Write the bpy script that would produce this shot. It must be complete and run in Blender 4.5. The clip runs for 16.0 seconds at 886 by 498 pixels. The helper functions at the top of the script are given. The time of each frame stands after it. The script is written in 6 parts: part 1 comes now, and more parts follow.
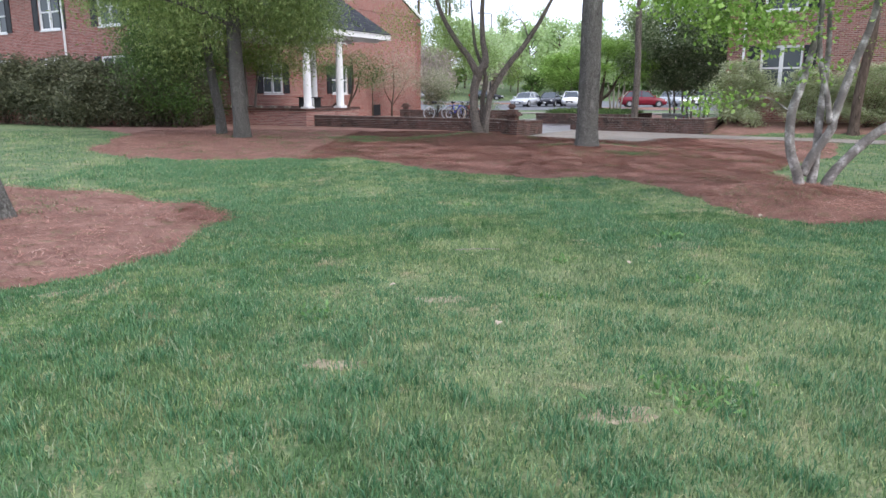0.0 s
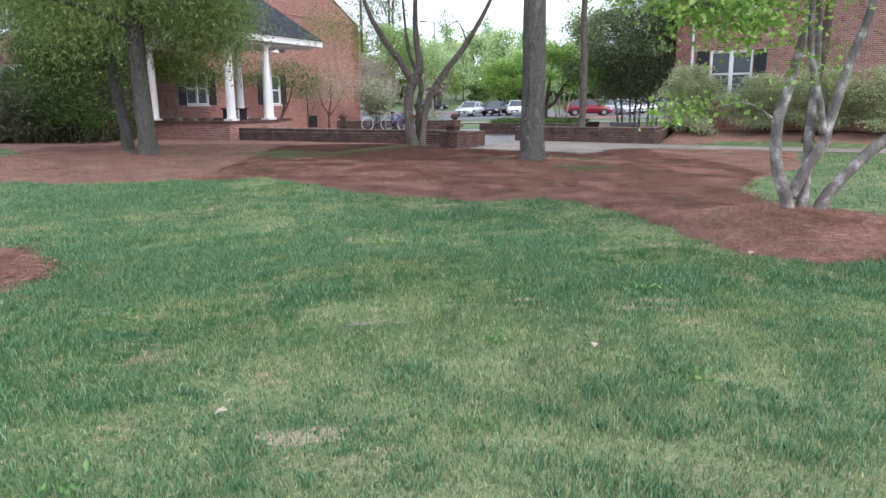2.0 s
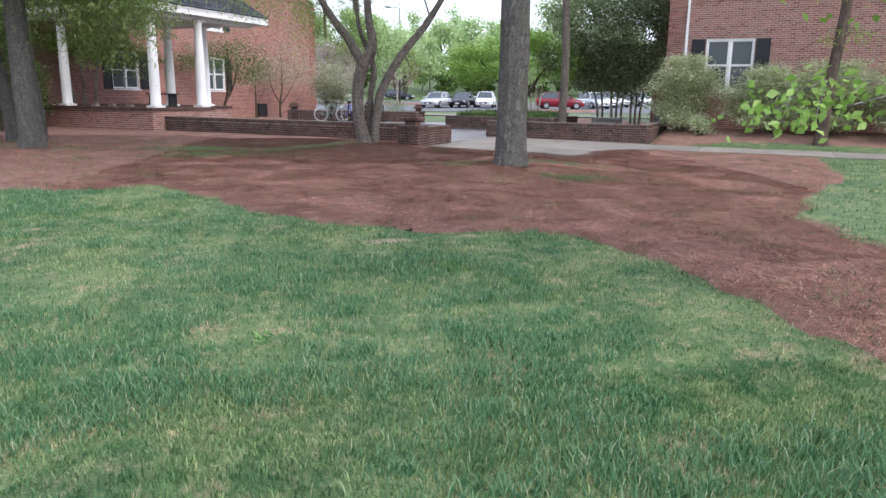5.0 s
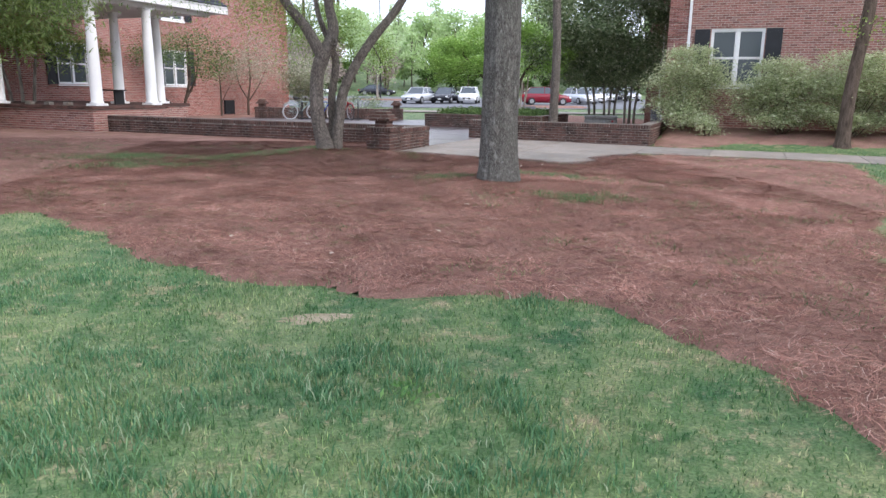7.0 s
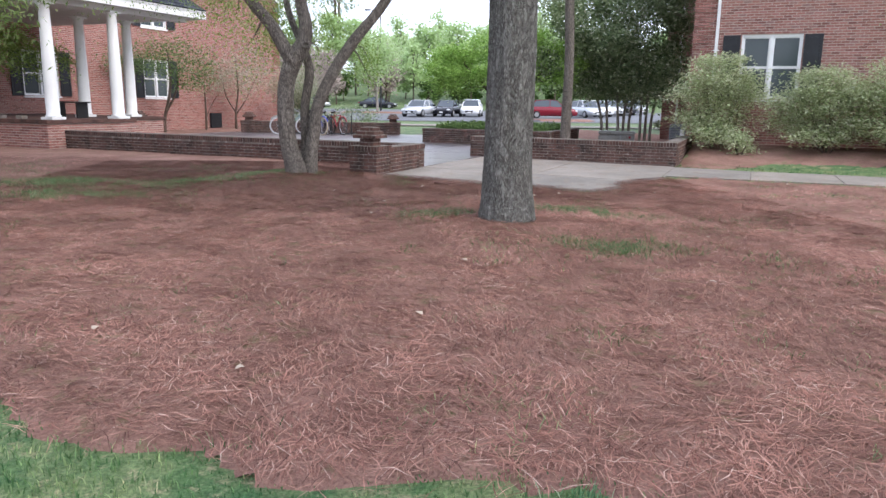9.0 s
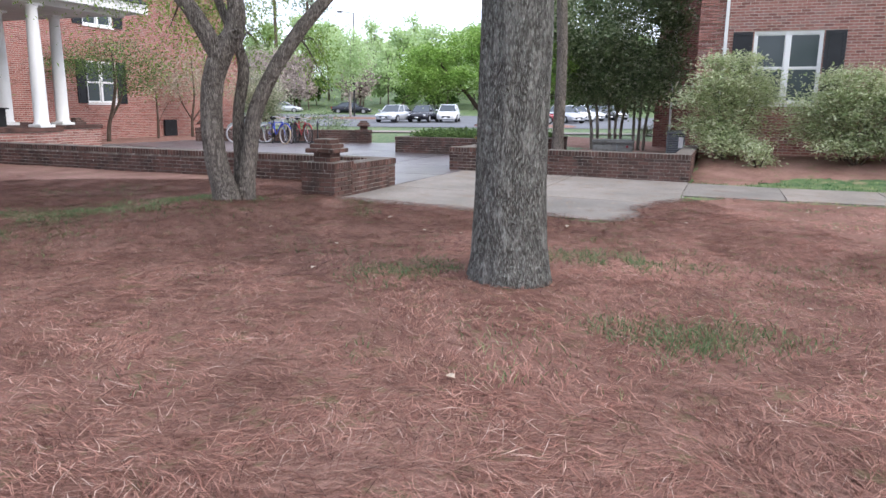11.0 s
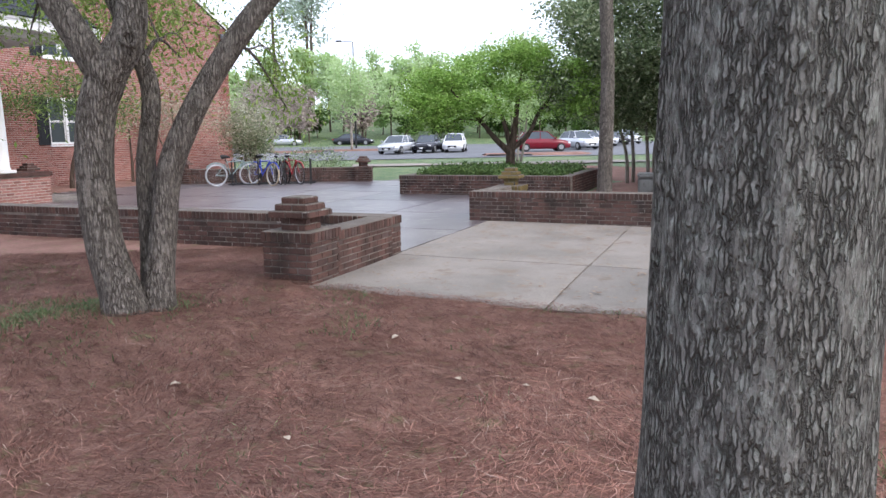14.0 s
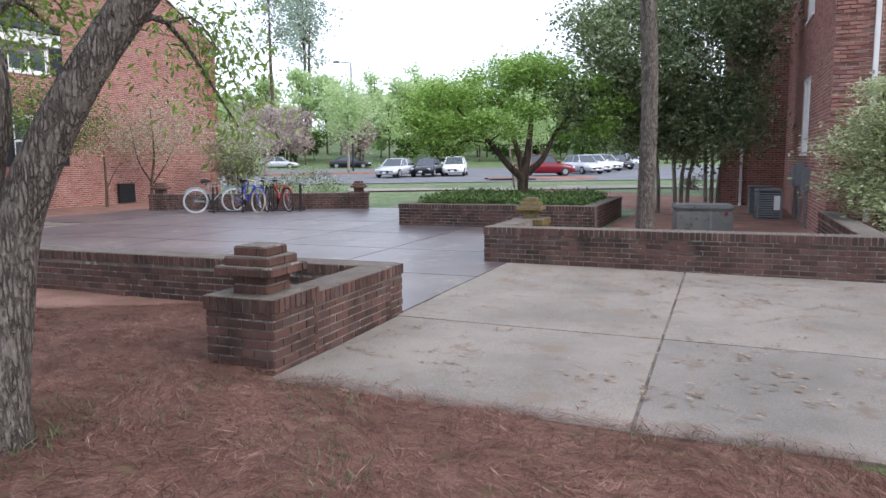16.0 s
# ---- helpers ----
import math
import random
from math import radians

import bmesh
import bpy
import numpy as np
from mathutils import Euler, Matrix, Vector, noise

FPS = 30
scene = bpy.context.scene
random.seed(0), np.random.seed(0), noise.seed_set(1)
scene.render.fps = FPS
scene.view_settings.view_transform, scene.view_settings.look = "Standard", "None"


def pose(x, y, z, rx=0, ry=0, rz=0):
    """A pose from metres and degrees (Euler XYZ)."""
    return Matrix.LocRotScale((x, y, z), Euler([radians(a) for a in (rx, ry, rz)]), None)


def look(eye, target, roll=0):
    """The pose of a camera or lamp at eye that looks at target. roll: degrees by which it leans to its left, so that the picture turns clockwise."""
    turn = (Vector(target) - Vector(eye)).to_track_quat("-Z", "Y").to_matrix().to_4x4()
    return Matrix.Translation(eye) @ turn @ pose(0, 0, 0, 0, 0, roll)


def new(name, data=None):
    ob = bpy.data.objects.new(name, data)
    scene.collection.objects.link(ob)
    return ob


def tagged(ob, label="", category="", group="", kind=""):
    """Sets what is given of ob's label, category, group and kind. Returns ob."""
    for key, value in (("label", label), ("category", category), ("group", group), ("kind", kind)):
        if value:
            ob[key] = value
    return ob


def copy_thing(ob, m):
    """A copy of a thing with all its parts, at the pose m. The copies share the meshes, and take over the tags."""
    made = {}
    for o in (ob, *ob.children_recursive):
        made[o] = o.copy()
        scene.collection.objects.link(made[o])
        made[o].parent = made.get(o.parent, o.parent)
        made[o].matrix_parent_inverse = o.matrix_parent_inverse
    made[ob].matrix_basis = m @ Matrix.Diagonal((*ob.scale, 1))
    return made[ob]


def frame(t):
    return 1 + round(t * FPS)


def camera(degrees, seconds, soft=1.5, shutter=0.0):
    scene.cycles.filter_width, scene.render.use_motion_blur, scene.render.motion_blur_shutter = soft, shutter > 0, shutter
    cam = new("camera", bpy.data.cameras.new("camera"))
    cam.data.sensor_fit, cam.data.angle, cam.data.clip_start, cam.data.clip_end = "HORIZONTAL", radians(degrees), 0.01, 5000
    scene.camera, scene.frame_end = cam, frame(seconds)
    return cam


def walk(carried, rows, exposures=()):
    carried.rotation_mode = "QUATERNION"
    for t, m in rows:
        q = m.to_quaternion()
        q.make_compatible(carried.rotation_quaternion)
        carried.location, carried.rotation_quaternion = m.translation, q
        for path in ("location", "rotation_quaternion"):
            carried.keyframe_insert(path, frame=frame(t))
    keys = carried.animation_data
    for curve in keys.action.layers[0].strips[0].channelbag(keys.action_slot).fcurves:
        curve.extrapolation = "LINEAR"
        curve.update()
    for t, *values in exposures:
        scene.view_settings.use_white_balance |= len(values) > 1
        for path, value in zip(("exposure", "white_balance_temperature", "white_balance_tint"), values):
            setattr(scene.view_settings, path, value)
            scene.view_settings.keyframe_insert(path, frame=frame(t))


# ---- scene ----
cam = camera(63.8, 16.0)
METRES, EYE, TILT, LEAN, TURN = 18.75, 1.5, 0.0, 0.0, 1.0
ROWS = [
    (0.0, 0.0, 0.0, 0.0, 0.03, -12.24, -0.14),
    (0.5, 0.0054, 0.0264, -0.0011, -1.02, -11.6, 0.24),
    (1.0, 0.0098, 0.0541, -0.0016, -3.26, -10.63, 0.79),
    (1.5, 0.0173, 0.0812, -0.0007, -2.38, -10.72, 0.8),
    (2.0, 0.0233, 0.1098, -0.001, -4.12, -11.47, 0.35),
    (2.5, 0.0296, 0.1379, -0.0009, -4.46, -12.3, 0.29),
    (3.0, 0.0335, 0.1661, -0.0018, -4.21, -12.35, -0.14),
    (3.5, 0.0354, 0.1968, -0.003, -4.47, -12.55, -0.19),
    (4.0, 0.0383, 0.2312, -0.0037, -3.65, -11.62, -0.35),
    (4.5, 0.0429, 0.2637, -0.0037, -5.49, -11.86, -0.86),
    (7.0, 0.0728, 0.4237, -0.0012, -7.98, -12.54, -0.73),
    (7.5, 0.0783, 0.4553, -0.0009, -7.69, -12.02, -1.14),
    (8.0, 0.084, 0.4857, -0.0003, -7.8, -11.43, -1.23),
    (8.5, 0.0903, 0.5164, -0.0007, -6.62, -12.53, -1.21),
    (9.0, 0.0971, 0.5496, -0.0015, -7.73, -11.55, -0.82),
    (11.5, 0.1201, 0.7149, 0.0005, -9.66, -10.89, -0.73),
    (12.0, 0.123, 0.7462, 0.0014, -10.03, -6.79, -0.19),
    (12.5, 0.1272, 0.7778, 0.0009, -11.3, -8.02, 0.47),
    (13.0, 0.1293, 0.8099, 0.0028, -11.2, -8.35, 0.47),
    (13.5, 0.132, 0.8403, 0.0034, -12.11, -7.71, 0.49),
    (14.0, 0.1363, 0.8702, 0.0058, -9.39, -8.97, 0.87),
    (14.5, 0.1383, 0.8997, 0.007, -7.78, -8.28, 0.66),
    (15.0, 0.1404, 0.9289, 0.0085, -8.83, -8.32, 0.07),
    (15.5, 0.1409, 0.9571, 0.0082, -11.16, -8.47, -0.1),
    (16.0, 0.1463, 0.987, 0.0065, -9.57, -7.14, 0.5),
]
walk(cam, [(t, pose(0, 0, EYE, TILT, LEAN, TURN) @ pose(METRES * x, METRES * y, METRES * z, 90 + pitch, roll, yaw)) for t, x, y, z, yaw, pitch, roll in ROWS],
     [(0.0, 0.25), (4.5, 0.3), (7.0, 0.42), (9.0, 0.45), (12.0, 0.46), (14.5, 0.34), (16.0, 0.26)])

# ---- light ----
SUN_DIR = Vector((0.55, -0.5, 0.67)).normalized()
world = bpy.data.worlds.new("sky")
scene.world = world
world.use_nodes = True
wn, wl = world.node_tree.nodes, world.node_tree.links
bg = wn["Background"]
sky = wn.new("ShaderNodeTexSky")
sky.sky_type = "NISHITA"
sky.sun_disc = False
sky.sun_elevation = radians(42)
sky.sun_rotation = radians(132)
sky.air_density, sky.dust_density, sky.ozone_density = 1.0, 3.0, 1.0
cloud = wn.new("ShaderNodeMixRGB")
cloud.inputs[0].default_value = 0.72
cloud.inputs[2].default_value = (9.9, 10.6, 13.0, 1)
wl.new(sky.outputs[0], cloud.inputs[1])
wl.new(cloud.outputs[0], bg.inputs[0])
bg.inputs[1].default_value = 0.165
sun = new("sun", bpy.data.lights.new("sun", "SUN"))
sun.data.energy, sun.data.angle, sun.data.color = 1.5, radians(25), (1.0, 0.96, 0.9)
sun.matrix_world = look(SUN_DIR * 50, (0, 0, 0))

# ---- materials ----


def material(name, rough=0.8, spec=0.3, metal=0.0):
    m = bpy.data.materials.new(name)
    m.use_nodes = True
    n = m.node_tree.nodes
    b = n["Principled BSDF"]
    b.inputs["Roughness"].default_value = rough
    b.inputs["Specular IOR Level"].default_value = spec
    b.inputs["Metallic"].default_value = metal
    return m, n, m.node_tree.links, b


def noise_node(n, l, scale, detail=5, rough=0.6, stretch=None, where="Object"):
    src = n.new("ShaderNodeNewGeometry").outputs["Position"] if where == "World" else n.new("ShaderNodeTexCoord").outputs[where]
    if stretch:
        mp = n.new("ShaderNodeMapping")
        mp.inputs["Scale"].default_value = stretch
        l.new(src, mp.inputs[0])
        src = mp.outputs[0]
    t = n.new("ShaderNodeTexNoise")
    t.inputs["Scale"].default_value = scale
    t.inputs["Detail"].default_value = detail
    t.inputs["Roughness"].default_value = rough
    l.new(src, t.inputs["Vector"])
    return t.outputs["Fac"]


def ramp(n, l, fac, stops):
    r = n.new("ShaderNodeValToRGB")
    e = r.color_ramp.elements
    while len(e) < len(stops):
        e.new(0.5)
    for k, (p, c) in enumerate(stops):
        e[k].position = p
        e[k].color = (*c, 1)
    l.new(fac, r.inputs[0])
    return r.outputs[0]


def mix(n, l, fac, a, b, how="MIX"):
    x = n.new("ShaderNodeMixRGB")
    x.blend_type = how
    for k, v in enumerate((fac, a, b)):
        if hasattr(v, "is_linked"):
            l.new(v, x.inputs[k])
        elif k == 0:
            x.inputs[0].default_value = v
        else:
            x.inputs[k].default_value = (*v, 1)
    return x.outputs[0]


def relief(n, l, b, height, strength, distance=0.01):
    k = n.new("ShaderNodeBump")
    k.inputs["Strength"].default_value = strength
    k.inputs["Distance"].default_value = distance
    l.new(height, k.inputs["Height"])
    l.new(k.outputs[0], b.inputs["Normal"])


def two_scale(name, c1, c2, fine=40.0, coarse=2.5, rough=0.8, spec=0.3, metal=0.0, bump=0.3, c3=None, where="Object", stretch=None, grain=0.55):
    """Two colours mixed by a coarse noise, broken up by a fine one, with relief."""
    m, n, l, b = material(name, rough, spec, metal)
    f = noise_node(n, l, fine, 4, 0.65, stretch, where)
    c = noise_node(n, l, coarse, 4, 0.6, None, where)
    base = mix(n, l, ramp(n, l, c, [(0.35, (0, 0, 0)), (0.65, (1, 1, 1))]), c1, c2)
    col = mix(n, l, grain, base, ramp(n, l, f, [(0.3, (0.55, 0.55, 0.55)), (0.7, (1.35, 1.35, 1.35))]), "MULTIPLY")
    if c3:
        s = noise_node(n, l, coarse * 3.3, 3, 0.7, None, where)
        col = mix(n, l, ramp(n, l, s, [(0.56, (0, 0, 0)), (0.68, (1, 1, 1))]), col, c3)
    l.new(col, b.inputs["Base Color"])
    relief(n, l, b, f, bump)
    return m


def random_island(n):
    return n.new("ShaderNodeNewGeometry").outputs["Random Per Island"]


def random_object(n):
    return n.new("ShaderNodeObjectInfo").outputs["Random"]


def brick_material(name, stops, grime=0.0, single=False):
    m, n, l, b = material(name, 0.9, 0.2)
    r = random_object(n) if single else random_island(n)
    col = ramp(n, l, r, stops)
    f = noise_node(n, l, 55, 4, 0.7, None, "World")
    col = mix(n, l, 0.6, col, ramp(n, l, f, [(0.3, (0.55, 0.55, 0.55)), (0.7, (1.3, 1.3, 1.3))]), "MULTIPLY")
    if grime:
        g = noise_node(n, l, 3.2, 5, 0.65, (1, 1, 0.55), "World")
        col = mix(n, l, ramp(n, l, g, [(0.42, (0, 0, 0)), (0.66, (grime, grime, grime))]), col, (0.028, 0.022, 0.019))
        e = noise_node(n, l, 9, 4, 0.7, (1, 1, 0.5), "World")
        col = mix(n, l, ramp(n, l, e, [(0.68, (0, 0, 0)), (0.78, (0.4, 0.4, 0.4))]), col, (0.42, 0.38, 0.34))
    l.new(col, b.inputs["Base Color"])
    relief(n, l, b, f, 0.5, 0.004)
    return m


def leaf_material(name, stops, patch=None, single=False, glow=0.35, rough=0.55):
    """Thin leaves: colour by leaf and by patch, with light coming through."""
    m, n, l, b = material(name, rough, 0.35)
    col = ramp(n, l, random_island(n), stops)
    if patch:
        g = noise_node(n, l, 1.3, 3, 0.5, None, "World")
        col = mix(n, l, ramp(n, l, g, [(0.4, (0, 0, 0)), (0.62, (0.75, 0.75, 0.75))]), col, patch)
    l.new(col, b.inputs["Base Color"])
    tr = n.new("ShaderNodeBsdfTranslucent")
    l.new(col, tr.inputs[0])
    ms = n.new("ShaderNodeMixShader")
    ms.inputs[0].default_value = glow
    l.new(b.outputs[0], ms.inputs[1])
    l.new(tr.outputs[0], ms.inputs[2])
    l.new(ms.outputs[0], n["Material Output"].inputs[0])
    return m


def bark_material(name, dark, light, ridge=14.0, lichen=None):
    m, n, l, b = material(name, 0.95, 0.15)
    w = noise_node(n, l, ridge, 6, 0.7, (1, 1, 0.16), "World")
    f = noise_node(n, l, 70, 3, 0.7, (1, 1, 0.5), "World")
    col = ramp(n, l, w, [(0.36, dark), (0.6, light)])
    col = mix(n, l, 0.5, col, ramp(n, l, f, [(0.3, (0.5, 0.5, 0.5)), (0.7, (1.4, 1.4, 1.4))]), "MULTIPLY")
    if lichen:
        g = noise_node(n, l, 6, 5, 0.7, (1, 1, 0.6), "World")
        col = mix(n, l, ramp(n, l, g, [(0.5, (0, 0, 0)), (0.66, (0.7, 0.7, 0.7))]), col, lichen)
    l.new(col, b.inputs["Base Color"])
    h = n.new("ShaderNodeMath")
    h.operation = "ADD"
    l.new(w, h.inputs[0])
    l.new(f, h.inputs[1])
    relief(n, l, b, h.outputs[0], 0.9, 0.025)
    return m


def plated_bark(name, dark, light, scale, pale):
    """Bark in long upright plates with dark furrows between."""
    m, n, l, b = material(name, 0.95, 0.12)
    g = n.new("ShaderNodeNewGeometry").outputs["Position"]
    wob = n.new("ShaderNodeTexNoise")
    wob.inputs["Scale"].default_value = 55
    wob.inputs["Detail"].default_value = 6
    l.new(g, wob.inputs["Vector"])
    mixv = mix(n, l, 0.014, g, wob.outputs["Color"], "ADD")
    mp = n.new("ShaderNodeMapping")
    mp.inputs["Scale"].default_value = (1, 1, 0.17)
    l.new(mixv, mp.inputs[0])
    vo = n.new("ShaderNodeTexVoronoi")
    vo.feature = "DISTANCE_TO_EDGE"
    vo.inputs["Scale"].default_value = scale
    l.new(mp.outputs[0], vo.inputs["Vector"])
    f = noise_node(n, l, 60, 5, 0.7, (1, 1, 0.35), "World")
    c = noise_node(n, l, 42, 5, 0.8, (1, 1, 0.6), "World")
    plate = ramp(n, l, vo.outputs["Distance"], [(0.0, (0.1, 0.1, 0.1)), (0.2, (1, 1, 1))])
    gap = noise_node(n, l, 20, 4, 0.7, (1, 1, 0.3), "World")
    plate = mix(n, l, 1.0, plate, ramp(n, l, gap, [(0.44, (0, 0, 0)), (0.6, (0.85, 0.85, 0.85))]), "LIGHTEN")
    top = mix(n, l, ramp(n, l, c, [(0.48, (0, 0, 0)), (0.6, (1, 1, 1))]), light, pale)
    top = mix(n, l, 0.75, top, ramp(n, l, f, [(0.32, (0.35, 0.35, 0.35)), (0.68, (1.5, 1.5, 1.5))]), "MULTIPLY")
    l.new(mix(n, l, plate, dark, top), b.inputs["Base Color"])
    h = n.new("ShaderNodeMath")
    h.operation = "MULTIPLY_ADD"
    l.new(f, h.inputs[0])
    h.inputs[1].default_value = 0.5
    l.new(plate, h.inputs[2])
    relief(n, l, b, h.outputs[0], 1.0, 0.022)
    return m


def noise_colour(n, l, scale):
    t = n.new("ShaderNodeTexNoise")
    t.inputs["Scale"].default_value = scale
    t.inputs["Detail"].default_value = 4
    l.new(n.new("ShaderNodeNewGeometry").outputs["Position"], t.inputs["Vector"])
    return t.outputs["Color"]


def scaled(n, l, value, k):
    m = n.new("ShaderNodeMath")
    m.operation = "MULTIPLY"
    m.inputs[1].default_value = k
    l.new(value, m.inputs[0])
    return m.outputs[0]


def turf_colour(n, l):
    """Patchy spring turf: dark tufts, yellow-green, bleached tan."""
    a = noise_node(n, l, 1.1, 5, 0.68, None, "World")
    c = noise_node(n, l, 4.6, 5, 0.72, None, "World")
    d = noise_node(n, l, 9.0, 4, 0.75, None, "World")
    e = noise_node(n, l, 1.6, 6, 0.78, None, "World")
    w = noise_node(n, l, 0.33, 3, 0.5, None, "World")
    col = ramp(n, l, a, [(0.36, (0.05, 0.14, 0.064)), (0.5, (0.1, 0.196, 0.084)), (0.64, (0.2, 0.275, 0.135))])
    col = mix(n, l, ramp(n, l, c, [(0.47, (0, 0, 0)), (0.66, (0.62, 0.62, 0.62))]), col, (0.31, 0.35, 0.2))
    col = mix(n, l, ramp(n, l, d, [(0.56, (0, 0, 0)), (0.7, (0.75, 0.75, 0.75))]), col, (0.48, 0.41, 0.3))
    col = mix(n, l, ramp(n, l, e, [(0.575, (0, 0, 0)), (0.66, (0.8, 0.8, 0.8))]), col, (0.4, 0.325, 0.24))
    col = mix(n, l, ramp(n, l, w, [(0.4, (0.0, 0.0, 0.0)), (0.65, (0.2, 0.2, 0.2))]), col, (0.3, 0.35, 0.22))
    # the bleached stretch in the middle of the lawn
    g = n.new("ShaderNodeNewGeometry").outputs["Position"]
    far = n.new("ShaderNodeVectorMath")
    far.operation = "DISTANCE"
    l.new(mix(n, l, 0.9, g, mix(n, l, 1.0, g, noise_colour(n, l, 0.9), "ADD")), far.inputs[0])
    far.inputs[1].default_value = (1.7, 5.0, 0.5)
    col = mix(n, l, ramp(n, l, scaled(n, l, far.outputs["Value"], 0.25), [(0.2, (0.45, 0.45, 0.45)), (0.75, (0, 0, 0))]), col, (0.36, 0.4, 0.25))
    return col


def turf_material(name, blades):
    m, n, l, b = material(name, 0.75, 0.2)
    col = turf_colour(n, l)
    if blades:
        tr = n.new("ShaderNodeBsdfTranslucent")
        ms = n.new("ShaderNodeMixShader")
        ms.inputs[0].default_value = 0.35
        v = ramp(n, l, random_island(n), [(0.0, (0.42, 0.6, 0.5)), (0.45, (0.92, 0.96, 0.86)), (0.78, (1.25, 1.22, 1.12)), (0.92, (1.7, 1.55, 1.42)), (1.0, (2.3, 2.0, 1.8))])
    else:
        v = ramp(n, l, noise_node(n, l, 60, 4, 0.7, None, "World"), [(0.32, (0.32, 0.36, 0.3)), (0.68, (1.1, 1.0, 0.9))])
    col = mix(n, l, 1.0, col, v, "MULTIPLY")
    if blades:
        l.new(col, tr.inputs[0])
        l.new(b.outputs[0], ms.inputs[1])
        l.new(tr.outputs[0], ms.inputs[2])
        l.new(ms.outputs[0], n["Material Output"].inputs[0])
    if not blades:
        far = noise_node(n, l, 25, 4, 0.7, None, "World")
        relief(n, l, b, far, 0.6, 0.03)
    l.new(col, b.inputs["Base Color"])
    return m


M = {}
M["turf"] = turf_material("turf", False)
M["blades"] = turf_material("grass_blades", True)
M["tuft"] = leaf_material("grass_tuft", [(0.0, (0.05, 0.15, 0.073)), (0.5, (0.098, 0.228, 0.106)), (0.85, (0.185, 0.315, 0.155)), (1.0, (0.36, 0.4, 0.27))], None, False, 0.25)
M["moss_blade"] = leaf_material("moss_blade", [(0.0, (0.07, 0.12, 0.05)), (0.6, (0.13, 0.2, 0.085)), (1.0, (0.22, 0.27, 0.13))], None, False, 0.2)
M["straw"] = two_scale("pine_straw_litter", (0.2, 0.11, 0.088), (0.29, 0.17, 0.138), 60, 1.6, 0.95, 0.1, 0, 1.0, (0.19, 0.15, 0.09), "World", None, 0.8)


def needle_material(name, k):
    """Fallen needles, one colour each, in lighter and darker random patches; k scales brightness."""
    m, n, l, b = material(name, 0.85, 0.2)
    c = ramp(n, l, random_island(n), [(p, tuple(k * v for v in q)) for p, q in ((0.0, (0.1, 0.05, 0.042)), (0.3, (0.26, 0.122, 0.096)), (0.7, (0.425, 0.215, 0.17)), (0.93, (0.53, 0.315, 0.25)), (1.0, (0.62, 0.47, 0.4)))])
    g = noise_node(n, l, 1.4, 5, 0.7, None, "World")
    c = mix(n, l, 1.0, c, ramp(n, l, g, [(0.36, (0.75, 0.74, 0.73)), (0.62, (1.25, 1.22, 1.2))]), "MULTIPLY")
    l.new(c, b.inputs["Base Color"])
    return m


M["needles"] = needle_material("pine_needles", 0.84)
# darker set: tree shade before the court put into the needle colour
M["needles_shaded"] = needle_material("shaded_pine_needles", 0.5)
M["soil"] = two_scale("dry_tan_soil", (0.36, 0.3, 0.22), (0.26, 0.22, 0.145), 50, 7, 0.95, 0.1, 0, 0.8, (0.2, 0.2, 0.11), "World", None, 0.8)
M["brick_red"] = brick_material("red_house_brick", [(0.0, (0.22, 0.085, 0.07)), (0.3, (0.31, 0.125, 0.105)), (0.7, (0.38, 0.165, 0.14)), (1.0, (0.27, 0.14, 0.125))])
M["brick_dark"] = brick_material("weathered_garden_brick", [(0.0, (0.07, 0.043, 0.038)), (0.4, (0.115, 0.062, 0.053)), (0.8, (0.15, 0.082, 0.068)), (1.0, (0.1, 0.07, 0.065))], 0.8)
M["brick_piece"] = brick_material("weathered_single_brick", [(0.0, (0.07, 0.043, 0.038)), (0.4, (0.115, 0.062, 0.053)), (0.8, (0.15, 0.082, 0.068)), (1.0, (0.1, 0.07, 0.065))], 0.8, True)
M["brick_brown"] = brick_material("brown_house_brick", [(0.0, (0.2, 0.095, 0.082)), (0.3, (0.3, 0.142, 0.12)), (0.7, (0.38, 0.186, 0.16)), (1.0, (0.28, 0.17, 0.155))])
M["mortar"] = two_scale("mortar", (0.56, 0.5, 0.45), (0.45, 0.4, 0.35), 60, 3, 0.95, 0.1)
M["brick_moss"] = brick_material("ochre_mossy_brick", [(0.0, (0.16, 0.11, 0.05)), (0.5, (0.24, 0.17, 0.07)), (1.0, (0.15, 0.13, 0.06))])
M["mortar_dark"] = two_scale("grimy_mortar", (0.26, 0.23, 0.2), (0.11, 0.095, 0.085), 60, 3, 0.95, 0.1, 0, 0.3, (0.4, 0.37, 0.34))
M["concrete"] = two_scale("pale_concrete", (0.275, 0.243, 0.217), (0.192, 0.174, 0.156), 90, 0.9, 0.8, 0.25, 0, 0.15, (0.2, 0.16, 0.128), "World", None, 0.7)
M["court"] = two_scale("damp_brown_concrete", (0.165, 0.143, 0.15), (0.108, 0.09, 0.095), 90, 0.8, 0.34, 0.55, 0, 0.1, (0.24, 0.22, 0.205), "World")
M["asphalt"] = two_scale("asphalt", (0.17, 0.175, 0.19), (0.14, 0.145, 0.155), 120, 0.4, 0.9, 0.2, 0, 0.2, None, "World")
M["cap"] = two_scale("mossy_cap", (0.2, 0.175, 0.155), (0.14, 0.12, 0.108), 60, 3, 0.95, 0.1, 0, 0.5, (0.12, 0.12, 0.085), "World")
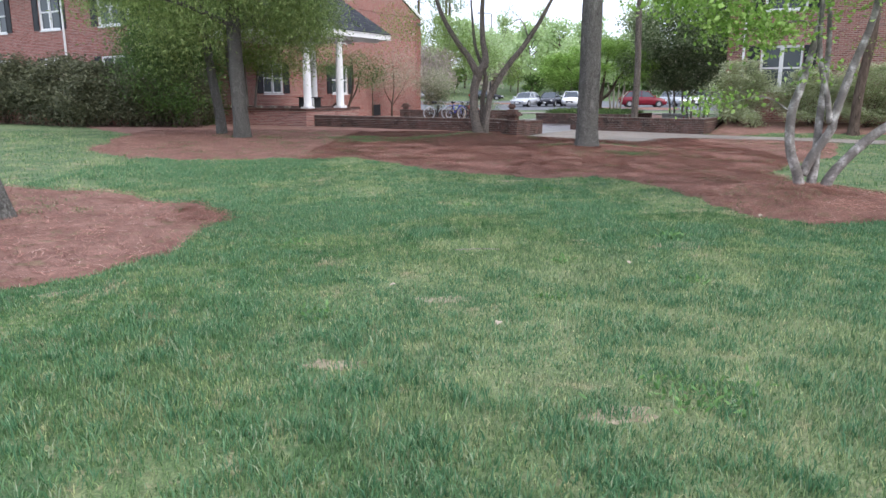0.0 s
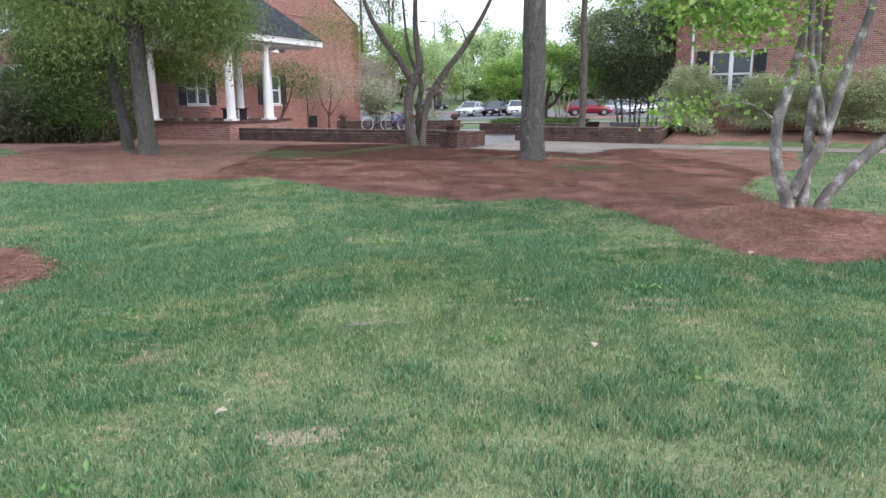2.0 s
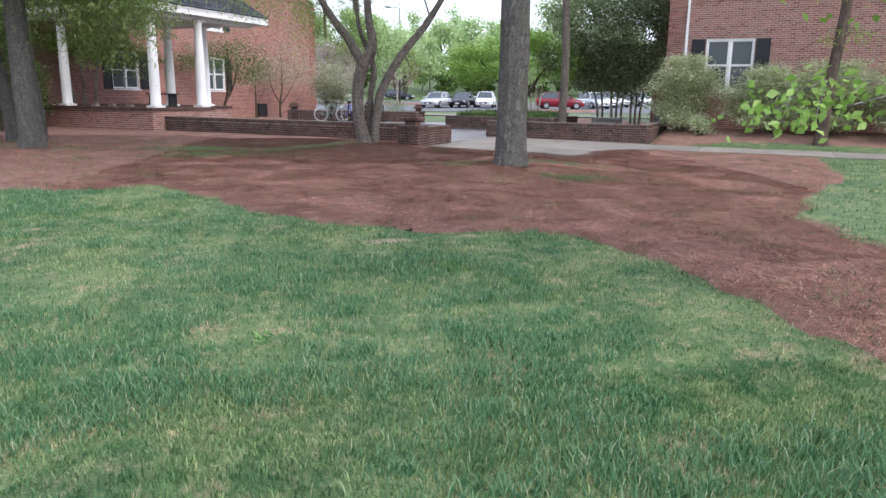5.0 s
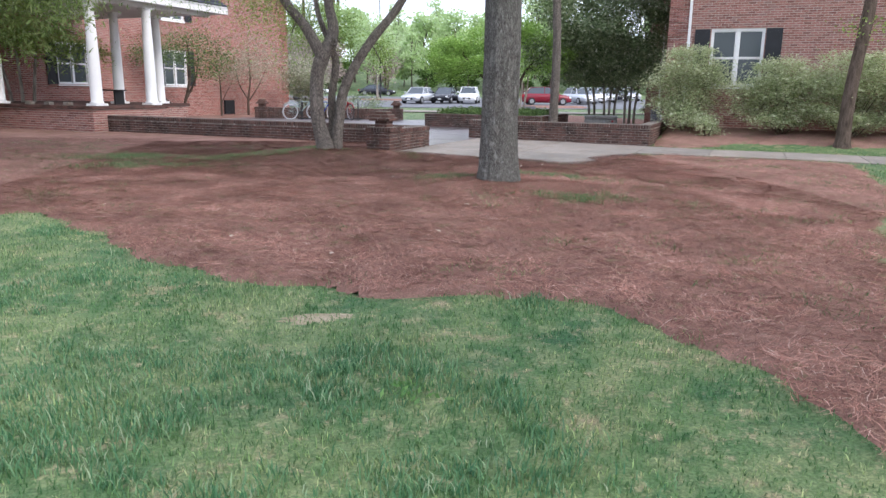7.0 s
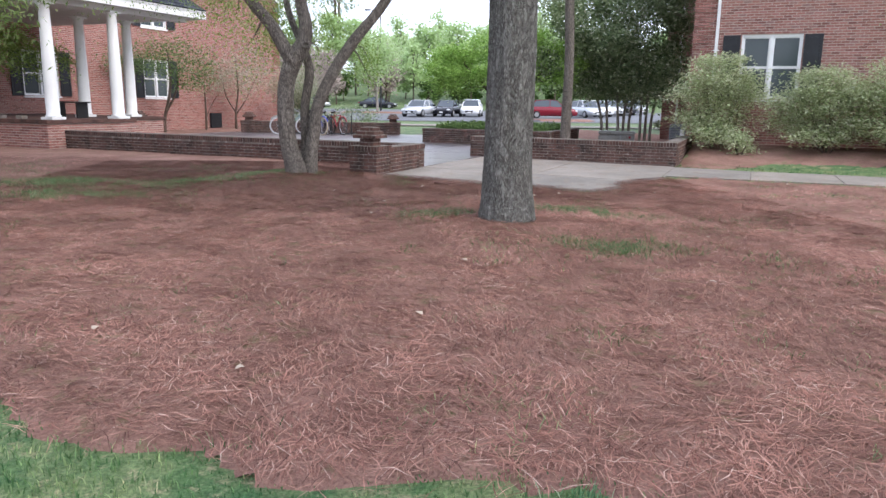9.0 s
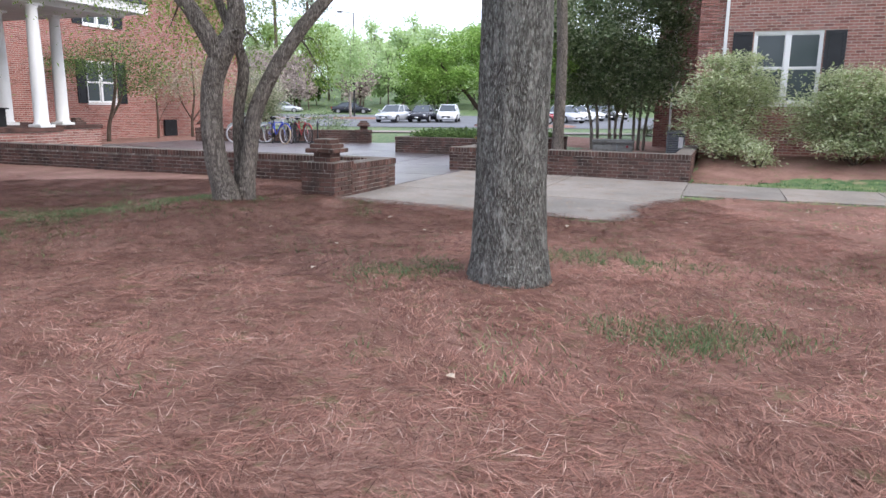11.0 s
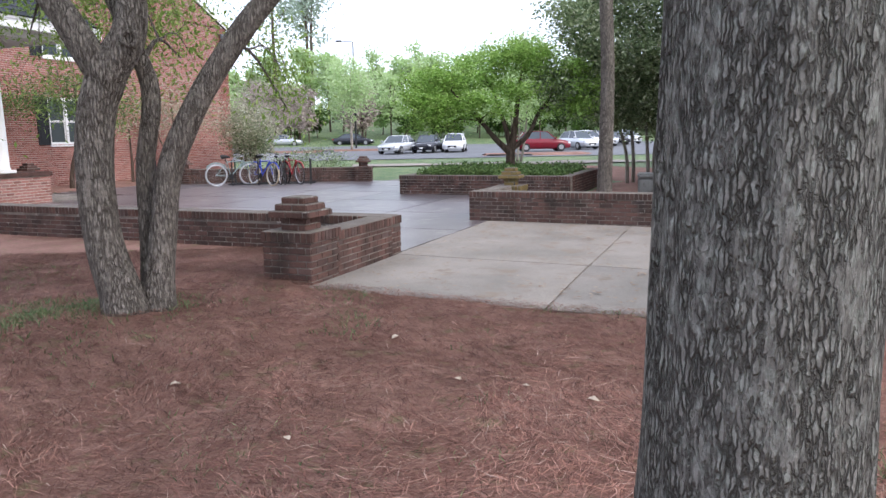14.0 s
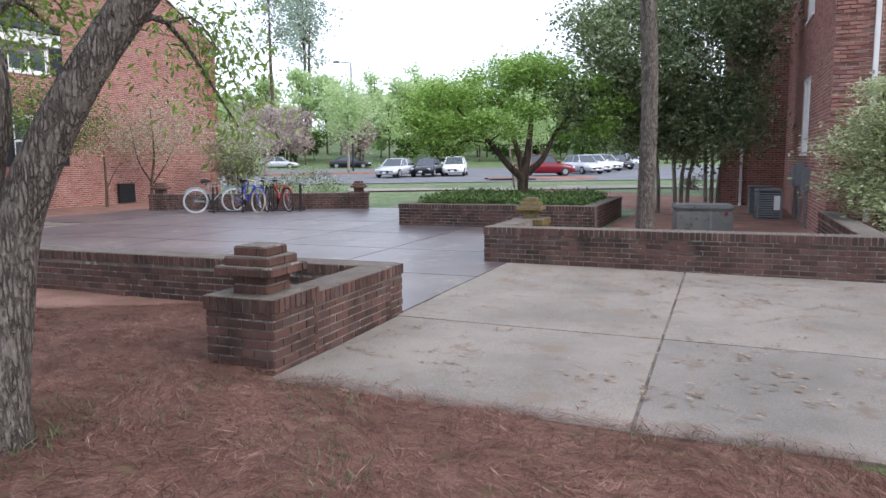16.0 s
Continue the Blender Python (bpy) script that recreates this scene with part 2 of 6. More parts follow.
for key in ("concrete", "court"):
    mt = M[key].node_tree
    bs = mt.nodes["Principled BSDF"]
    src = bs.inputs["Base Color"].links[0].from_socket
    mt.links.new(mix(mt.nodes, mt.links, 1.0, src, ramp(mt.nodes, mt.links, random_object(mt.nodes), [(0.0, (0.74, 0.76, 0.77)), (0.5, (1.0, 1.0, 1.0)), (1.0, (1.12, 1.1, 1.07))]), "MULTIPLY"), bs.inputs["Base Color"])
M["leaf_brown"] = leaf_material("brown_litter", [(0.0, (0.15, 0.095, 0.06)), (0.7, (0.27, 0.18, 0.115)), (1.0, (0.36, 0.27, 0.19))], None, False, 0.05, 0.8)
M["white"] = two_scale("white_paint", (0.8, 0.8, 0.8), (0.74, 0.74, 0.75), 30, 2, 0.5, 0.4, 0, 0.03, grain=0.08)
M["soffit"] = two_scale("soffit_paint", (0.7, 0.69, 0.67), (0.62, 0.61, 0.6), 30, 2, 0.7, 0.3, 0, 0.03, grain=0.08)
M["black"] = two_scale("black_shutter_paint", (0.014, 0.015, 0.019), (0.02, 0.021, 0.026), 30, 3, 0.55, 0.4, 0, 0.1)
M["shingle"] = brick_material("asphalt_shingle", [(0.0, (0.03, 0.034, 0.042)), (0.5, (0.045, 0.05, 0.06)), (1.0, (0.065, 0.07, 0.082))])
mm, nn, ll, bb = material("window_glass", 0.06, 0.35)
bb.inputs["Base Color"].default_value = (0.06, 0.075, 0.08, 1)
M["glass"] = mm
M["blind"] = two_scale("grey_blind", (0.2, 0.23, 0.23), (0.17, 0.2, 0.2), 30, 2, 0.7, grain=0.1)
M["metal_grey"] = two_scale("grey_painted_metal", (0.2, 0.22, 0.24), (0.16, 0.175, 0.19), 40, 3, 0.5, 0.5, 0.2, 0.1)
M["box_grey"] = two_scale("weathered_grey_cabinet", (0.17, 0.175, 0.17), (0.13, 0.135, 0.13), 40, 3, 0.7, 0.3, 0, 0.1, (0.08, 0.075, 0.065))
# near-black stand-in for unlit insides, behind panes and louvres
M["dark"] = two_scale("unlit_black", (0.012, 0.012, 0.012), (0.02, 0.019, 0.018), 20, 2, 0.9)
M["oak_bark"] = plated_bark("oak_bark", (0.07, 0.065, 0.058), (0.175, 0.167, 0.155), 92, (0.235, 0.242, 0.222))
M["elm_bark"] = plated_bark("elm_bark", (0.08, 0.068, 0.059), (0.19, 0.166, 0.146), 52, (0.25, 0.222, 0.198))
mm, nn, ll, bb = material("birch_bark", 0.85, 0.2)
pa = noise_node(nn, ll, 7, 4, 0.6, (1, 1, 0.8), "World")
st = noise_node(nn, ll, 16, 4, 0.7, (1, 1, 3.2), "World")
fi = noise_node(nn, ll, 60, 3, 0.6, None, "World")
cc = ramp(nn, ll, pa, [(0.44, (0.15, 0.135, 0.125)), (0.56, (0.27, 0.25, 0.235)), (0.68, (0.56, 0.54, 0.525))])
cc = mix(nn, ll, ramp(nn, ll, st, [(0.56, (0, 0, 0)), (0.66, (0.8, 0.8, 0.8))]), cc, (0.09, 0.08, 0.075))
ll.new(cc, bb.inputs["Base Color"])
relief(nn, ll, bb, fi, 0.5, 0.006)
M["birch_bark"] = mm
M["brown_bark"] = bark_material("brown_bark", (0.05, 0.036, 0.028), (0.14, 0.105, 0.085), 18)
M["pale_bark"] = bark_material("pale_bark", (0.16, 0.14, 0.12), (0.36, 0.33, 0.29), 10)
M["leaf_spring"] = leaf_material("spring_leaf", [(0.0, (0.13, 0.22, 0.04)), (0.6, (0.24, 0.36, 0.08)), (1.0, (0.36, 0.46, 0.14))])
M["leaf_fresh"] = leaf_material("fresh_maple_leaf", [(0.0, (0.15, 0.28, 0.05)), (0.6, (0.28, 0.46, 0.1)), (1.0, (0.44, 0.6, 0.2))])
M["leaf_slim"] = leaf_material("shrubby_oak_leaf", [(0.0, (0.06, 0.11, 0.035)), (0.6, (0.12, 0.2, 0.06)), (1.0, (0.22, 0.32, 0.11))])
M["leaf_weed"] = leaf_material("weed_leaf", [(0.0, (0.07, 0.16, 0.05)), (0.6, (0.13, 0.27, 0.08)), (1.0, (0.22, 0.38, 0.13))], None, False, 0.25)
M["leaf_willow"] = leaf_material("willow_oak_leaf", [(0.0, (0.13, 0.2, 0.06)), (0.6, (0.24, 0.34, 0.11)), (1.0, (0.38, 0.46, 0.19))], None, False, 0.4)
# top stops: the palest leaves put glossy highlights into the colour
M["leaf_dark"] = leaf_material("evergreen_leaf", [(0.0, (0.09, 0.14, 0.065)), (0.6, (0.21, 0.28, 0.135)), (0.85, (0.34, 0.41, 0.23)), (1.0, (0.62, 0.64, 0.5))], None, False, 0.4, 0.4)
M["leaf_mid"] = leaf_material("green_leaf", [(0.0, (0.04, 0.085, 0.02)), (0.6, (0.085, 0.16, 0.035)), (1.0, (0.15, 0.24, 0.06))])
M["leaf_hedge"] = leaf_material("hedge_leaf", [(0.0, (0.07, 0.08, 0.045)), (0.6, (0.125, 0.135, 0.075)), (1.0, (0.2, 0.2, 0.125))])
M["leaf_pale"] = leaf_material("pale_abelia_leaf", [(0.0, (0.26, 0.33, 0.15)), (0.6, (0.5, 0.56, 0.33)), (1.0, (0.72, 0.72, 0.55))], None, False, 0.45)
M["blossom"] = leaf_material("pale_bloom", [(0.0, (0.2, 0.24, 0.13)), (0.6, (0.4, 0.4, 0.28)), (1.0, (0.6, 0.57, 0.48))])
# far leaves and pines lightened: distance haze is put into their colour
M["leaf_far"] = leaf_material("hazed_spring_wood", [(0.0, (0.36, 0.5, 0.22)), (0.6, (0.5, 0.64, 0.33)), (1.0, (0.62, 0.72, 0.46))], None, False, 0.5)
M["leaf_far_pine"] = leaf_material("hazed_pine", [(0.0, (0.26, 0.34, 0.27)), (1.0, (0.4, 0.47, 0.38))])
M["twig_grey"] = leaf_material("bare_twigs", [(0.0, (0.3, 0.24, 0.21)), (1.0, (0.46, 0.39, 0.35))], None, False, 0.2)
M["leaf_dry"] = leaf_material("dry_leaf", [(0.0, (0.35, 0.27, 0.2)), (1.0, (0.5, 0.42, 0.34))], None, False, 0.1)


def paint(name, c, rough=0.3, metal=0.0):
    return two_scale(name, c, tuple(v * 0.93 for v in c), 20, 1.2, rough, 0.5, metal, 0.02, grain=0.1)


M["car_silver"] = paint("silver_car_paint", (0.55, 0.57, 0.6), 0.25, 0.4)
M["car_black"] = paint("black_car_paint", (0.012, 0.013, 0.02), 0.2)
M["car_white"] = paint("white_car_paint", (0.75, 0.76, 0.78), 0.25)
M["car_red"] = paint("red_car_paint", (0.19, 0.008, 0.02), 0.25)
M["car_glass"] = paint("car_glass", (0.06, 0.075, 0.09), 0.06)
M["rubber"] = paint("rubber", (0.02, 0.02, 0.021), 0.8)
M["alloy"] = paint("alloy", (0.5, 0.5, 0.52), 0.3, 0.7)
M["lamp_lens"] = paint("headlight_lens", (0.8, 0.82, 0.85), 0.1)
M["tail_red"] = paint("tail_light_lens", (0.45, 0.01, 0.015), 0.2)
M["bike_blue"] = paint("blue_bicycle_paint", (0.02, 0.06, 0.5), 0.3)
M["bike_teal"] = paint("grey_green_bicycle_paint", (0.2, 0.27, 0.27), 0.3)
M["bike_red"] = paint("red_bicycle_paint", (0.4, 0.03, 0.04), 0.3)
M["tan_wall"] = paint("cream_tyre_wall", (0.55, 0.45, 0.3), 0.8)
M["iron"] = paint("black_iron", (0.02, 0.02, 0.022), 0.5, 0.3)

# ---- building blocks ----


def mesh_from(name, verts, faces, mats, smooth=False, index=None):
    me = bpy.data.meshes.new(name)
    me.from_pydata([tuple(v) for v in verts], [], faces)
    for m in mats if isinstance(mats, (list, tuple)) else [mats]:
        me.materials.append(m)
    if index is not None:
        me.polygons.foreach_set("material_index", index)
    if smooth:
        me.polygons.foreach_set("use_smooth", [True] * len(me.polygons))
    me.update()
    return me


def fast_mesh(name, verts, faces, mat):
    """A large mesh from numpy arrays: faces is an (n, 3) or (n, 4) array."""
    me = bpy.data.meshes.new(name)
    k = faces.shape[1]
    me.vertices.add(len(verts))
    me.vertices.foreach_set("co", np.asarray(verts, np.float32).ravel())
    me.loops.add(faces.size)
    me.loops.foreach_set("vertex_index", faces.ravel().astype(np.int32))
    me.polygons.add(len(faces))
    me.polygons.foreach_set("loop_start", np.arange(0, faces.size, k, dtype=np.int32))
    me.polygons.foreach_set("loop_total", np.full(len(faces), k, np.int32))
    me.materials.append(mat)
    me.update(calc_edges=True)
    return me


def place(ob, parent=None, m=None):
    if parent:
        ob.parent = parent
    if m is not None:
        ob.matrix_basis = m
    return ob


def part(name, me, parent, label="", m=None):
    ob = place(new(name, me), parent, m)
    return tagged(ob, label) if label else ob


def thing(name, me, label, category, group="", kind="", m=None):
    return tagged(place(new(name, me), None, m), label, category, group, kind)


class Build:
    """Collects simple solids into one mesh."""

    def __init__(self):
        self.v, self.f = [], []

    def add(self, verts, faces):
        k = len(self.v)
        self.v += [tuple(p) for p in verts]
        self.f += [tuple(i + k for i in q) for q in faces]
        return self

    def box(self, x0, x1, y0, y1, z0, z1, ch=0.0):
        if ch:
            c = ch
            xs, ys, zs = (x0, x1), (y0, y1), (z0, z1)
            bm = bmesh.new()
            vs = [bm.verts.new((x, y, z)) for z in zs for y in ys for x in xs]
            for q in ((0, 2, 3, 1), (4, 5, 7, 6), (0, 1, 5, 4), (2, 6, 7, 3), (0, 4, 6, 2), (1, 3, 7, 5)):
                bm.faces.new([vs[i] for i in q])
            bmesh.ops.bevel(bm, geom=bm.edges[:], offset=c, segments=2, affect="EDGES")
            bm.verts.index_update()
            self.add([v.co for v in bm.verts], [[v.index for v in f.verts] for f in bm.faces])
            bm.free()
            return self
        v = [(x, y, z) for z in (z0, z1) for y in (y0, y1) for x in (x0, x1)]
        return self.add(v, [(0, 2, 3, 1), (4, 5, 7, 6), (0, 1, 5, 4), (2, 6, 7, 3), (0, 4, 6, 2), (1, 3, 7, 5)])

    def lathe(self, x, y, profile, n=16):
        k = len(self.v)
        for r, z in profile:
            for i in range(n):
                a = 2 * math.pi * i / n
                self.v.append((x + r * math.cos(a), y + r * math.sin(a), z))
        for j in range(len(profile) - 1):
            for i in range(n):
                p, q = k + j * n + i, k + j * n + (i + 1) % n
                self.f.append((p, q, q + n, p + n))
        self.f.append(tuple(k + i for i in reversed(range(n))))
        self.f.append(tuple(k + (len(profile) - 1) * n + i for i in range(n)))
        return self

    def tube(self, pts, radii, n=8, rough=0.0, ends=True):
        """A tube along pts; rough shifts the skin by noise for bark."""
        k = len(self.v)
        pts = [Vector(p) for p in pts]
        side = Vector((1, 0.13, 0))
        for j, p in enumerate(pts):
            d = (pts[min(j + 1, len(pts) - 1)] - pts[max(j - 1, 0)]).normalized()
            s = (side - d * side.dot(d)).normalized()
            t = d.cross(s)
            side = s
            r = radii[j] if not isinstance(radii, (int, float)) else radii
            for i in range(n):
                a = 2 * math.pi * i / n
                q = s * math.cos(a) + t * math.sin(a)
                rr = r
                if rough:
                    w = p + q * r
                    h = noise.noise((w.x * 3.0, w.y * 3.0, w.z * 0.8)) * 0.9
                    g = 1 - abs(noise.noise((q.x * 6.0 + w.x, q.y * 6.0 + w.y, w.z * 1.1 + 7)) * 2.2)
                    rr = r * (1 + rough * h) + r * rough * 0.55 * g
                self.v.append(tuple(p + q * rr))
        for j in range(len(pts) - 1):
            for i in range(n):
                a, b = k + j * n + i, k + j * n + (i + 1) % n
                self.f.append((a, b, b + n, a + n))
        if ends:
            self.f.append(tuple(k + i for i in reversed(range(n))))
            self.f.append(tuple(k + (len(pts) - 1) * n + i for i in range(n)))
        return self

    def mesh(self, name, mat, smooth=False):
        return mesh_from(name, self.v, self.f, mat, smooth)


def smooth_path(pts, k=5):
    """Catmull-Rom through points given as (x, y, z, r)."""
    p = [np.array(q, float) for q in pts]
    p = [2 * p[0] - p[1]] + p + [2 * p[-1] - p[-2]]
    out = []
    for i in range(1, len(p) - 2):
        for s in range(k):
            t = s / k
            out.append(0.5 * (2 * p[i] + (p[i + 1] - p[i - 1]) * t + (2 * p[i - 1] - 5 * p[i] + 4 * p[i + 1] - p[i + 2]) * t * t
                              + (3 * p[i] - p[i - 1] - 3 * p[i + 1] + p[i + 2]) * t ** 3))
    out.append(p[-2])
    return [tuple(q[:3]) for q in out], [max(0.002, float(q[3])) for q in out]


# ---- plan: the court and both houses stand turned by 30 degrees ----
ANGLE = radians(-30)
CM = Matrix.Rotation(ANGLE, 4, "Z")
CA, SA = math.cos(ANGLE), math.sin(ANGLE)


def to_court(x, y):
    return CA * x + SA * y, -SA * x + CA * y


def to_world(a, b):
    return CA * a - SA * b, SA * a + CA * b


def ease(t):
    t = np.clip(t, 0, 1)
    return t * t * (3 - 2 * t)


def level(x, y):
    """Height of the ground."""
    x, y = np.asarray(x, float), np.asarray(y, float)
    a, b = CA * x + SA * y, -SA * x + CA * y
    z = 0.02 + 0.13 * ease((y - 9) / 13)
    z = z - 0.05 * ease((a + 10) / 5.5) * ease((y - 14) / 8)
    z = z + 0.36 * ease((b - 27.6) / 2.6) * ease((a + 5.6) / 0.5) * ease((36 - b) / 4)
    z = z + 0.12 * np.exp(-((x - 3.24) ** 2 + (y - 17.85) ** 2) / 2.4) + 0.26 * np.exp(-((x - 4.68) ** 2 + (y - 9.75) ** 2) / 1.3) + 0.16 * np.exp(-((x - 0.6) ** 2 + (y - 21.6) ** 2) / 1.6)
    z = z + 0.014 * np.clip(y - 62, 0, 43) + 0.11 * np.clip(y - 104, 0, 60)
    near = np.exp(-np.maximum(0, y - 20) / 6)
    return z + near * (0.018 * np.sin(x * 1.3 + 0.4) * np.sin(y * 0.9) + 0.008 * np.sin(x * 4.1 + y * 2.3))


def lz(x, y):
    return float(level(x, y))


def value_noise(x, y, scale, seed=0):
    x, y = np.asarray(x) * scale + 31.7, np.asarray(y) * scale + 17.3
    rng = np.random.RandomState(seed)
    tab = rng.rand(256, 256)
    xi, yi = np.floor(x).astype(int), np.floor(y).astype(int)
    fx, fy = ease(x - xi), ease(y - yi)
    q = lambda i, j: tab[(xi + i) % 256, (yi + j) % 256]
    return (q(0, 0) * (1 - fx) + q(1, 0) * fx) * (1 - fy) + (q(0, 1) * (1 - fx) + q(1, 1) * fx) * fy


def inside(poly, x, y):
    """Signed distance to a polygon, positive inside."""
    x, y = np.asarray(x, float), np.asarray(y, float)
    d = np.full(x.shape, 1e9)
    odd = np.zeros(x.shape, bool)
    for (x0, y0), (x1, y1) in zip(poly, poly[1:] + poly[:1]):
        ex, ey = x1 - x0, y1 - y0
        t = np.clip(((x - x0) * ex + (y - y0) * ey) / (ex * ex + ey * ey + 1e-12), 0, 1)
        d = np.minimum(d, np.hypot(x - x0 - t * ex, y - y0 - t * ey))
        c = (y0 > y) != (y1 > y)
        odd ^= c & (x < ex * (y - y0) / (ey if ey else 1e-12) + x0)
    return np.where(odd, d, -d)


# outlines of the straw beds
BED = [(-9.2, 17.8), (-7.35, 15.9), (-5.0, 15.6), (-3.3, 15.6), (-2.3, 16.3), (-1.2, 15.2), (-0.5, 14.05), (0.25, 13.3), (1.1, 13.0), (2.1, 12.75), (2.9, 12.5),
       (3.15, 11.85), (3.45, 11.1), (3.35, 10.2), (3.3, 9.4), (3.7, 8.6), (4.1, 8.15), (5.0, 8.1), (6.5, 8.4), (7.6, 9.3), (6.6, 10.6), (5.6, 11.6), (5.9, 13.4), (7.0, 15.0),
       (8.9, 17.0), (10.0, 19.0), (11.3, 21.35), (8.3, 23.55), (6.95, 23.1), (6.2, 22.35), (5.75, 21.5), (5.3, 21.25), (4.0, 22.2), (2.0, 23.3), (1.5, 26.3), (-5.5, 30.2), (-9.0, 32.0), (-11.5, 33.0), (-26.0, 41.5),
       (-30.0, 39.5), (-20.6, 33.0), (-16.0, 30.2), (-10.9, 24.0)]
BED_LEFT = [(-3.5, 5.3), (-3.06, 5.65), (-2.7, 6.5), (-2.65, 8.2), (-3.25, 9.2), (-5.1, 10.5), (-7.2, 11.1), (-9, 10), (-9.2, 6.5), (-6, 4.8)]


def court_poly(*pts):
    return [to_world(a, b) for a, b in pts]


BED_BANK = court_poly((-5.25, 26.95), (-4.4, 27.2), (-3.2, 28.4), (14, 28.6), (14, 31.5), (-5.25, 31.5))
BED_RIGHT = court_poly((-9.95, 27.2), (-5.4, 27.2), (-5.4, 44), (-10.5, 48), (-16, 52), (-16, 46), (-9.3, 38))
BED_HOUSE = court_poly((-27.2, 28.5), (-24.3, 28.5), (-24.0, 34.0), (-23.4, 37), (-24.4, 42), (-27.2, 42))


def terrain():
    def steps(lo, near0, near1, hi, fine):
        c = list(np.arange(near0, near1, fine))
        k, w = near1, fine
        while k < hi:
            c.append(k)
            w *= 1.22
            k += w
        c.append(hi)
        k, w = near0, fine
        while k > lo:
            w *= 1.22
            k -= w
            c.insert(0, max(k, lo))
        return np.array(c)

    xs, ys = steps(-900, -10, 13, 900, 0.22), steps(-500, 0.5, 33, 1500, 0.22)
    X, Y = np.meshgrid(xs, ys)
    Z = level(X, Y)
    n = len(xs)
    i = np.arange((len(ys) - 1) * (n - 1))
    r, c = i // (n - 1), i % (n - 1)
    q = r * n + c
    me = fast_mesh("ground", np.stack([X.ravel(), Y.ravel(), Z.ravel()], 1), np.stack([q, q + 1, q + n + 1, q + n], 1), M["turf"])
    me.polygons.foreach_set("use_smooth", [True] * len(me.polygons))
    return thing("ground", me, "patchy spring lawn of green tufts and bleached grass", "lawn", kind="structure")


def bed_sheet(poly, cell, thick, label, wiggle=0.14):
    """A layer of fallen straw that thins out into the grass at its edge."""
    px, py = [p[0] for p in poly], [p[1] for p in poly]
    xs, ys = np.arange(min(px) - 0.6, max(px) + 0.6, cell), np.arange(min(py) - 0.6, max(py) + 0.6, cell)
    X, Y = np.meshgrid(xs, ys)
    d = inside(poly, X, Y) + wiggle * 2 * (value_noise(X, Y, 1.6, 3) - 0.5) + wiggle * (value_noise(X, Y, 6, 4) - 0.5)
    Z = level(X, Y) - 0.03 + (thick + 0.03) * ease((d + 0.12) / 0.3) + 0.018 * (value_noise(X, Y, 5, 8) - 0.5)
    n = len(xs)
    keep = d > -0.2
    i = np.arange((len(ys) - 1) * (n - 1))
    q = (i // (n - 1)) * n + i % (n - 1)
    k = keep.ravel()
    q = q[k[q] & k[q + 1] & k[q + n] & k[q + n + 1]]
    me = fast_mesh("pine_straw_bed", np.stack([X.ravel(), Y.ravel(), Z.ravel()], 1), np.stack([q, q + 1, q + n + 1, q + n], 1), M["straw"])
    me.polygons.foreach_set("use_smooth", [True] * len(me.polygons))
    return thing("pine_straw_bed", me, label, "mulch bed", kind="structure")


ground = terrain()
bed_main = bed_sheet(BED, 0.16, 0.045, "wide bed of reddish pine straw with thin grass")
bed_left = bed_sheet(BED_LEFT, 0.12, 0.04, "pine straw ring round a lawn tree")
bed_bank = bed_sheet(BED_BANK, 0.2, 0.03, "pine straw bank below the shrubs")
bed_right = bed_sheet(BED_RIGHT, 0.25, 0.03, "pine straw bed behind the garden wall")
bed_house = bed_sheet(BED_HOUSE, 0.25, 0.03, "pine straw bed along the brick house")


# ---- paving ----
def slab_mesh(a0, a1, b0, b1, mat, drop=0.12):
    """A paving slab that follows the fall of the ground, with a soft edge."""
    j = 0.012
    a0, a1, b0, b1 = a0 + j, a1 - j, b0 + j, b1 - j
    na, nb = max(1, int((a1 - a0) / 0.8)), max(1, int((b1 - b0) / 0.8))
    v, f = [], []
    for q in range(nb + 1):
        for p in range(na + 1):
            a, b = a0 + (a1 - a0) * p / na, b0 + (b1 - b0) * q / nb
            x, y = to_world(a, b)
            v.append((a, b, lz(x, y) + 0.022))
    for q in range(nb):
        for p in range(na):
            s = q * (na + 1) + p
            f.append((s, s + 1, s + na + 2, s + na + 1))
    ring = [p for p in range(na + 1)] + [q * (na + 1) + na for q in range(1, nb + 1)] + [nb * (na + 1) + p for p in range(na - 1, -1, -1)] + [q * (na + 1) for q in range(nb - 1, 0, -1)]
    base = len(v)
    for i in ring:
        v.append((v[i][0], v[i][1], v[i][2] - drop))
    m = len(ring)
    for i in range(m):
        f.append((ring[i], base + i, base + (i + 1) % m, ring[(i + 1) % m]))
    return mesh_from("slab", v, f, mat)


bedding = [slab_mesh(-10.0, -5.25, 21.12, 26.9, M["mortar_dark"], 0.08), slab_mesh(-5.28, 17.0, 24.62, 26.73, M["mortar_dark"], 0.08), slab_mesh(-24.2, -10.02, 23.4, 36.95, M["mortar_dark"], 0.08)]
for me in bedding:
    thing("paving_base", me, "dirt-filled joints under the slabs", "paving", kind="structure", m=CM @ Matrix.Translation((0, 0, -0.012)))
plaza = thing("pavement", None, "pale concrete slabs with leaf litter stains", "paving", kind="structure", m=CM)
for a0, a1, b0, b1 in [(-9.98, -7.6, 21.1, 23.2), (-7.6, -5.3, 21.1, 23.2), (-10.0, -7.6, 23.2, 26.9), (-7.6, -5.3, 23.2, 26.9)] + [(-5.3 + 1.6 * k, -3.7 + 1.6 * k, 24.6, 26.75) for k in range(14)]:
    part("slab", slab_mesh(a0, a1, b0, b1, M["concrete"]), plaza)
court = thing("pavement_court", None, "damp brownish concrete court with wide joints", "paving", kind="structure", m=CM)
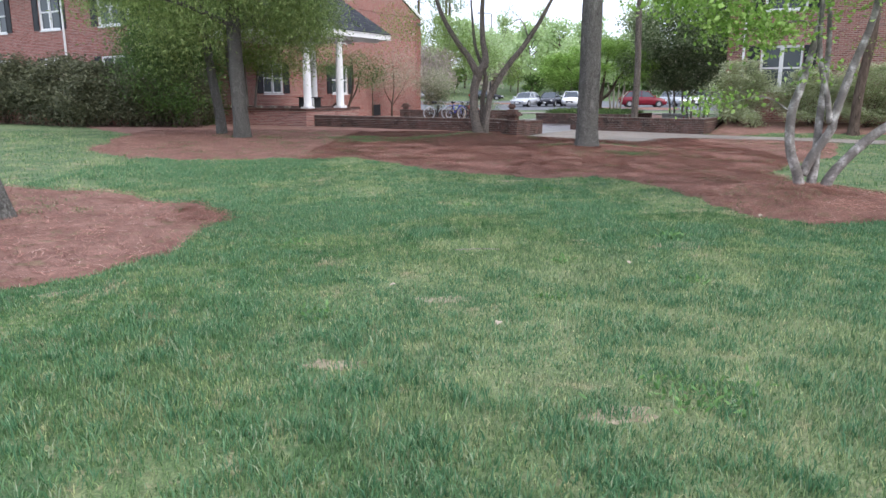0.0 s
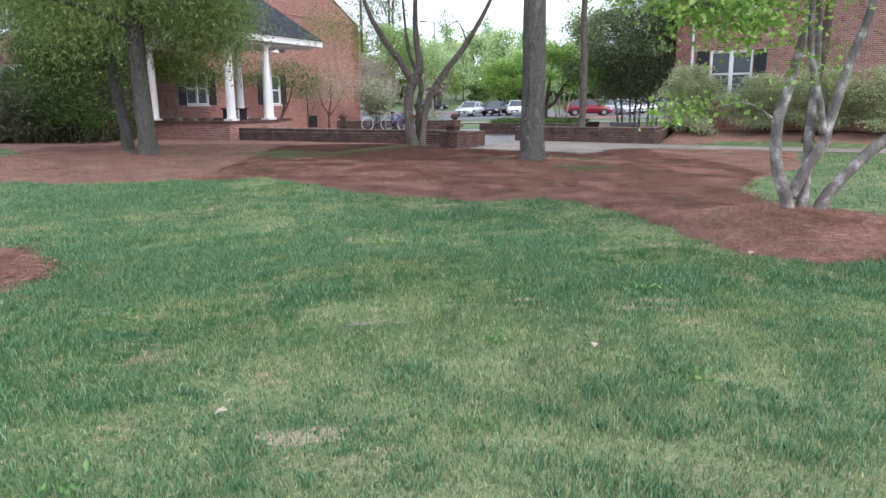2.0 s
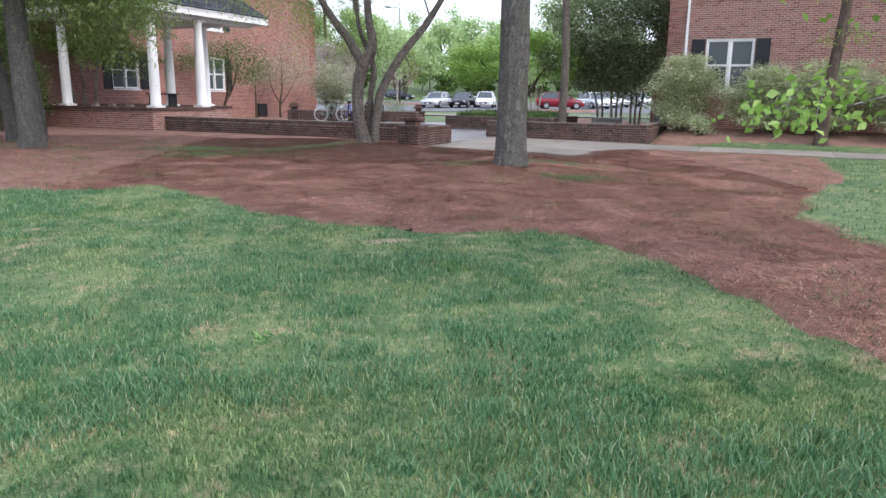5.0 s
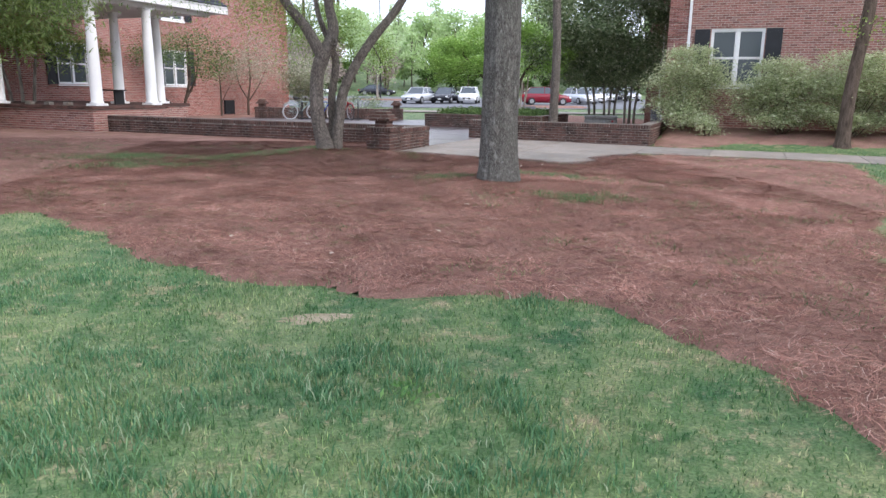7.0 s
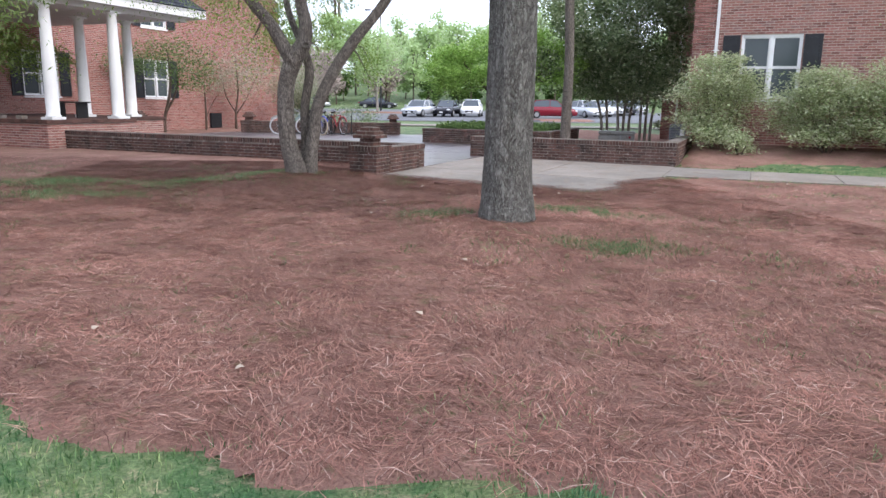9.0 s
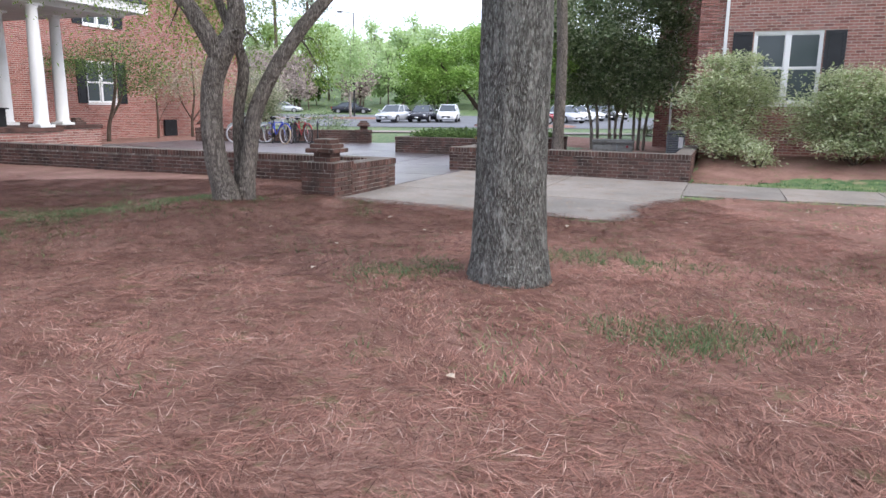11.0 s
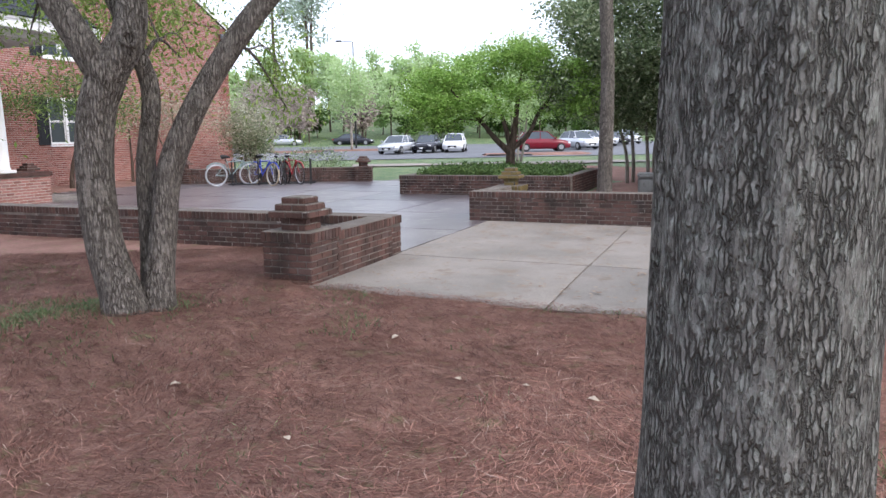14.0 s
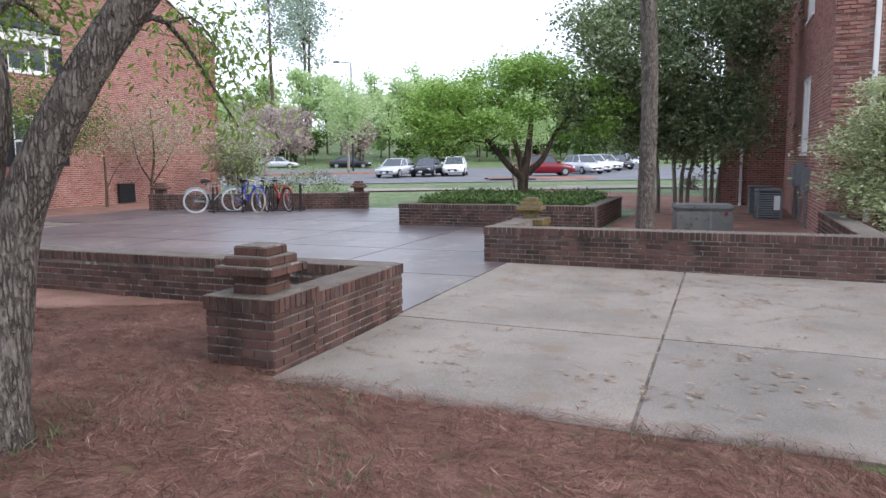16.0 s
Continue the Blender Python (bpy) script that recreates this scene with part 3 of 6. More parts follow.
CUTS_A = [-24.2, -21.5, -19.2, -16.9, -14.6, -12.3, -10.0]
CUTS_B = [23.4, 25.6, 27.9, 30.2, 32.5, 34.8, 37.0]
for a0, a1 in zip(CUTS_A, CUTS_A[1:]):
    for b0, b1 in zip(CUTS_B, CUTS_B[1:]):
        if (a1 <= -20 and b0 < 28) or (b0 > 34 and a0 > -15):
            continue
        part("slab", slab_mesh(a0, a1, b0, b1, M["court"], 0.1), court)
path_far = thing("pavement_far", None, "concrete footpath towards the car park", "paving", kind="structure", m=CM)
for k in range(8):
    part("slab", slab_mesh(-16.9 + 0.2 * k, -14.2 + 0.2 * k, 37.0 + 2.4 * k, 39.4 + 2.4 * k, M["concrete"], 0.1), path_far)


def strip(name, poly, dz, mat, label, category, cell=1.5):
    px, py = [p[0] for p in poly], [p[1] for p in poly]
    xs, ys = np.arange(min(px), max(px) + cell, cell), np.arange(min(py), max(py) + cell, cell)
    X, Y = np.meshgrid(xs, ys)
    k = (inside(poly, X, Y) > -cell * 0.4).ravel()
    n = len(xs)
    i = np.arange((len(ys) - 1) * (n - 1))
    q = (i // (n - 1)) * n + i % (n - 1)
    q = q[k[q] & k[q + 1] & k[q + n] & k[q + n + 1]]
    me = fast_mesh(name, np.stack([X.ravel(), Y.ravel(), level(X, Y).ravel() + dz], 1), np.stack([q, q + 1, q + n + 1, q + n], 1), mat)
    return thing(name, me, label, category, kind="structure")


strip("road", [(-60, 66), (70, 60), (90, 98), (-60, 98)], 0.05, M["asphalt"], "grey asphalt car park", "car park")
strip("pavement_walk", [(3, 52), (60, 46), (60, 50), (3, 55)], 0.06, M["concrete"], "pale concrete footpath by the car park", "paving", 1.0)

# ---- brickwork ----
COURSE, BRICK, JOINT = 0.0677, 0.203, 0.0125


def brick_box(v, f, o, ux, uz, un, w, h, d, jit):
    """One proud brick: front face and four sides with a small chamfer."""
    k = len(v)
    c = 0.004
    for s, e in ((0.0, 0.0), (d - c, 0.0), (d, c)):
        for p, q in ((0 + e, 0 + e), (w - e, 0 + e), (w - e, h - e), (0 + e, h - e)):
            v.append(o + ux * p + uz * q + un * (s + jit))
    for r in range(2):
        for i in range(4):
            f.append((k + 4 * r + i, k + 4 * r + (i + 1) % 4, k + 4 * r + 4 + (i + 1) % 4, k + 4 * r + 4 + i))
    f.append((k + 8, k + 9, k + 10, k + 11))


def brick_face(o, ux, w, z0, z1, un, mat, parent=None, pieces=0, holes=(), proud=0.008, soldier=False, quoins=False, reach=None, slope=None):
    """Courses of bricks on one face of a wall. o: lower left corner seen from outside, at z = 0. pieces: how many become objects of their own, those nearest to reach."""
    rng = random.Random(int(abs(o[0] * 91 + o[1] * 37 + w * 11)))
    ux, un, uz = Vector(ux).normalized(), Vector(un).normalized(), Vector((0, 0, 1))
    o = Vector(o)
    rows = []
    z = z0
    j = 0
    while z < z1 - 0.02:
        h = min(COURSE, z1 - z) - JOINT
        step = BRICK if not soldier else COURSE
        s = -(step / 2 if (j % 2 and not soldier) else 0)
        while s < w - 0.01:
            a, b = max(0, s), min(w, s + step - JOINT)
            for x0, x1, q0, q1 in holes:
                if q0 < z + h * 0.6 and z + h * 0.4 < q1 and a < x1 and b > x0:
                    if a >= x0 and b <= x1:
                        b = a
                    elif a < x0:
                        b = x0
                    else:
                        a = x1
            if slope and z + h > slope((a + b) / 2):
                b = a
            if b - a > 0.02 and h > 0.012:
                rows.append((a, z, b - a, h if not soldier else (z1 - z0) - 0.004))
            s += step
        if soldier:
            break
        z += COURSE
        j += 1
    if pieces:
        p = Vector(reach)
        rows.sort(key=lambda r: ((o + ux * r[0]) - p).length + r[1] * 0.01)
    shared = {}
    for a, z, w1, h in rows[:pieces]:
        key = (round(w1, 3), round(h, 3), round(ux.x, 2), round(ux.y, 2))
        if key not in shared:
            v, f = [], []
            brick_box(v, f, Vector((0, 0, 0)), ux, uz, un, w1, h, proud, 0)
            shared[key] = mesh_from("brick", v, f, M["brick_piece"])
        jit = rng.uniform(-0.002, 0.0025)
        part("brick", shared[key], parent, m=Matrix.Translation(o + ux * a + uz * z + un * jit))
    v, f = [], []
    for a, z, w1, h in rows[pieces:]:
        lift = 0.0
        if quoins and (quoins[0] < a + w1 / 2 < quoins[1]):
            lift = 0.03 if int((z - z0) / COURSE) % 6 < 5 else -0.004
        brick_box(v, f, o + ux * a + uz * z, ux, uz, un, w1, h, proud + lift, rng.uniform(-0.0015, 0.002))
    if v:
        ob = part("bricks", mesh_from("bricks", v, f, mat), parent)
        tagged(ob, kind="stuff")


def garden_wall(name, a0, a1, b0, b1, z0, z1, label, sides="f", pieces=0, reach=(0, 0, 0), m=CM):
    """A low brick wall with a rowlock cap; sides name the faces that show bricks."""
    w = thing(name, None, label, "garden wall", "garden walls", m=m)
    part("core", Build().box(a0, a1, b0, b1, z0, z1 - 0.1).mesh("core", M["mortar_dark"]), w)
    part("cap_core", Build().box(a0 - 0.012, a1 + 0.012, b0 - 0.012, b1 + 0.012, z1 - 0.1, z1 - 0.006).mesh("cap_core", M["mortar_dark"]), w)
    faces = {"f": ((a0, b0, 0), (1, 0, 0), a1 - a0, (0, -1, 0)), "k": ((a1, b1, 0), (-1, 0, 0), a1 - a0, (0, 1, 0)),
             "l": ((a0, b1, 0), (0, -1, 0), b1 - b0, (-1, 0, 0)), "r": ((a1, b0, 0), (0, 1, 0), b1 - b0, (1, 0, 0))}
    n = 0
    for s in sides:
        o, ux, wd, un = faces[s]
        k = min(pieces - n, 220) if pieces else 0
        brick_face(o, ux, wd, z0, z1 - 0.105, un, M["brick_dark"], w, max(0, k), reach=reach)
        o2 = Vector(o) + Vector(un) * 0.012
        brick_face(o2, ux, wd, z1 - 0.1, z1, un, M["brick_dark"], w, soldier=True)
        n += 150
    # bricks on edge across the top
    v, f = [], []
    along = a1 - a0 >= b1 - b0
    cnt = int(max(a1 - a0, b1 - b0) / COURSE)
    for k in range(cnt):
        if along:
            brick_box(v, f, Vector((a0 + k * COURSE, b0, z1 - 0.01)), Vector((1, 0, 0)), Vector((0, 1, 0)), Vector((0, 0, 1)), COURSE - JOINT * 0.6, b1 - b0, 0.012, 0)
        else:
            brick_box(v, f, Vector((a0, b0 + k * COURSE, z1 - 0.01)), Vector((1, 0, 0)), Vector((0, 1, 0)), Vector((0, 0, 1)), a1 - a0, COURSE - JOINT * 0.6, 0.012, 0)
    tagged(part("cap", mesh_from("cap", v, f, M["cap"]), w, "mossy rowlock brick cap"), kind="stuff")
    return w


def pier(name, a, b, s, z0, zb, label, m=CM, pieces=0, mat=None):
    """A square brick pier with a stepped finial on top."""
    p = thing(name, None, label, "brick pier", "brick piers", m=m)
    h = s / 2
    mat = mat or M["brick_dark"]

    def block(nm, r, q0, q1, n=0, cap=False):
        part(nm, Build().box(a - r + 0.004, a + r - 0.004, b - r + 0.004, b + r - 0.004, q0, q1 - 0.004).mesh(nm, M["mortar_dark"]), p)
        for o, ux, un in (((a - r, b - r, 0), (1, 0, 0), (0, -1, 0)), ((a + r, b - r, 0), (0, 1, 0), (1, 0, 0)), ((a - r, b + r, 0), (0, -1, 0), (-1, 0, 0)), ((a + r, b + r, 0), (-1, 0, 0), (0, 1, 0))):
            brick_face(o, ux, 2 * r, q0, q1, un, mat, p, n, soldier=cap, reach=(a, b, 0))
        v, f = [], []
        for k in range(max(1, int(2 * r / 0.1))):
            brick_box(v, f, Vector((a - r + k * 0.1, b - r, q1 - 0.008)), Vector((1, 0, 0)), Vector((0, 1, 0)), Vector((0, 0, 1)), min(0.094, 2 * r - k * 0.1), 2 * r, 0.008, 0)
        tagged(part("bed_face", mesh_from("bed_face", v, f, M["cap"]), p), kind="stuff")

    block("shaft", h, z0, zb - 0.1, pieces)
    block("rowlock", h + 0.012, zb - 0.1, zb, 0, True)
    c = COURSE
    block("neck", h - 0.14, zb, zb + 2 * c)
    block("wide_course", h - 0.05, zb + 2 * c, zb + 3 * c)
    block("step_course", h - 0.1, zb + 3 * c, zb + 4 * c)
    block("top_course", h - 0.15, zb + 4 * c, zb + 5 * c)
    return p


WT = 0.65
wall_left = garden_wall("garden_wall_left", -20.2, -10.02, 23.1, 23.4, -0.02, WT, "long low weathered brick wall with stained cap", "fr", 280, (-10.5, 23.1, 0.3))
wall_wing = garden_wall("garden_wall_wing", -10.3, -10.0, 21.8, 23.1, 0.02, WT, "short brick wing wall ending at a stepped pier", "rl", 260, (-10, 21.5, 0.3))
pier_near = pier("brick_pier", -10.28, 21.55, 0.56, 0.0, WT + 0.04, "square dark brick pier with stepped finial", pieces=60)
wall_right = garden_wall("garden_wall_right", -10.33, -5.3, 26.9, 27.2, -0.1, WT + 0.02, "low grimy brick wall beside the concrete walk", "flr", 300, (-9.5, 26.9, 0.3))
wall_right_back = garden_wall("garden_wall_return", -5.6, -5.3, 27.2, 31.3, 0.0, WT + 0.02, "brick return wall running to the house", "rl")
wall_right_wing = garden_wall("garden_wall_stub", -10.37, -10.07, 27.2, 28.6, 0.05, WT, "short brick stub wall with cap", "l")
pier_moss = pier("brick_pier", -10.15, 28.85, 0.5, 0.05, WT, "brick pier with ochre mossy stepped finial", mat=M["brick_moss"])
planter = thing("planter", None, "raised brick planter filled with groundcover", "planter", m=CM)
part("soil", Build().box(-13.75, -9.85, 32.15, 35.75, 0.0, 0.56).mesh("soil", M["straw"]), planter)
planter_walls = [garden_wall("planter_wall", *q, 0.0, WT, "brick side of the raised planter", s) for q, s in
                 (((-14.0, -9.6, 31.9, 32.15), "f"), ((-14.0, -9.6, 35.75, 36.0), "k"), ((-14.0, -13.75, 32.15, 35.75), "l"), ((-9.85, -9.6, 32.15, 35.75), "r"))]
FAR = Matrix.Translation((3.35, 40.4, 0)) @ Matrix.Rotation(radians(-8), 4, "Z")
wall_far = garden_wall("garden_wall_far", -6.2, -0.5, 0.0, 0.3, 0.0, WT, "low brick wall behind the bicycles", "f", m=FAR)
pier_far = pier("brick_pier", -0.25, 0.15, 0.55, 0.0, WT + 0.02, "brick pier with stepped cap beside the lawn", FAR)
pier_far2 = pier("brick_pier", -6.3, 0.15, 0.55, 0.0, WT + 0.02, "brick pier with stepped cap near the house", FAR)

# ---- houses ----


def holed_wall(b, length, z0, z1, thick, holes):
    """Wall in its own frame: x along it, y inwards, z up; holes (x0, x1, z0, z1) go through."""
    xs = sorted({0, length, *[h[0] for h in holes], *[h[1] for h in holes]})
    zs = sorted({z0, z1, *[h[2] for h in holes], *[h[3] for h in holes]})
    for x0, x1 in zip(xs, xs[1:]):
        run = None
        for q0, q1 in zip(zs, zs[1:]):
            solid = not any(h[0] < (x0 + x1) / 2 < h[1] and h[2] < (q0 + q1) / 2 < h[3] for h in holes)
            if solid:
                run = (run[0], q1) if run else (q0, q1)
            elif run:
                b.box(x0, x1, 0, thick, *run)
                run = None
        if run:
            b.box(x0, x1, 0, thick, *run)
    return b


def window(m, w, h, label, shutters=(True, True)):
    """A pair of white sash windows with dark shutters, sunk in a brick wall. Own frame: x along the wall, y inwards, z from the sill."""
    win = thing("window", None, label, "window", "house windows", m=m)
    fr = 0.055
    b = Build()
    b.box(0, fr, 0.02, 0.12, 0, h).box(w - fr, w, 0.02, 0.12, 0, h).box(fr, w - fr, 0.02, 0.12, h - fr, h).box(fr, w - fr, 0.02, 0.12, 0, fr)
    b.box(w / 2 - 0.045, w / 2 + 0.045, 0.015, 0.12, fr, h - fr)
    part("window_frame", b.mesh("window_frame", M["white"]), win, "white painted window frame")
    part("window_sill", Build().box(-0.04, w + 0.04, -0.04, 0.1, -0.06, -0.003, 0.006).mesh("window_sill", M["white"]), win)
    for x0, x1 in ((fr, w / 2 - 0.045), (w / 2 + 0.045, w - fr)):
        for k, (q0, q1) in enumerate(((fr, h / 2), (h / 2, h - fr))):
            y = 0.055 + 0.02 * (1 - k)
            s = part("sash", Build().box(x0, x0 + 0.03, y, y + 0.03, q0, q1).box(x1 - 0.03, x1, y, y + 0.03, q0, q1).box(x0 + 0.03, x1 - 0.03, y, y + 0.03, q0, q0 + 0.035).box(x0 + 0.03, x1 - 0.03, y, y + 0.03, q1 - 0.035, q1).mesh("sash", M["white"]), win)
            part("pane", Build().box(x0 + 0.03, x1 - 0.03, y + 0.012, y + 0.018, q0 + 0.035, q1 - 0.035).mesh("pane", M["glass"]), s)
        part("blind", Build().box(x0, x1, 0.125, 0.135, fr, h * 0.62).mesh("blind", M["blind"]), win)
    # thin near-black panel in place of the unlit room
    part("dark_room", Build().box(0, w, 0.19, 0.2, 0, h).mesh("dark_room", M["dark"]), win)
    for on, x0 in zip(shutters, (-0.47, w + 0.03)):
        if on:
            b = Build().box(x0, x0 + 0.06, -0.045, -0.012, 0, h).box(x0 + 0.38, x0 + 0.44, -0.045, -0.012, 0, h)
            for q0, q1 in ((0, 0.08), (h * 0.47, h * 0.47 + 0.09), (h - 0.08, h)):
                b.box(x0 + 0.06, x0 + 0.38, -0.045, -0.012, q0, q1)
            for q0, q1 in ((0.08, h * 0.47), (h * 0.47 + 0.09, h - 0.08)):
                b.box(x0 + 0.06, x0 + 0.38, -0.03, -0.012, q0, q1)
                b.box(x0 + 0.1, x0 + 0.34, -0.038, -0.03, q0 + 0.05, q1 - 0.05)
            part("shutter", b.mesh("shutter", M["black"]), win, "black panelled shutter")
    return win


def downspout(m, z0, z1):
    """White square downspout with straps; own frame as the wall's."""
    d = thing("downspout", None, "white square metal downspout on the brick wall", "downspout", "downspouts", m=m)
    part("pipe", Build().box(-0.04, 0.04, -0.1, -0.02, z0 + 0.12, z1, 0.012).mesh("pipe", M["white"]), d)
    part("shoe", Build().tube([(0, -0.06, z0 + 0.14), (0, -0.1, z0 + 0.07), (0, -0.22, z0 + 0.03)], 0.045, 6).mesh("shoe", M["white"]), d)
    k = z0 + 0.8
    while k < z1:
        part("strap", Build().box(-0.075, 0.075, -0.104, -0.012, k, k + 0.03).mesh("strap", M["white"]), d)
        k += 1.9
    return d


def wall_frame(a, b, turn):
    return CM @ Matrix.Translation((a, b, 0)) @ Matrix.Rotation(radians(turn), 4, "Z")


def house_wall(name, a, b, turn, length, z0, z1, holes, label, quoins=None, bricks=True, brick_span=None, mat="brick_red"):
    m = wall_frame(a, b, turn)
    w = thing(name, None, label, "wall", kind="structure", m=m)
    part("backing", holed_wall(Build(), length, z0, z1, 0.25, holes).mesh("backing", M["mortar"]), w)
    if bricks:
        lo, hi = brick_span or (0, length)
        full = [(h[0] - lo, h[1] - lo, h[2], h[3]) for h in holes]
        q = (quoins[0] - lo, quoins[1] - lo) if quoins else None
        brick_face((lo, 0, 0), (1, 0, 0), hi - lo, z0, z1, (0, -1, 0), M[mat], w, holes=full, quoins=q)
    return m


# house with the portico: front along the lawn, side along the court
FRONT_WIN = [(-41.6, 1.6), (-37.4, 1.6), (-33.0, 1.6), (-28.6, 1.6)]
F0 = -52.0
holes = []
for a, w in FRONT_WIN:
    for q0, q1 in ((1.5, 3.1), (4.35, 5.95)):
        holes.append((a - w / 2 - F0, a + w / 2 - F0, q0, q1))
SIDE, SEND = -27.2, 42.2
m_front = house_wall("wall_front", F0, 19.9, 0, SIDE - F0, 0, 6.4, holes, "pinkish red brick house front with white windows", None, True, (8.0, SIDE - F0))
for x0, x1, q0, q1 in holes:
    window(m_front @ Matrix.Translation((x0, 0, q0)), x1 - x0, q1 - q0, "white sash pair with black shutters in brick wall")
for a in (-31.9, -27.2):
    downspout(m_front @ Matrix.Translation((a - F0, 0, 0)), 0.15, 6.4)
# side wall: own x runs along +b
S0 = 19.9
holes = [(q - S0, q + 1.42 - S0, *h) for q in (27.35, 32.8) for h in ((1.53, 3.1), (4.4, 5.95))]
m_side = house_wall("wall_side", SIDE, S0, 90, SEND - S0, 0, 6.4, holes, "red brick house side with corner quoins", (SEND - S0 - 0.55, 41), True, (4.0, SEND - S0))
for x0, x1, q0, q1 in holes:
    window(m_side @ Matrix.Translation((x0, 0, q0)), x1 - x0, q1 - q0, "white sash pair with black shutters facing the court")
gable = thing("wall_gable", None, "red brick gable end above the side wall", "wall", kind="structure", m=m_side)
GL = SEND - S0
part("gable_core", Build().add([(0, 0, 6.4), (GL, 0, 6.4), (GL / 2, 0, 11.95), (0, 0.25, 6.4), (GL, 0.25, 6.4), (GL / 2, 0.25, 11.95)], [(0, 1, 2), (3, 5, 4), (0, 2, 5, 3), (1, 4, 5, 2)]).mesh("gable_core", M["mortar"]), gable)
brick_face((4, 0, 0), (1, 0, 0), GL - 4, 6.4, 11.9, (0, -1, 0), M["brick_red"], gable, slope=lambda q: 6.4 + 0.5 * min(q + 4, GL - 4 - q))
house_wall("wall_back", SIDE, SEND, 180, 26, 0, 6.4, [], "plain red brick back wall", bricks=False)
roof = thing("roof", None, "dark shingled gable roof with white eaves", "roof", kind="structure", m=CM)
RE, R0, R1, RM = SIDE + 0.05, 19.5, SEND + 0.3, (19.5 + SEND + 0.3) / 2
part("slope", Build().add([(-54, R0, 6.45), (RE, R0, 6.45), (RE, R1, 6.45), (-54, R1, 6.45), (RE, RM, 12.1), (-54, RM, 12.1)],
                          [(0, 1, 4, 5), (2, 3, 5, 4), (0, 3, 2, 1)]).mesh("slope", M["shingle"]), roof)
rake = Build().box(-54, RE + 0.04, R0 - 0.04, R0, 6.3, 6.47)
edge = [(R1 + 0.05, 6.25), (RM, 11.95), (R0 - 0.05, 6.25), (R0 - 0.05, 6.47), (RM, 12.17), (R1 + 0.05, 6.47)]
rake.add([(RE + 0.005, b, z) for b, z in edge] + [(RE + 0.05, b, z) for b, z in edge],
         [(0, 1, 4, 5), (1, 2, 3, 4), (6, 11, 10, 7), (7, 10, 9, 8), (0, 6, 7, 1), (1, 7, 8, 2), (3, 9, 10, 4), (4, 10, 11, 5), (0, 5, 11, 6), (2, 8, 9, 3)])
part("fascia", rake.mesh("fascia", M["white"]), roof, "white rake and eave boards")
part("soffit", Build().box(-54, RE, R0, 19.895, 6.4, 6.43).mesh("soffit", M["soffit"]), roof)
lamp = thing("floodlight", None, "small twin floodlight under the house eave", "floodlight", m=CM @ Matrix.Translation((SIDE + 0.1, SEND - 0.4, 6.05)))
for s in (-0.12, 0.12):
    part("head", Build().lathe(0.12, s, [(0.03, -0.08), (0.08, -0.05), (0.085, 0.06), (0.03, 0.1)], 10).mesh("head", M["metal_grey"]), lamp)
part("bracket", Build().box(-0.1, 0.12, -0.14, 0.14, 0.1, 0.13).mesh("bracket", M["metal_grey"]), lamp)

# portico
PZ = 0.92
podium = thing("porch_podium", None, "brick porch podium with soldier cap", "porch", m=CM)
part("podium_core", Build().box(SIDE + 0.01, -20.15, 22.6, 25.4, 0, PZ - 0.1).box(SIDE + 0.01, -21.6, 25.4, 28.0, 0, PZ - 0.1).mesh("podium_core", M["mortar"]), podium)
part("podium_cap", Build().box(SIDE + 0.01, -20.1, 22.55, 25.45, PZ - 0.1, PZ, 0.01).box(SIDE + 0.01, -21.55, 25.46, 28.05, PZ - 0.1, PZ, 0.01).mesh("podium_cap", M["brick_dark"]), podium)
brick_face((SIDE + 0.01, 22.6, 0), (1, 0, 0), -20.16 - SIDE, 0, PZ - 0.1, (0, -1, 0), M["brick_brown"], podium)
brick_face((-20.15, 22.6, 0), (0, 1, 0), 2.8, 0, PZ - 0.1, (1, 0, 0), M["brick_brown"], podium)
brick_face((-21.6, 25.4, 0), (0, 1, 0), 2.6, 0, PZ - 0.1, (1, 0, 0), M["brick_brown"], podium)
portico = thing("portico_roof", None, "hipped portico roof of dark shingles with white eave", "porch roof", m=CM)
EA0, EA1, EB0, EB1, EZ = SIDE + 0.02, -19.9, 22.5, 28.3, 3.95
part("fascia", Build().box(EA0, EA1, EB0, EB0 + 0.04, EZ + 0.02, EZ + 0.24).box(EA1 - 0.04, EA1, EB0 + 0.04, EB1, EZ, EZ + 0.24).box(EA0, EA1, EB1, EB1 + 0.04, EZ, EZ + 0.24).mesh("fascia", M["white"]), portico, "white fascia board")
part("gutter", Build().box(EA0, EA1 + 0.03, EB0 - 0.03, EB0 - 0.002, EZ + 0.18, EZ + 0.24, 0.008).box(EA1 + 0.002, EA1 + 0.03, EB0, EB1, EZ + 0.18, EZ + 0.24, 0.008).mesh("gutter", M["white"]), portico)
part("soffit", Build().box(EA0, EA1 - 0.04, EB0 + 0.04, EB1, EZ + 0.02, EZ + 0.06).mesh("soffit", M["soffit"]), portico)
part("beam", Build().box(EA0, -20.3, 22.85, 23.15, EZ - 0.12, EZ + 0.02).box(-20.6, -20.3, 23.15, 27.9, EZ - 0.12, EZ + 0.02).mesh("beam", M["soffit"]), portico)
RA, RB, RZ = -22.8, 25.4, 6.9
part("roof_deck", Build().add([(EA0, EB0 - 0.05, EZ + 0.25), (EA1 + 0.05, EB0 - 0.05, EZ + 0.25), (EA1 + 0.05, EB1, EZ + 0.25), (EA0, EB1, EZ + 0.25), (RA, RB, RZ), (EA0, RB, RZ)],
                               [(0, 1, 4, 5), (1, 2, 4), (2, 3, 5, 4), (0, 3, 2, 1)]).mesh("roof_deck", M["shingle"]), portico)


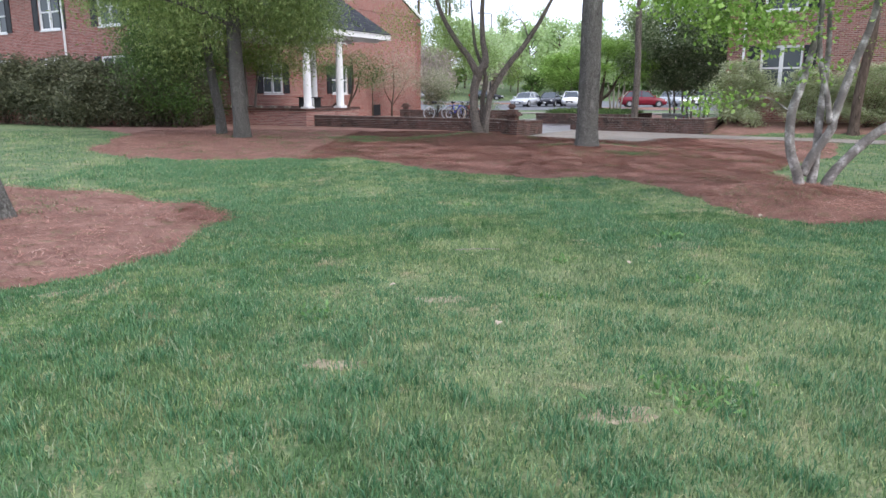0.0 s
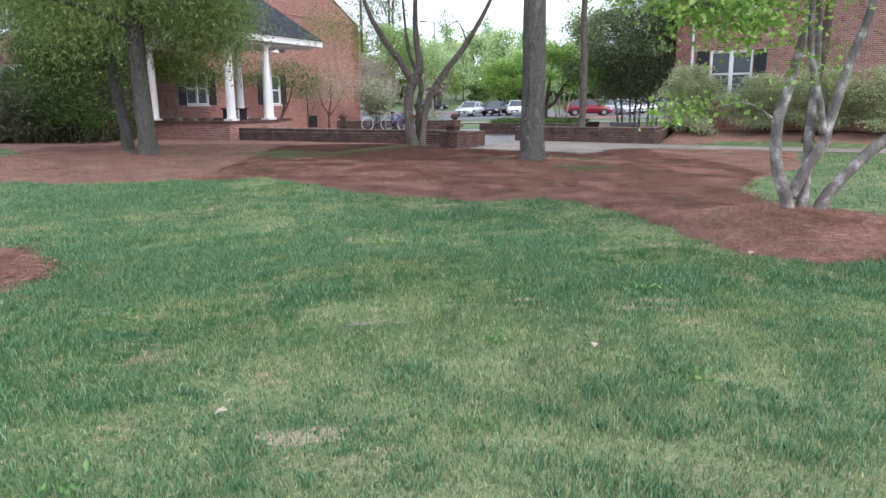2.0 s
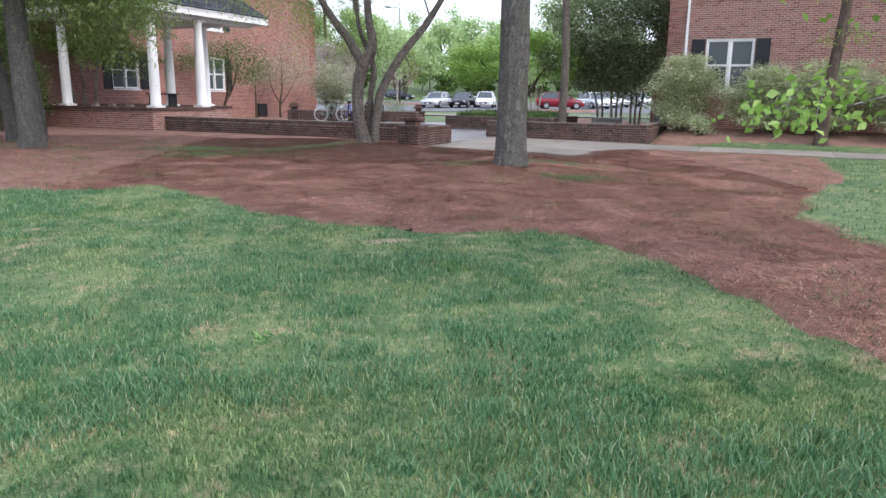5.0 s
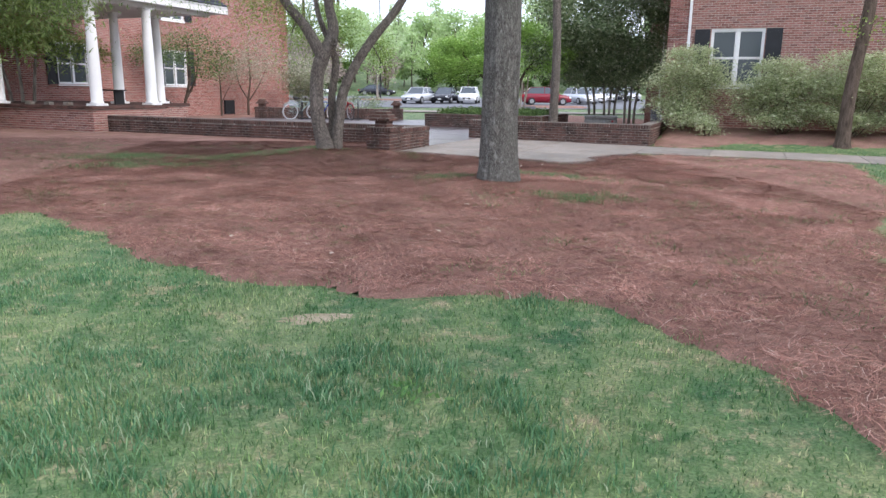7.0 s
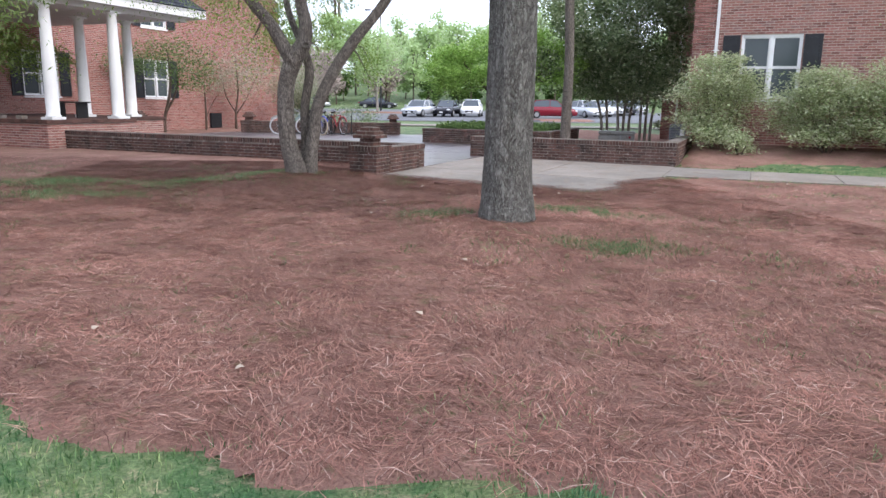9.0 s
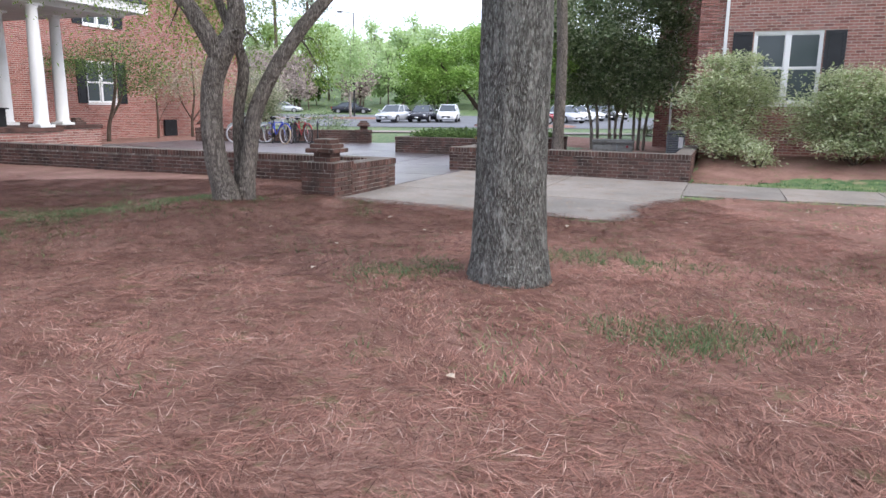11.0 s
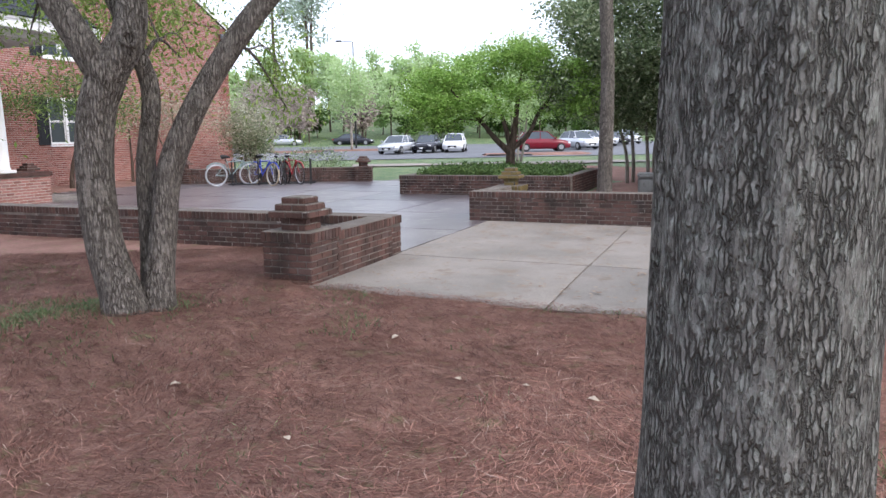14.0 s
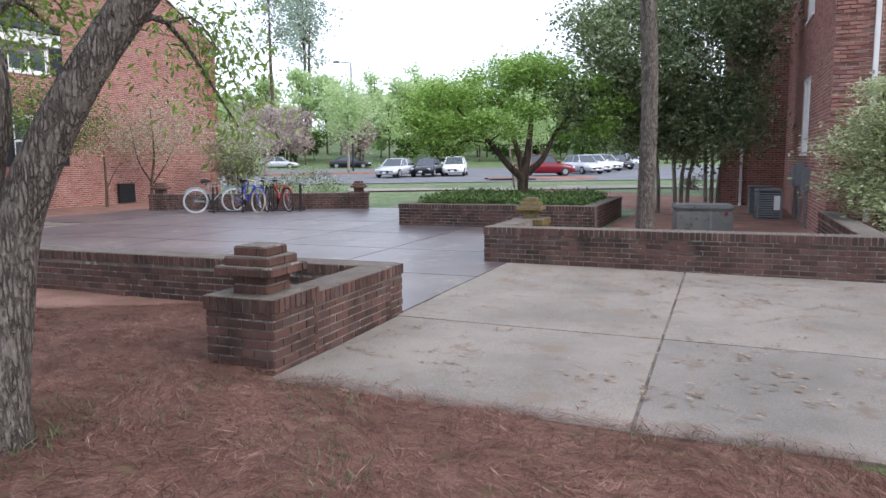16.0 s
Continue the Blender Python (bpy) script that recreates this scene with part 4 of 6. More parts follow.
def shingles(p0, p1, q1, q0, parent, n):
    """Rows of overlapping shingles on a slope: p0-p1 is the eave, q0-q1 the upper edge."""
    p0, p1, q0, q1 = Vector(p0), Vector(p1), Vector(q0), Vector(q1)
    up = (p1 - p0).cross(q0 - p0).normalized()
    v, f = [], []
    rng = random.Random(5)
    for j in range(n):
        t0, t1 = j / n, min(1.0, (j + 1.25) / n)
        a0, a1, b0, b1 = p0.lerp(q0, t0), p1.lerp(q1, t0), p0.lerp(q0, t1), p1.lerp(q1, t1)
        c = max(1, int((a1 - a0).length / 0.3))
        for i in range(c):
            s0, s1 = i / c, (i + 0.97) / c
            k = len(v)
            h = 0.012 + rng.uniform(0, 0.004)
            v += [a0.lerp(a1, s0) + up * h, a0.lerp(a1, s1) + up * h, b0.lerp(b1, s1) + up * 0.002, b0.lerp(b1, s0) + up * 0.002, a0.lerp(a1, s0), a0.lerp(a1, s1)]
            f += [(k, k + 1, k + 2, k + 3), (k + 4, k + 5, k + 1, k)]
    tagged(part("shingles", mesh_from("shingles", v, f, M["shingle"]), parent), kind="stuff")


shingles((EA0, EB0 - 0.07, EZ + 0.25), (EA1 + 0.07, EB0 - 0.07, EZ + 0.25), (RA, RB, RZ), (EA0, RB, RZ), portico, 26)
shingles((EA1 + 0.07, EB0 - 0.07, EZ + 0.25), (EA1 + 0.07, EB1, EZ + 0.25), (RA + 0.01, RB + 0.01, RZ), (RA, RB, RZ), portico, 26)
column = thing("porch_column", None, "white tapered round porch column on square base", "column", "porch columns", m=CM @ Matrix.Translation((-20.4, 23.0, 0)))
H = EZ - 0.12
part("plinth", Build().box(-0.21, 0.21, -0.21, 0.21, PZ, PZ + 0.07, 0.008).mesh("plinth", M["white"]), column)
part("shaft", Build().lathe(0, 0, [(0.19, PZ + 0.07), (0.19, PZ + 0.1), (0.165, PZ + 0.13), (0.165, PZ + 0.6), (0.16, PZ + 1.2), (0.145, PZ + 2.0), (0.13, H - 0.12), (0.155, H - 0.08), (0.16, H - 0.05)], 24).mesh("shaft", M["white"], True), column)
part("abacus", Build().box(-0.18, 0.18, -0.18, 0.18, H - 0.05, H, 0.006).mesh("abacus", M["white"]), column)
for a, b in ((-24.4, 22.9), (-20.3, 25.0), (-22.4, 25.7), (-21.9, 27.0)):
    copy_thing(column, CM @ Matrix.Translation((a, b, 0)))

# house beside the walk
RW0 = -5.5
holes = [(-4.24 - RW0, -2.74 - RW0, 1.7, 3.4), (-4.24 - RW0, -2.74 - RW0, 4.7, 6.4), (4.2 - RW0, 5.8 - RW0, 1.7, 3.4), (9.5 - RW0, 11.1 - RW0, 1.7, 3.4)]
m_right = house_wall("wall_right", RW0, 31.4, 0, 20, -0.1, 7.2, holes, "brown-red brick house front beside the footpath", (0, 0.5), True, (0, 13), "brick_brown")
for x0, x1, q0, q1 in holes:
    window(m_right @ Matrix.Translation((x0, 0, q0)), x1 - x0, q1 - q0, "white sash pair with black shutters and grey blinds")
downspout(m_right @ Matrix.Translation((0.62, 0, 0)), 0.3, 7.2)
holes = [(3.4, 4.9, 1.7, 3.4), (3.4, 4.9, 4.7, 6.4)]
m_r2 = house_wall("wall_right_side", RW0, 41.0, -90, 41.0 - 31.4, -0.1, 7.2, [(9.6 - h[1], 9.6 - h[0], h[2], h[3]) for h in holes], "brown-red brick house side wall in shade", mat="brick_brown")
for x0, x1, q0, q1 in holes:
    window(m_r2 @ Matrix.Translation((9.6 - x1, 0, q0)), x1 - x0, q1 - q0, "white sash window in the side wall", (False, False))
m_r3 = house_wall("wall_right_wing", -7.3, 41.0, 0, 1.8, -0.1, 7.2, [], "projecting brick wing with quoined corner", (0, 0.5), mat="brick_brown")
downspout(m_r3 @ Matrix.Translation((0.6, 0, 0)), 0.1, 7.2)
house_wall("wall_right_wing_side", -7.3, 53.0, -90, 12, -0.1, 7.2, [], "red brick wing side wall", bricks=False)
roof2 = thing("roof_right", None, "dark shingle roof over the brick house", "roof", kind="structure", m=CM)
part("slope", Build().add([(-6.1, 30.8, 7.25), (15, 30.8, 7.25), (15, 54, 7.25), (-8, 54, 7.25), (-8, 41, 7.25), (-6.1, 41, 7.25), (4, 44, 12)],
                          [(0, 1, 6), (1, 2, 6), (2, 3, 6), (3, 4, 6), (4, 5, 6), (5, 0, 6), (0, 5, 4, 3, 2, 1)]).mesh("slope", M["shingle"]), roof2)
part("fascia", Build().box(-6.12, 15, 30.76, 30.8, 7.05, 7.26).box(-6.14, -6.1, 30.8, 41, 7.05, 7.26).mesh("fascia", M["white"]), roof2)

# ---- trees and shrubs ----


def leaf_cloud(centres, spread, count, size, width, seed, droop=0.0, flat=0.6):
    """count small bent leaves round the given centres, as vertex and face arrays."""
    rng = np.random.RandomState(seed)
    c = np.asarray(centres, float)
    p = c[rng.randint(0, len(c), count)] + rng.normal(0, 1, (count, 3)) * np.array(spread)
    d = rng.normal(0, 1, (count, 3))
    d[:, 2] = d[:, 2] * (1 - flat) - droop
    d /= np.linalg.norm(d, axis=1)[:, None] + 1e-9
    s = np.cross(d, rng.normal(0, 1, (count, 3)) * (1 - flat) + np.array([0, 0, flat]))
    s /= np.linalg.norm(s, axis=1)[:, None] + 1e-9
    u = np.cross(s, d)
    L = size * rng.uniform(0.6, 1.25, (count, 1))
    W = L * width
    v = np.stack([p, p + d * L * 0.5 + s * W * 0.5 + u * W * 0.18, p + d * L, p + d * L * 0.5 - s * W * 0.5 + u * W * 0.18], 1).reshape(-1, 3)
    i = np.arange(count)[:, None] * 4
    return v, np.concatenate([np.hstack([i, i + 1, i + 2]), np.hstack([i, i + 2, i + 3])])


def tree(name, label, base, stems, blobs, bark, leaf, category="tree", group="", size=0.08, width=0.55, droop=0.2, twig=0.012, seed=1, rough=0.1, sides=12, flat=0.3):
    """stems: lists of (x, y, z, r) from the base. blobs: (x, y, z, rx, ry, rz, limbs, leaves) parts of the crown."""
    rng = random.Random(seed)
    t = thing(name, None, label, category, group, m=Matrix.Translation((base[0], base[1], lz(*base) - 0.02)))
    b, joints = Build(), []
    for st in stems:
        path, rad = smooth_path(st, 7)
        b.tube(path, rad, sides, rough)
        joints += [(Vector(p), r) for p, r in zip(path, rad)][len(path) // 4:]
    part("trunk", b.mesh("trunk", bark, True), t)
    limbs = Build()
    vs, fs, off = [], [], 0
    for n, (x, y, z, rx, ry, rz, nl, leaves) in enumerate(blobs):
        tips = []
        for k in range(nl):
            while True:
                q = Vector((rng.uniform(-1, 1), rng.uniform(-1, 1), rng.uniform(-1, 1)))
                if 0.25 < q.length < 1:
                    break
            e = Vector((x + q.x * rx, y + q.y * ry, z + q.z * rz))
            j, r = min(joints, key=lambda s: (s[0] - e).length + (1.5 if s[0].z > e.z + 0.3 and droop < 0.5 else 0))
            md = j.lerp(e, 0.5) + Vector((rng.uniform(-0.1, 0.1), rng.uniform(-0.1, 0.1), (0.14 if droop < 0.5 else 0.35))) * (e - j).length
            r0 = min(r * 0.6, twig * 2.2)
            path, rad = smooth_path([(*j, r0), (*md, r0 * 0.55), (*e, r0 * 0.2)], 4)
            limbs.tube(path, rad, 5, 0, False)
            tips += path[-6:] + [path[-1]] * 2
            joints.append((md, r0 * 0.6))
        lo = min(rx, ry, rz)
        v, f = leaf_cloud(tips, (0.14 * lo + 0.13 * rx + 0.04, 0.14 * lo + 0.13 * ry + 0.04, (0.24 * lo + 0.04) * (0.8 + droop)), leaves, size, width, seed * 31 + n, droop, flat)
        vs.append(v)
        fs.append(f + off)
        off += len(v)
    if limbs.v:
        tagged(part("branchwork", limbs.mesh("branchwork", bark, True), t), kind="stuff")
    if vs:
        part("crown", fast_mesh("crown", np.concatenate(vs), np.concatenate(fs), leaf), t)
    return t


def shrub(name, label, base, blobs, leaf, group="", size=0.05, width=0.5, stems=8, seed=1, bark=None, category="shrub", flat=0.4, droop=0.0):
    rng = random.Random(seed)
    z = min(q[2] - q[5] for q in blobs)
    st = []
    for k in range(stems):
        q = rng.choice(blobs)
        a = rng.uniform(0, 6.28)
        st.append([(q[0] + 0.12 * math.cos(a) * q[3], q[1] + 0.12 * math.sin(a) * q[4], 0, 0.016), (q[0] + 0.3 * math.cos(a) * q[3], q[1] + 0.3 * math.sin(a) * q[4], q[2] * 0.5, 0.012),
                   (q[0] + 0.6 * math.cos(a) * q[3], q[1] + 0.6 * math.sin(a) * q[4], q[2] + 0.3 * q[5], 0.005)])
    return tree(name, label, base, st, blobs, bark or M["brown_bark"], leaf, category, group, size, width, droop, 0.006, seed, 0.0, 5, flat)


oak = tree("oak_tree", "tall straight oak with deeply furrowed grey bark", (3.24, 17.85),
           [[(0.0, 0, -0.15, 0.37), (0.0, 0, 0.1, 0.3), (0.0, 0.01, 0.5, 0.262), (0.0, 0.01, 1.5, 0.243), (0.0, 0.0, 3.0, 0.232), (-0.02, 0.05, 5.0, 0.19), (0.05, 0.05, 7.5, 0.16), (0, 0.1, 10, 0.1)],
            [(-0.02, 0.02, 5.4, 0.09), (-0.9, -0.6, 6.6, 0.07), (-2.4, -1.2, 7.6, 0.04)], [(0, 0.05, 6.0, 0.09), (1.2, 0.6, 7.2, 0.06), (2.6, 0.9, 8.2, 0.03)]],
           # unseen high crown; leaf count and size set by the shade it casts
           [(0.3, 0.5, 9.0, 4.8, 4.8, 2.0, 90, 13000)], M["oak_bark"], M["leaf_spring"], seed=2, rough=0.09, sides=56, size=0.19)
elm = tree("elm_tree", "multi-stemmed elm with furrowed brown bark", (0.62, 21.85),
           [[(0.05, -0.05, -0.1, 0.2), (0.03, -0.04, 0.15, 0.155), (-0.06, -0.02, 0.55, 0.13), (-0.09, 0, 1.0, 0.125), (-0.06, 0.02, 1.45, 0.125), (0.05, 0.02, 1.8, 0.13), (0.2, 0.02, 2.05, 0.115), (0.24, 0.05, 2.35, 0.095), (0.16, 0.1, 2.8, 0.082), (0.14, 0.2, 3.8, 0.06), (0.25, 0.4, 5.2, 0.03)],
            [(0.06, 0.0, 1.72, 0.11), (-0.12, -0.03, 2.05, 0.1), (-0.3, -0.05, 2.35, 0.09), (-0.62, -0.1, 2.75, 0.075), (-1.1, -0.15, 3.6, 0.055), (-1.5, -0.2, 4.9, 0.03)],
            [(0.24, 0.08, -0.1, 0.16), (0.27, 0.1, 0.25, 0.115), (0.32, 0.12, 0.6, 0.1), (0.4, 0.14, 1.1, 0.095), (0.63, 0.16, 1.6, 0.09), (0.96, 0.2, 2.1, 0.082), (1.46, 0.25, 2.72, 0.072), (2.0, 0.3, 3.6, 0.055), (2.6, 0.4, 4.8, 0.03)],
            [(0.18, 0.22, -0.1, 0.1), (0.19, 0.25, 0.5, 0.075), (0.19, 0.27, 1.1, 0.07), (0.27, 0.27, 1.6, 0.07), (0.22, 0.28, 1.9, 0.062), (0.02, 0.33, 2.4, 0.05), (-0.08, 0.4, 2.8, 0.042), (-0.2, 0.5, 4.0, 0.025)]],
           # the blob at z 7 is unseen, added to shade the straw below
           [(-1.2, -0.1, 4.9, 1.8, 1.6, 1.0, 38, 5200), (1.4, 0.3, 4.9, 1.9, 1.5, 0.9, 34, 4600), (-0.9, 0.6, 2.9, 0.8, 0.8, 0.5, 14, 1300), (1.1, 0.9, 3.2, 0.5, 0.6, 0.4, 9, 700), (0.5, -0.5, 7.0, 3.4, 3.2, 1.0, 50, 14000), (-1.5, 1.3, 2.7, 0.9, 0.8, 0.5, 18, 2200), (-0.3, 1.7, 2.3, 0.5, 0.5, 0.5, 12, 1200), (-2.3, 0.4, 3.1, 0.9, 0.8, 0.5, 18, 2200), (-0.9, 1.0, 3.6, 0.7, 0.7, 0.4, 14, 1400), (1.1, 0.95, 1.75, 0.3, 0.3, 0.3, 12, 1000), (0.5, 0.9, 2.25, 0.5, 0.4, 0.35, 14, 1400), (-0.1, 1.1, 2.5, 0.5, 0.4, 0.4, 12, 1200), (-0.6, 0.9, 2.2, 0.6, 0.5, 0.5, 14, 1500)],
           M["elm_bark"], M["leaf_spring"], seed=3, rough=0.1, sides=28, size=0.055, width=0.34, droop=0.85)
willow = tree("willow_oak_tree", "willow oak with drooping yellow-green spring foliage", (-6.65, 22.3),
              [[(0, 0, -0.1, 0.34), (0, 0, 0.4, 0.25), (-0.05, 0, 1.6, 0.22), (-0.1, 0.05, 3.2, 0.2), (-0.1, 0.1, 5.5, 0.16), (0, 0.1, 8, 0.1)],
               [(-0.1, 0, 3.4, 0.1), (-1.5, -0.8, 4.0, 0.06), (-3.6, -1.6, 4.4, 0.035)], [(-0.1, 0, 4.0, 0.09), (1.3, -0.8, 5.0, 0.05), (2.6, -1.4, 5.3, 0.03)]],
              [(-1.8, -0.6, 4.6, 2.3, 1.6, 1.3, 70, 17000), (1.4, -0.8, 4.75, 1.9, 1.5, 0.9, 54, 12000), (0.3, 0.6, 6.6, 3.0, 2.6, 1.5, 40, 7000), (2.3, -0.3, 3.4, 1.4, 1.0, 0.6, 26, 4200), (0.9, 0.3, 3.9, 1.2, 1.0, 0.6, 22, 3600), (-2.2, 1.5, 3.3, 1.3, 1.2, 0.9, 24, 6200), (-3.4, -0.6, 4.3, 1.6, 1.0, 0.6, 24, 4000), (1.3, 1.6, 3.2, 1.2, 0.9, 0.8, 44, 9000), (-0.6, 1.2, 3.4, 1.0, 0.8, 0.6, 20, 3200)],
              M["oak_bark"], M["leaf_willow"], seed=4, rough=0.07, sides=28, size=0.13, width=0.26, droop=0.9)
slim = tree("slim_oak_tree", "slender leaning trunk beside the willow oak", (-7.9, 24.2),
            [[(0, 0, -0.1, 0.2), (-0.05, 0, 0.8, 0.16), (-0.25, 0, 2.2, 0.14), (-0.45, 0.1, 4.5, 0.1), (-0.4, 0.2, 7, 0.05)], [(0.5, 0.3, -0.1, 0.17), (0.45, 0.3, 1.2, 0.13), (0.3, 0.3, 3.0, 0.12), (0.4, 0.4, 6, 0.06)]],
            [(-0.6, 0.2, 5.4, 2.2, 1.6, 1.4, 36, 6000), (-1.8, 0.6, 3.4, 1.6, 1.0, 1.1, 30, 7000), (-2.6, 0.5, 2.5, 1.5, 0.8, 0.8, 24, 6000), (-1.0, 0.4, 2.3, 1.0, 0.7, 0.7, 16, 3600)], M["oak_bark"], M["leaf_slim"], seed=6, rough=0.06, sides=16, size=0.1, width=0.35, droop=0.5)
birch = tree("birch_tree", "river birch with four pale speckled stems", (4.8, 9.72),
             [[(-0.112, 0, -0.093, 0.082), (-0.167, 0, 0.186, 0.070), (-0.307, 0, 0.558, 0.061), (-0.335, 0, 1.02, 0.056), (-0.233, 0.0186, 1.4, 0.049), (-0.0465, 0.093, 2.23, 0.037), (0.093, 0.186, 3.72, 0.021)],
              [(-0.093, 0.0465, 0.186, 0.066), (0.0186, 0.0186, 0.465, 0.061), (0.205, 0, 0.79, 0.057), (0.233, 0, 0.977, 0.056), (0.391, 0, 1.58, 0.049), (0.605, 0, 2.33, 0.041), (0.837, 0.093, 3.91, 0.021)],
              [(0.186, 0, 0.883, 0.041), (0.093, -0.0465, 1.21, 0.037), (-0.093, -0.093, 1.77, 0.031), (-0.186, -0.186, 2.6, 0.021)],
              [(0.0465, 0.093, -0.093, 0.070), (0.093, 0.093, 0.372, 0.057), (0.112, 0.14, 0.93, 0.049), (0.186, 0.279, 2.05, 0.033), (0.093, 0.465, 3.53, 0.016)],
              [(0.167, -0.0186, -0.093, 0.078), (0.298, -0.0279, 0.233, 0.066), (0.698, -0.0744, 0.698, 0.061), (1.21, -0.112, 1.07, 0.056), (1.86, -0.186, 1.63, 0.041), (2.7, -0.279, 2.51, 0.025)]],
             [(0.3, 0, 2.9, 1.2, 1.0, 0.5, 34, 2600), (-0.9, -0.1, 2.15, 0.75, 0.6, 0.34, 24, 1800), (-1.7, -0.2, 2.6, 0.9, 0.7, 0.4, 26, 2400), (1.6, -0.2, 2.9, 1.0, 0.9, 0.4, 24, 2000), (-1.55, -0.2, 1.12, 0.4, 0.3, 0.1, 6, 190), (0.3, 0.2, 4.0, 1.8, 1.6, 0.8, 40, 4200), (-1.4, 0.2, 3.3, 1.2, 0.9, 0.5, 24, 2600), (-0.2, -0.3, 1.55, 0.25, 0.2, 0.15, 4, 70)],
             M["birch_bark"], M["leaf_fresh"], seed=5, rough=0.09, sides=16, twig=0.006, size=0.07, width=0.7, droop=0.3)
lawn_tree = tree("lawn_tree", "grey-barked lawn tree with bare lower trunk", (-5.45, 8.25),
                 [[(0, 0, -0.1, 0.3), (-0.02, 0, 0.12, 0.2), (-0.15, 0, 0.8, 0.16), (-0.3, 0, 2.5, 0.14), (-0.4, 0, 5, 0.08)]], [(-0.4, 0, 5, 2, 2, 1, 16, 1500)], M["oak_bark"], M["leaf_spring"], seed=8, sides=20)
mid = tree("bed_tree", "straight brown-barked tree behind the garden wall", (7.06, 28.77),
           [[(0, 0, -0.1, 0.24), (0, 0, 0.5, 0.14), (0.02, 0, 2.5, 0.118), (-0.05, 0, 4.5, 0.11), (0.05, 0, 8, 0.07)]], [(0, 0, 8.0, 2.6, 2.4, 2.2, 30, 4000), (0.4, -0.2, 5.2, 0.8, 0.8, 0.5, 6, 260)], M["elm_bark"], M["leaf_spring"], seed=9, rough=0.07, sides=20, size=0.09)
right_tree = tree("bank_tree", "dark-barked tree on the straw bank", (13.65, 25.0),
                  [[(0, 0, -0.1, 0.26), (0, 0, 0.3, 0.17), (0.05, 0, 1.6, 0.15), (0.25, 0, 3.4, 0.14), (0.4, 0, 6, 0.09)]], [(0.4, 0, 5.6, 2.4, 2.0, 1.2, 26, 2600), (0.3, -0.3, 2.9, 1.2, 0.7, 0.3, 7, 260)], M["brown_bark"], M["leaf_spring"], seed=10, rough=0.07, sides=18)
maple = tree("japanese_maple", "spreading fresh green maple in the planter", (7.05, 35.9),
             [[(0, 0, 0.3, 0.16), (0, 0, 0.8, 0.13), (0.02, 0, 1.15, 0.12), (0.12, 0, 1.7, 0.08), (0.25, 0.1, 2.6, 0.05), (0.4, 0.2, 3.6, 0.02)],
              [(0, 0, 1.0, 0.1), (-0.45, -0.1, 1.4, 0.075), (-0.9, -0.2, 1.9, 0.055), (-1.7, -0.3, 2.7, 0.025)], [(0.02, 0, 1.1, 0.09), (-0.15, 0.1, 1.8, 0.06), (-0.5, 0.2, 2.8, 0.03)],
              [(0.02, 0, 1.1, 0.09), (0.5, 0, 1.5, 0.065), (0.9, 0.1, 2.2, 0.045), (1.6, 0.1, 2.9, 0.02)]],
             [(-2.1, -0.3, 1.9, 0.8, 0.9, 0.32, 16, 2300), (-1.7, -0.2, 2.5, 1.0, 1.1, 0.34, 22, 3600), (-1.3, 0.3, 3.05, 1.1, 1.1, 0.32, 22, 3600), (-0.5, -0.1, 3.45, 1.1, 1.0, 0.3, 20, 3300), (0.4, 0.2, 3.75, 1.1, 1.0, 0.34, 22, 3500), (1.1, 0.1, 3.3, 1.0, 1.0, 0.32, 20, 3200), (1.7, 0.0, 2.75, 0.9, 1.0, 0.34, 20, 3000), (1.5, -0.2, 2.2, 0.8, 0.9, 0.28, 14, 1900), (-0.8, -0.7, 2.2, 0.9, 0.6, 0.26, 14, 1700), (0.3, -0.6, 2.7, 0.9, 0.6, 0.26, 12, 1500), (-2.5, -0.4, 2.3, 0.7, 0.8, 0.4, 16, 2400), (-2.3, 0.1, 3.0, 0.8, 0.9, 0.3, 14, 2200)],
             M["brown_bark"], M["leaf_fresh"], seed=11, rough=0.06, sides=14, size=0.095, width=0.5, flat=0.6)
holly = tree("evergreen_tree", "dark glossy multi-stemmed evergreen tree", (11.6, 36.4),
             [[(-0.9 + 0.28 * k, 0.25 * math.sin(k * 2.1), -0.1, 0.06), (-0.95 + 0.29 * k, 0.2 * math.sin(k * 2.1), 0.9, 0.05), (-1.2 + 0.36 * k, 0.3 * math.cos(k), 2.2, 0.04), (-1.6 + 0.45 * k, 0.3, 4.0, 0.02)] for k in range(8)],
             [(-0.2, 0, 2.9, 1.8, 1.5, 1.0, 60, 8500), (0.9, -0.3, 2.6, 1.2, 1.2, 0.9, 26, 3800), (-2.0, -0.4, 3.4, 0.8, 0.9, 0.6, 14, 2600), (1.5, -0.3, 4.0, 0.7, 0.8, 0.6, 12, 2400), (-1.7, 0, 5.2, 0.8, 0.8, 0.6, 12, 2200), (0, 0, 4.6, 1.9, 1.6, 1.2, 54, 7500), (0.2, 0, 6.3, 1.7, 1.5, 1.1, 36, 5000), (-1.6, -0.2, 2.2, 0.7, 0.8, 0.5, 12, 2500), (0.3, -0.5, 1.9, 1.7, 1.0, 0.6, 30, 5000), (-2.7, -0.6, 4.4, 1.0, 1.0, 0.9, 20, 4200), (-3.0, -0.4, 2.7, 0.9, 0.9, 0.7, 18, 3600), (-1.2, -0.8, 3.9, 1.3, 0.9, 1.0, 26, 5000), (1.2, -0.5, 5.4, 1.2, 1.0, 1.0, 24, 4200)],
             M["pale_bark"], M["leaf_dark"], seed=12, rough=0.05, sides=8, size=0.13, width=0.48)


def court_xy(a, b):
    return to_world(a, b)


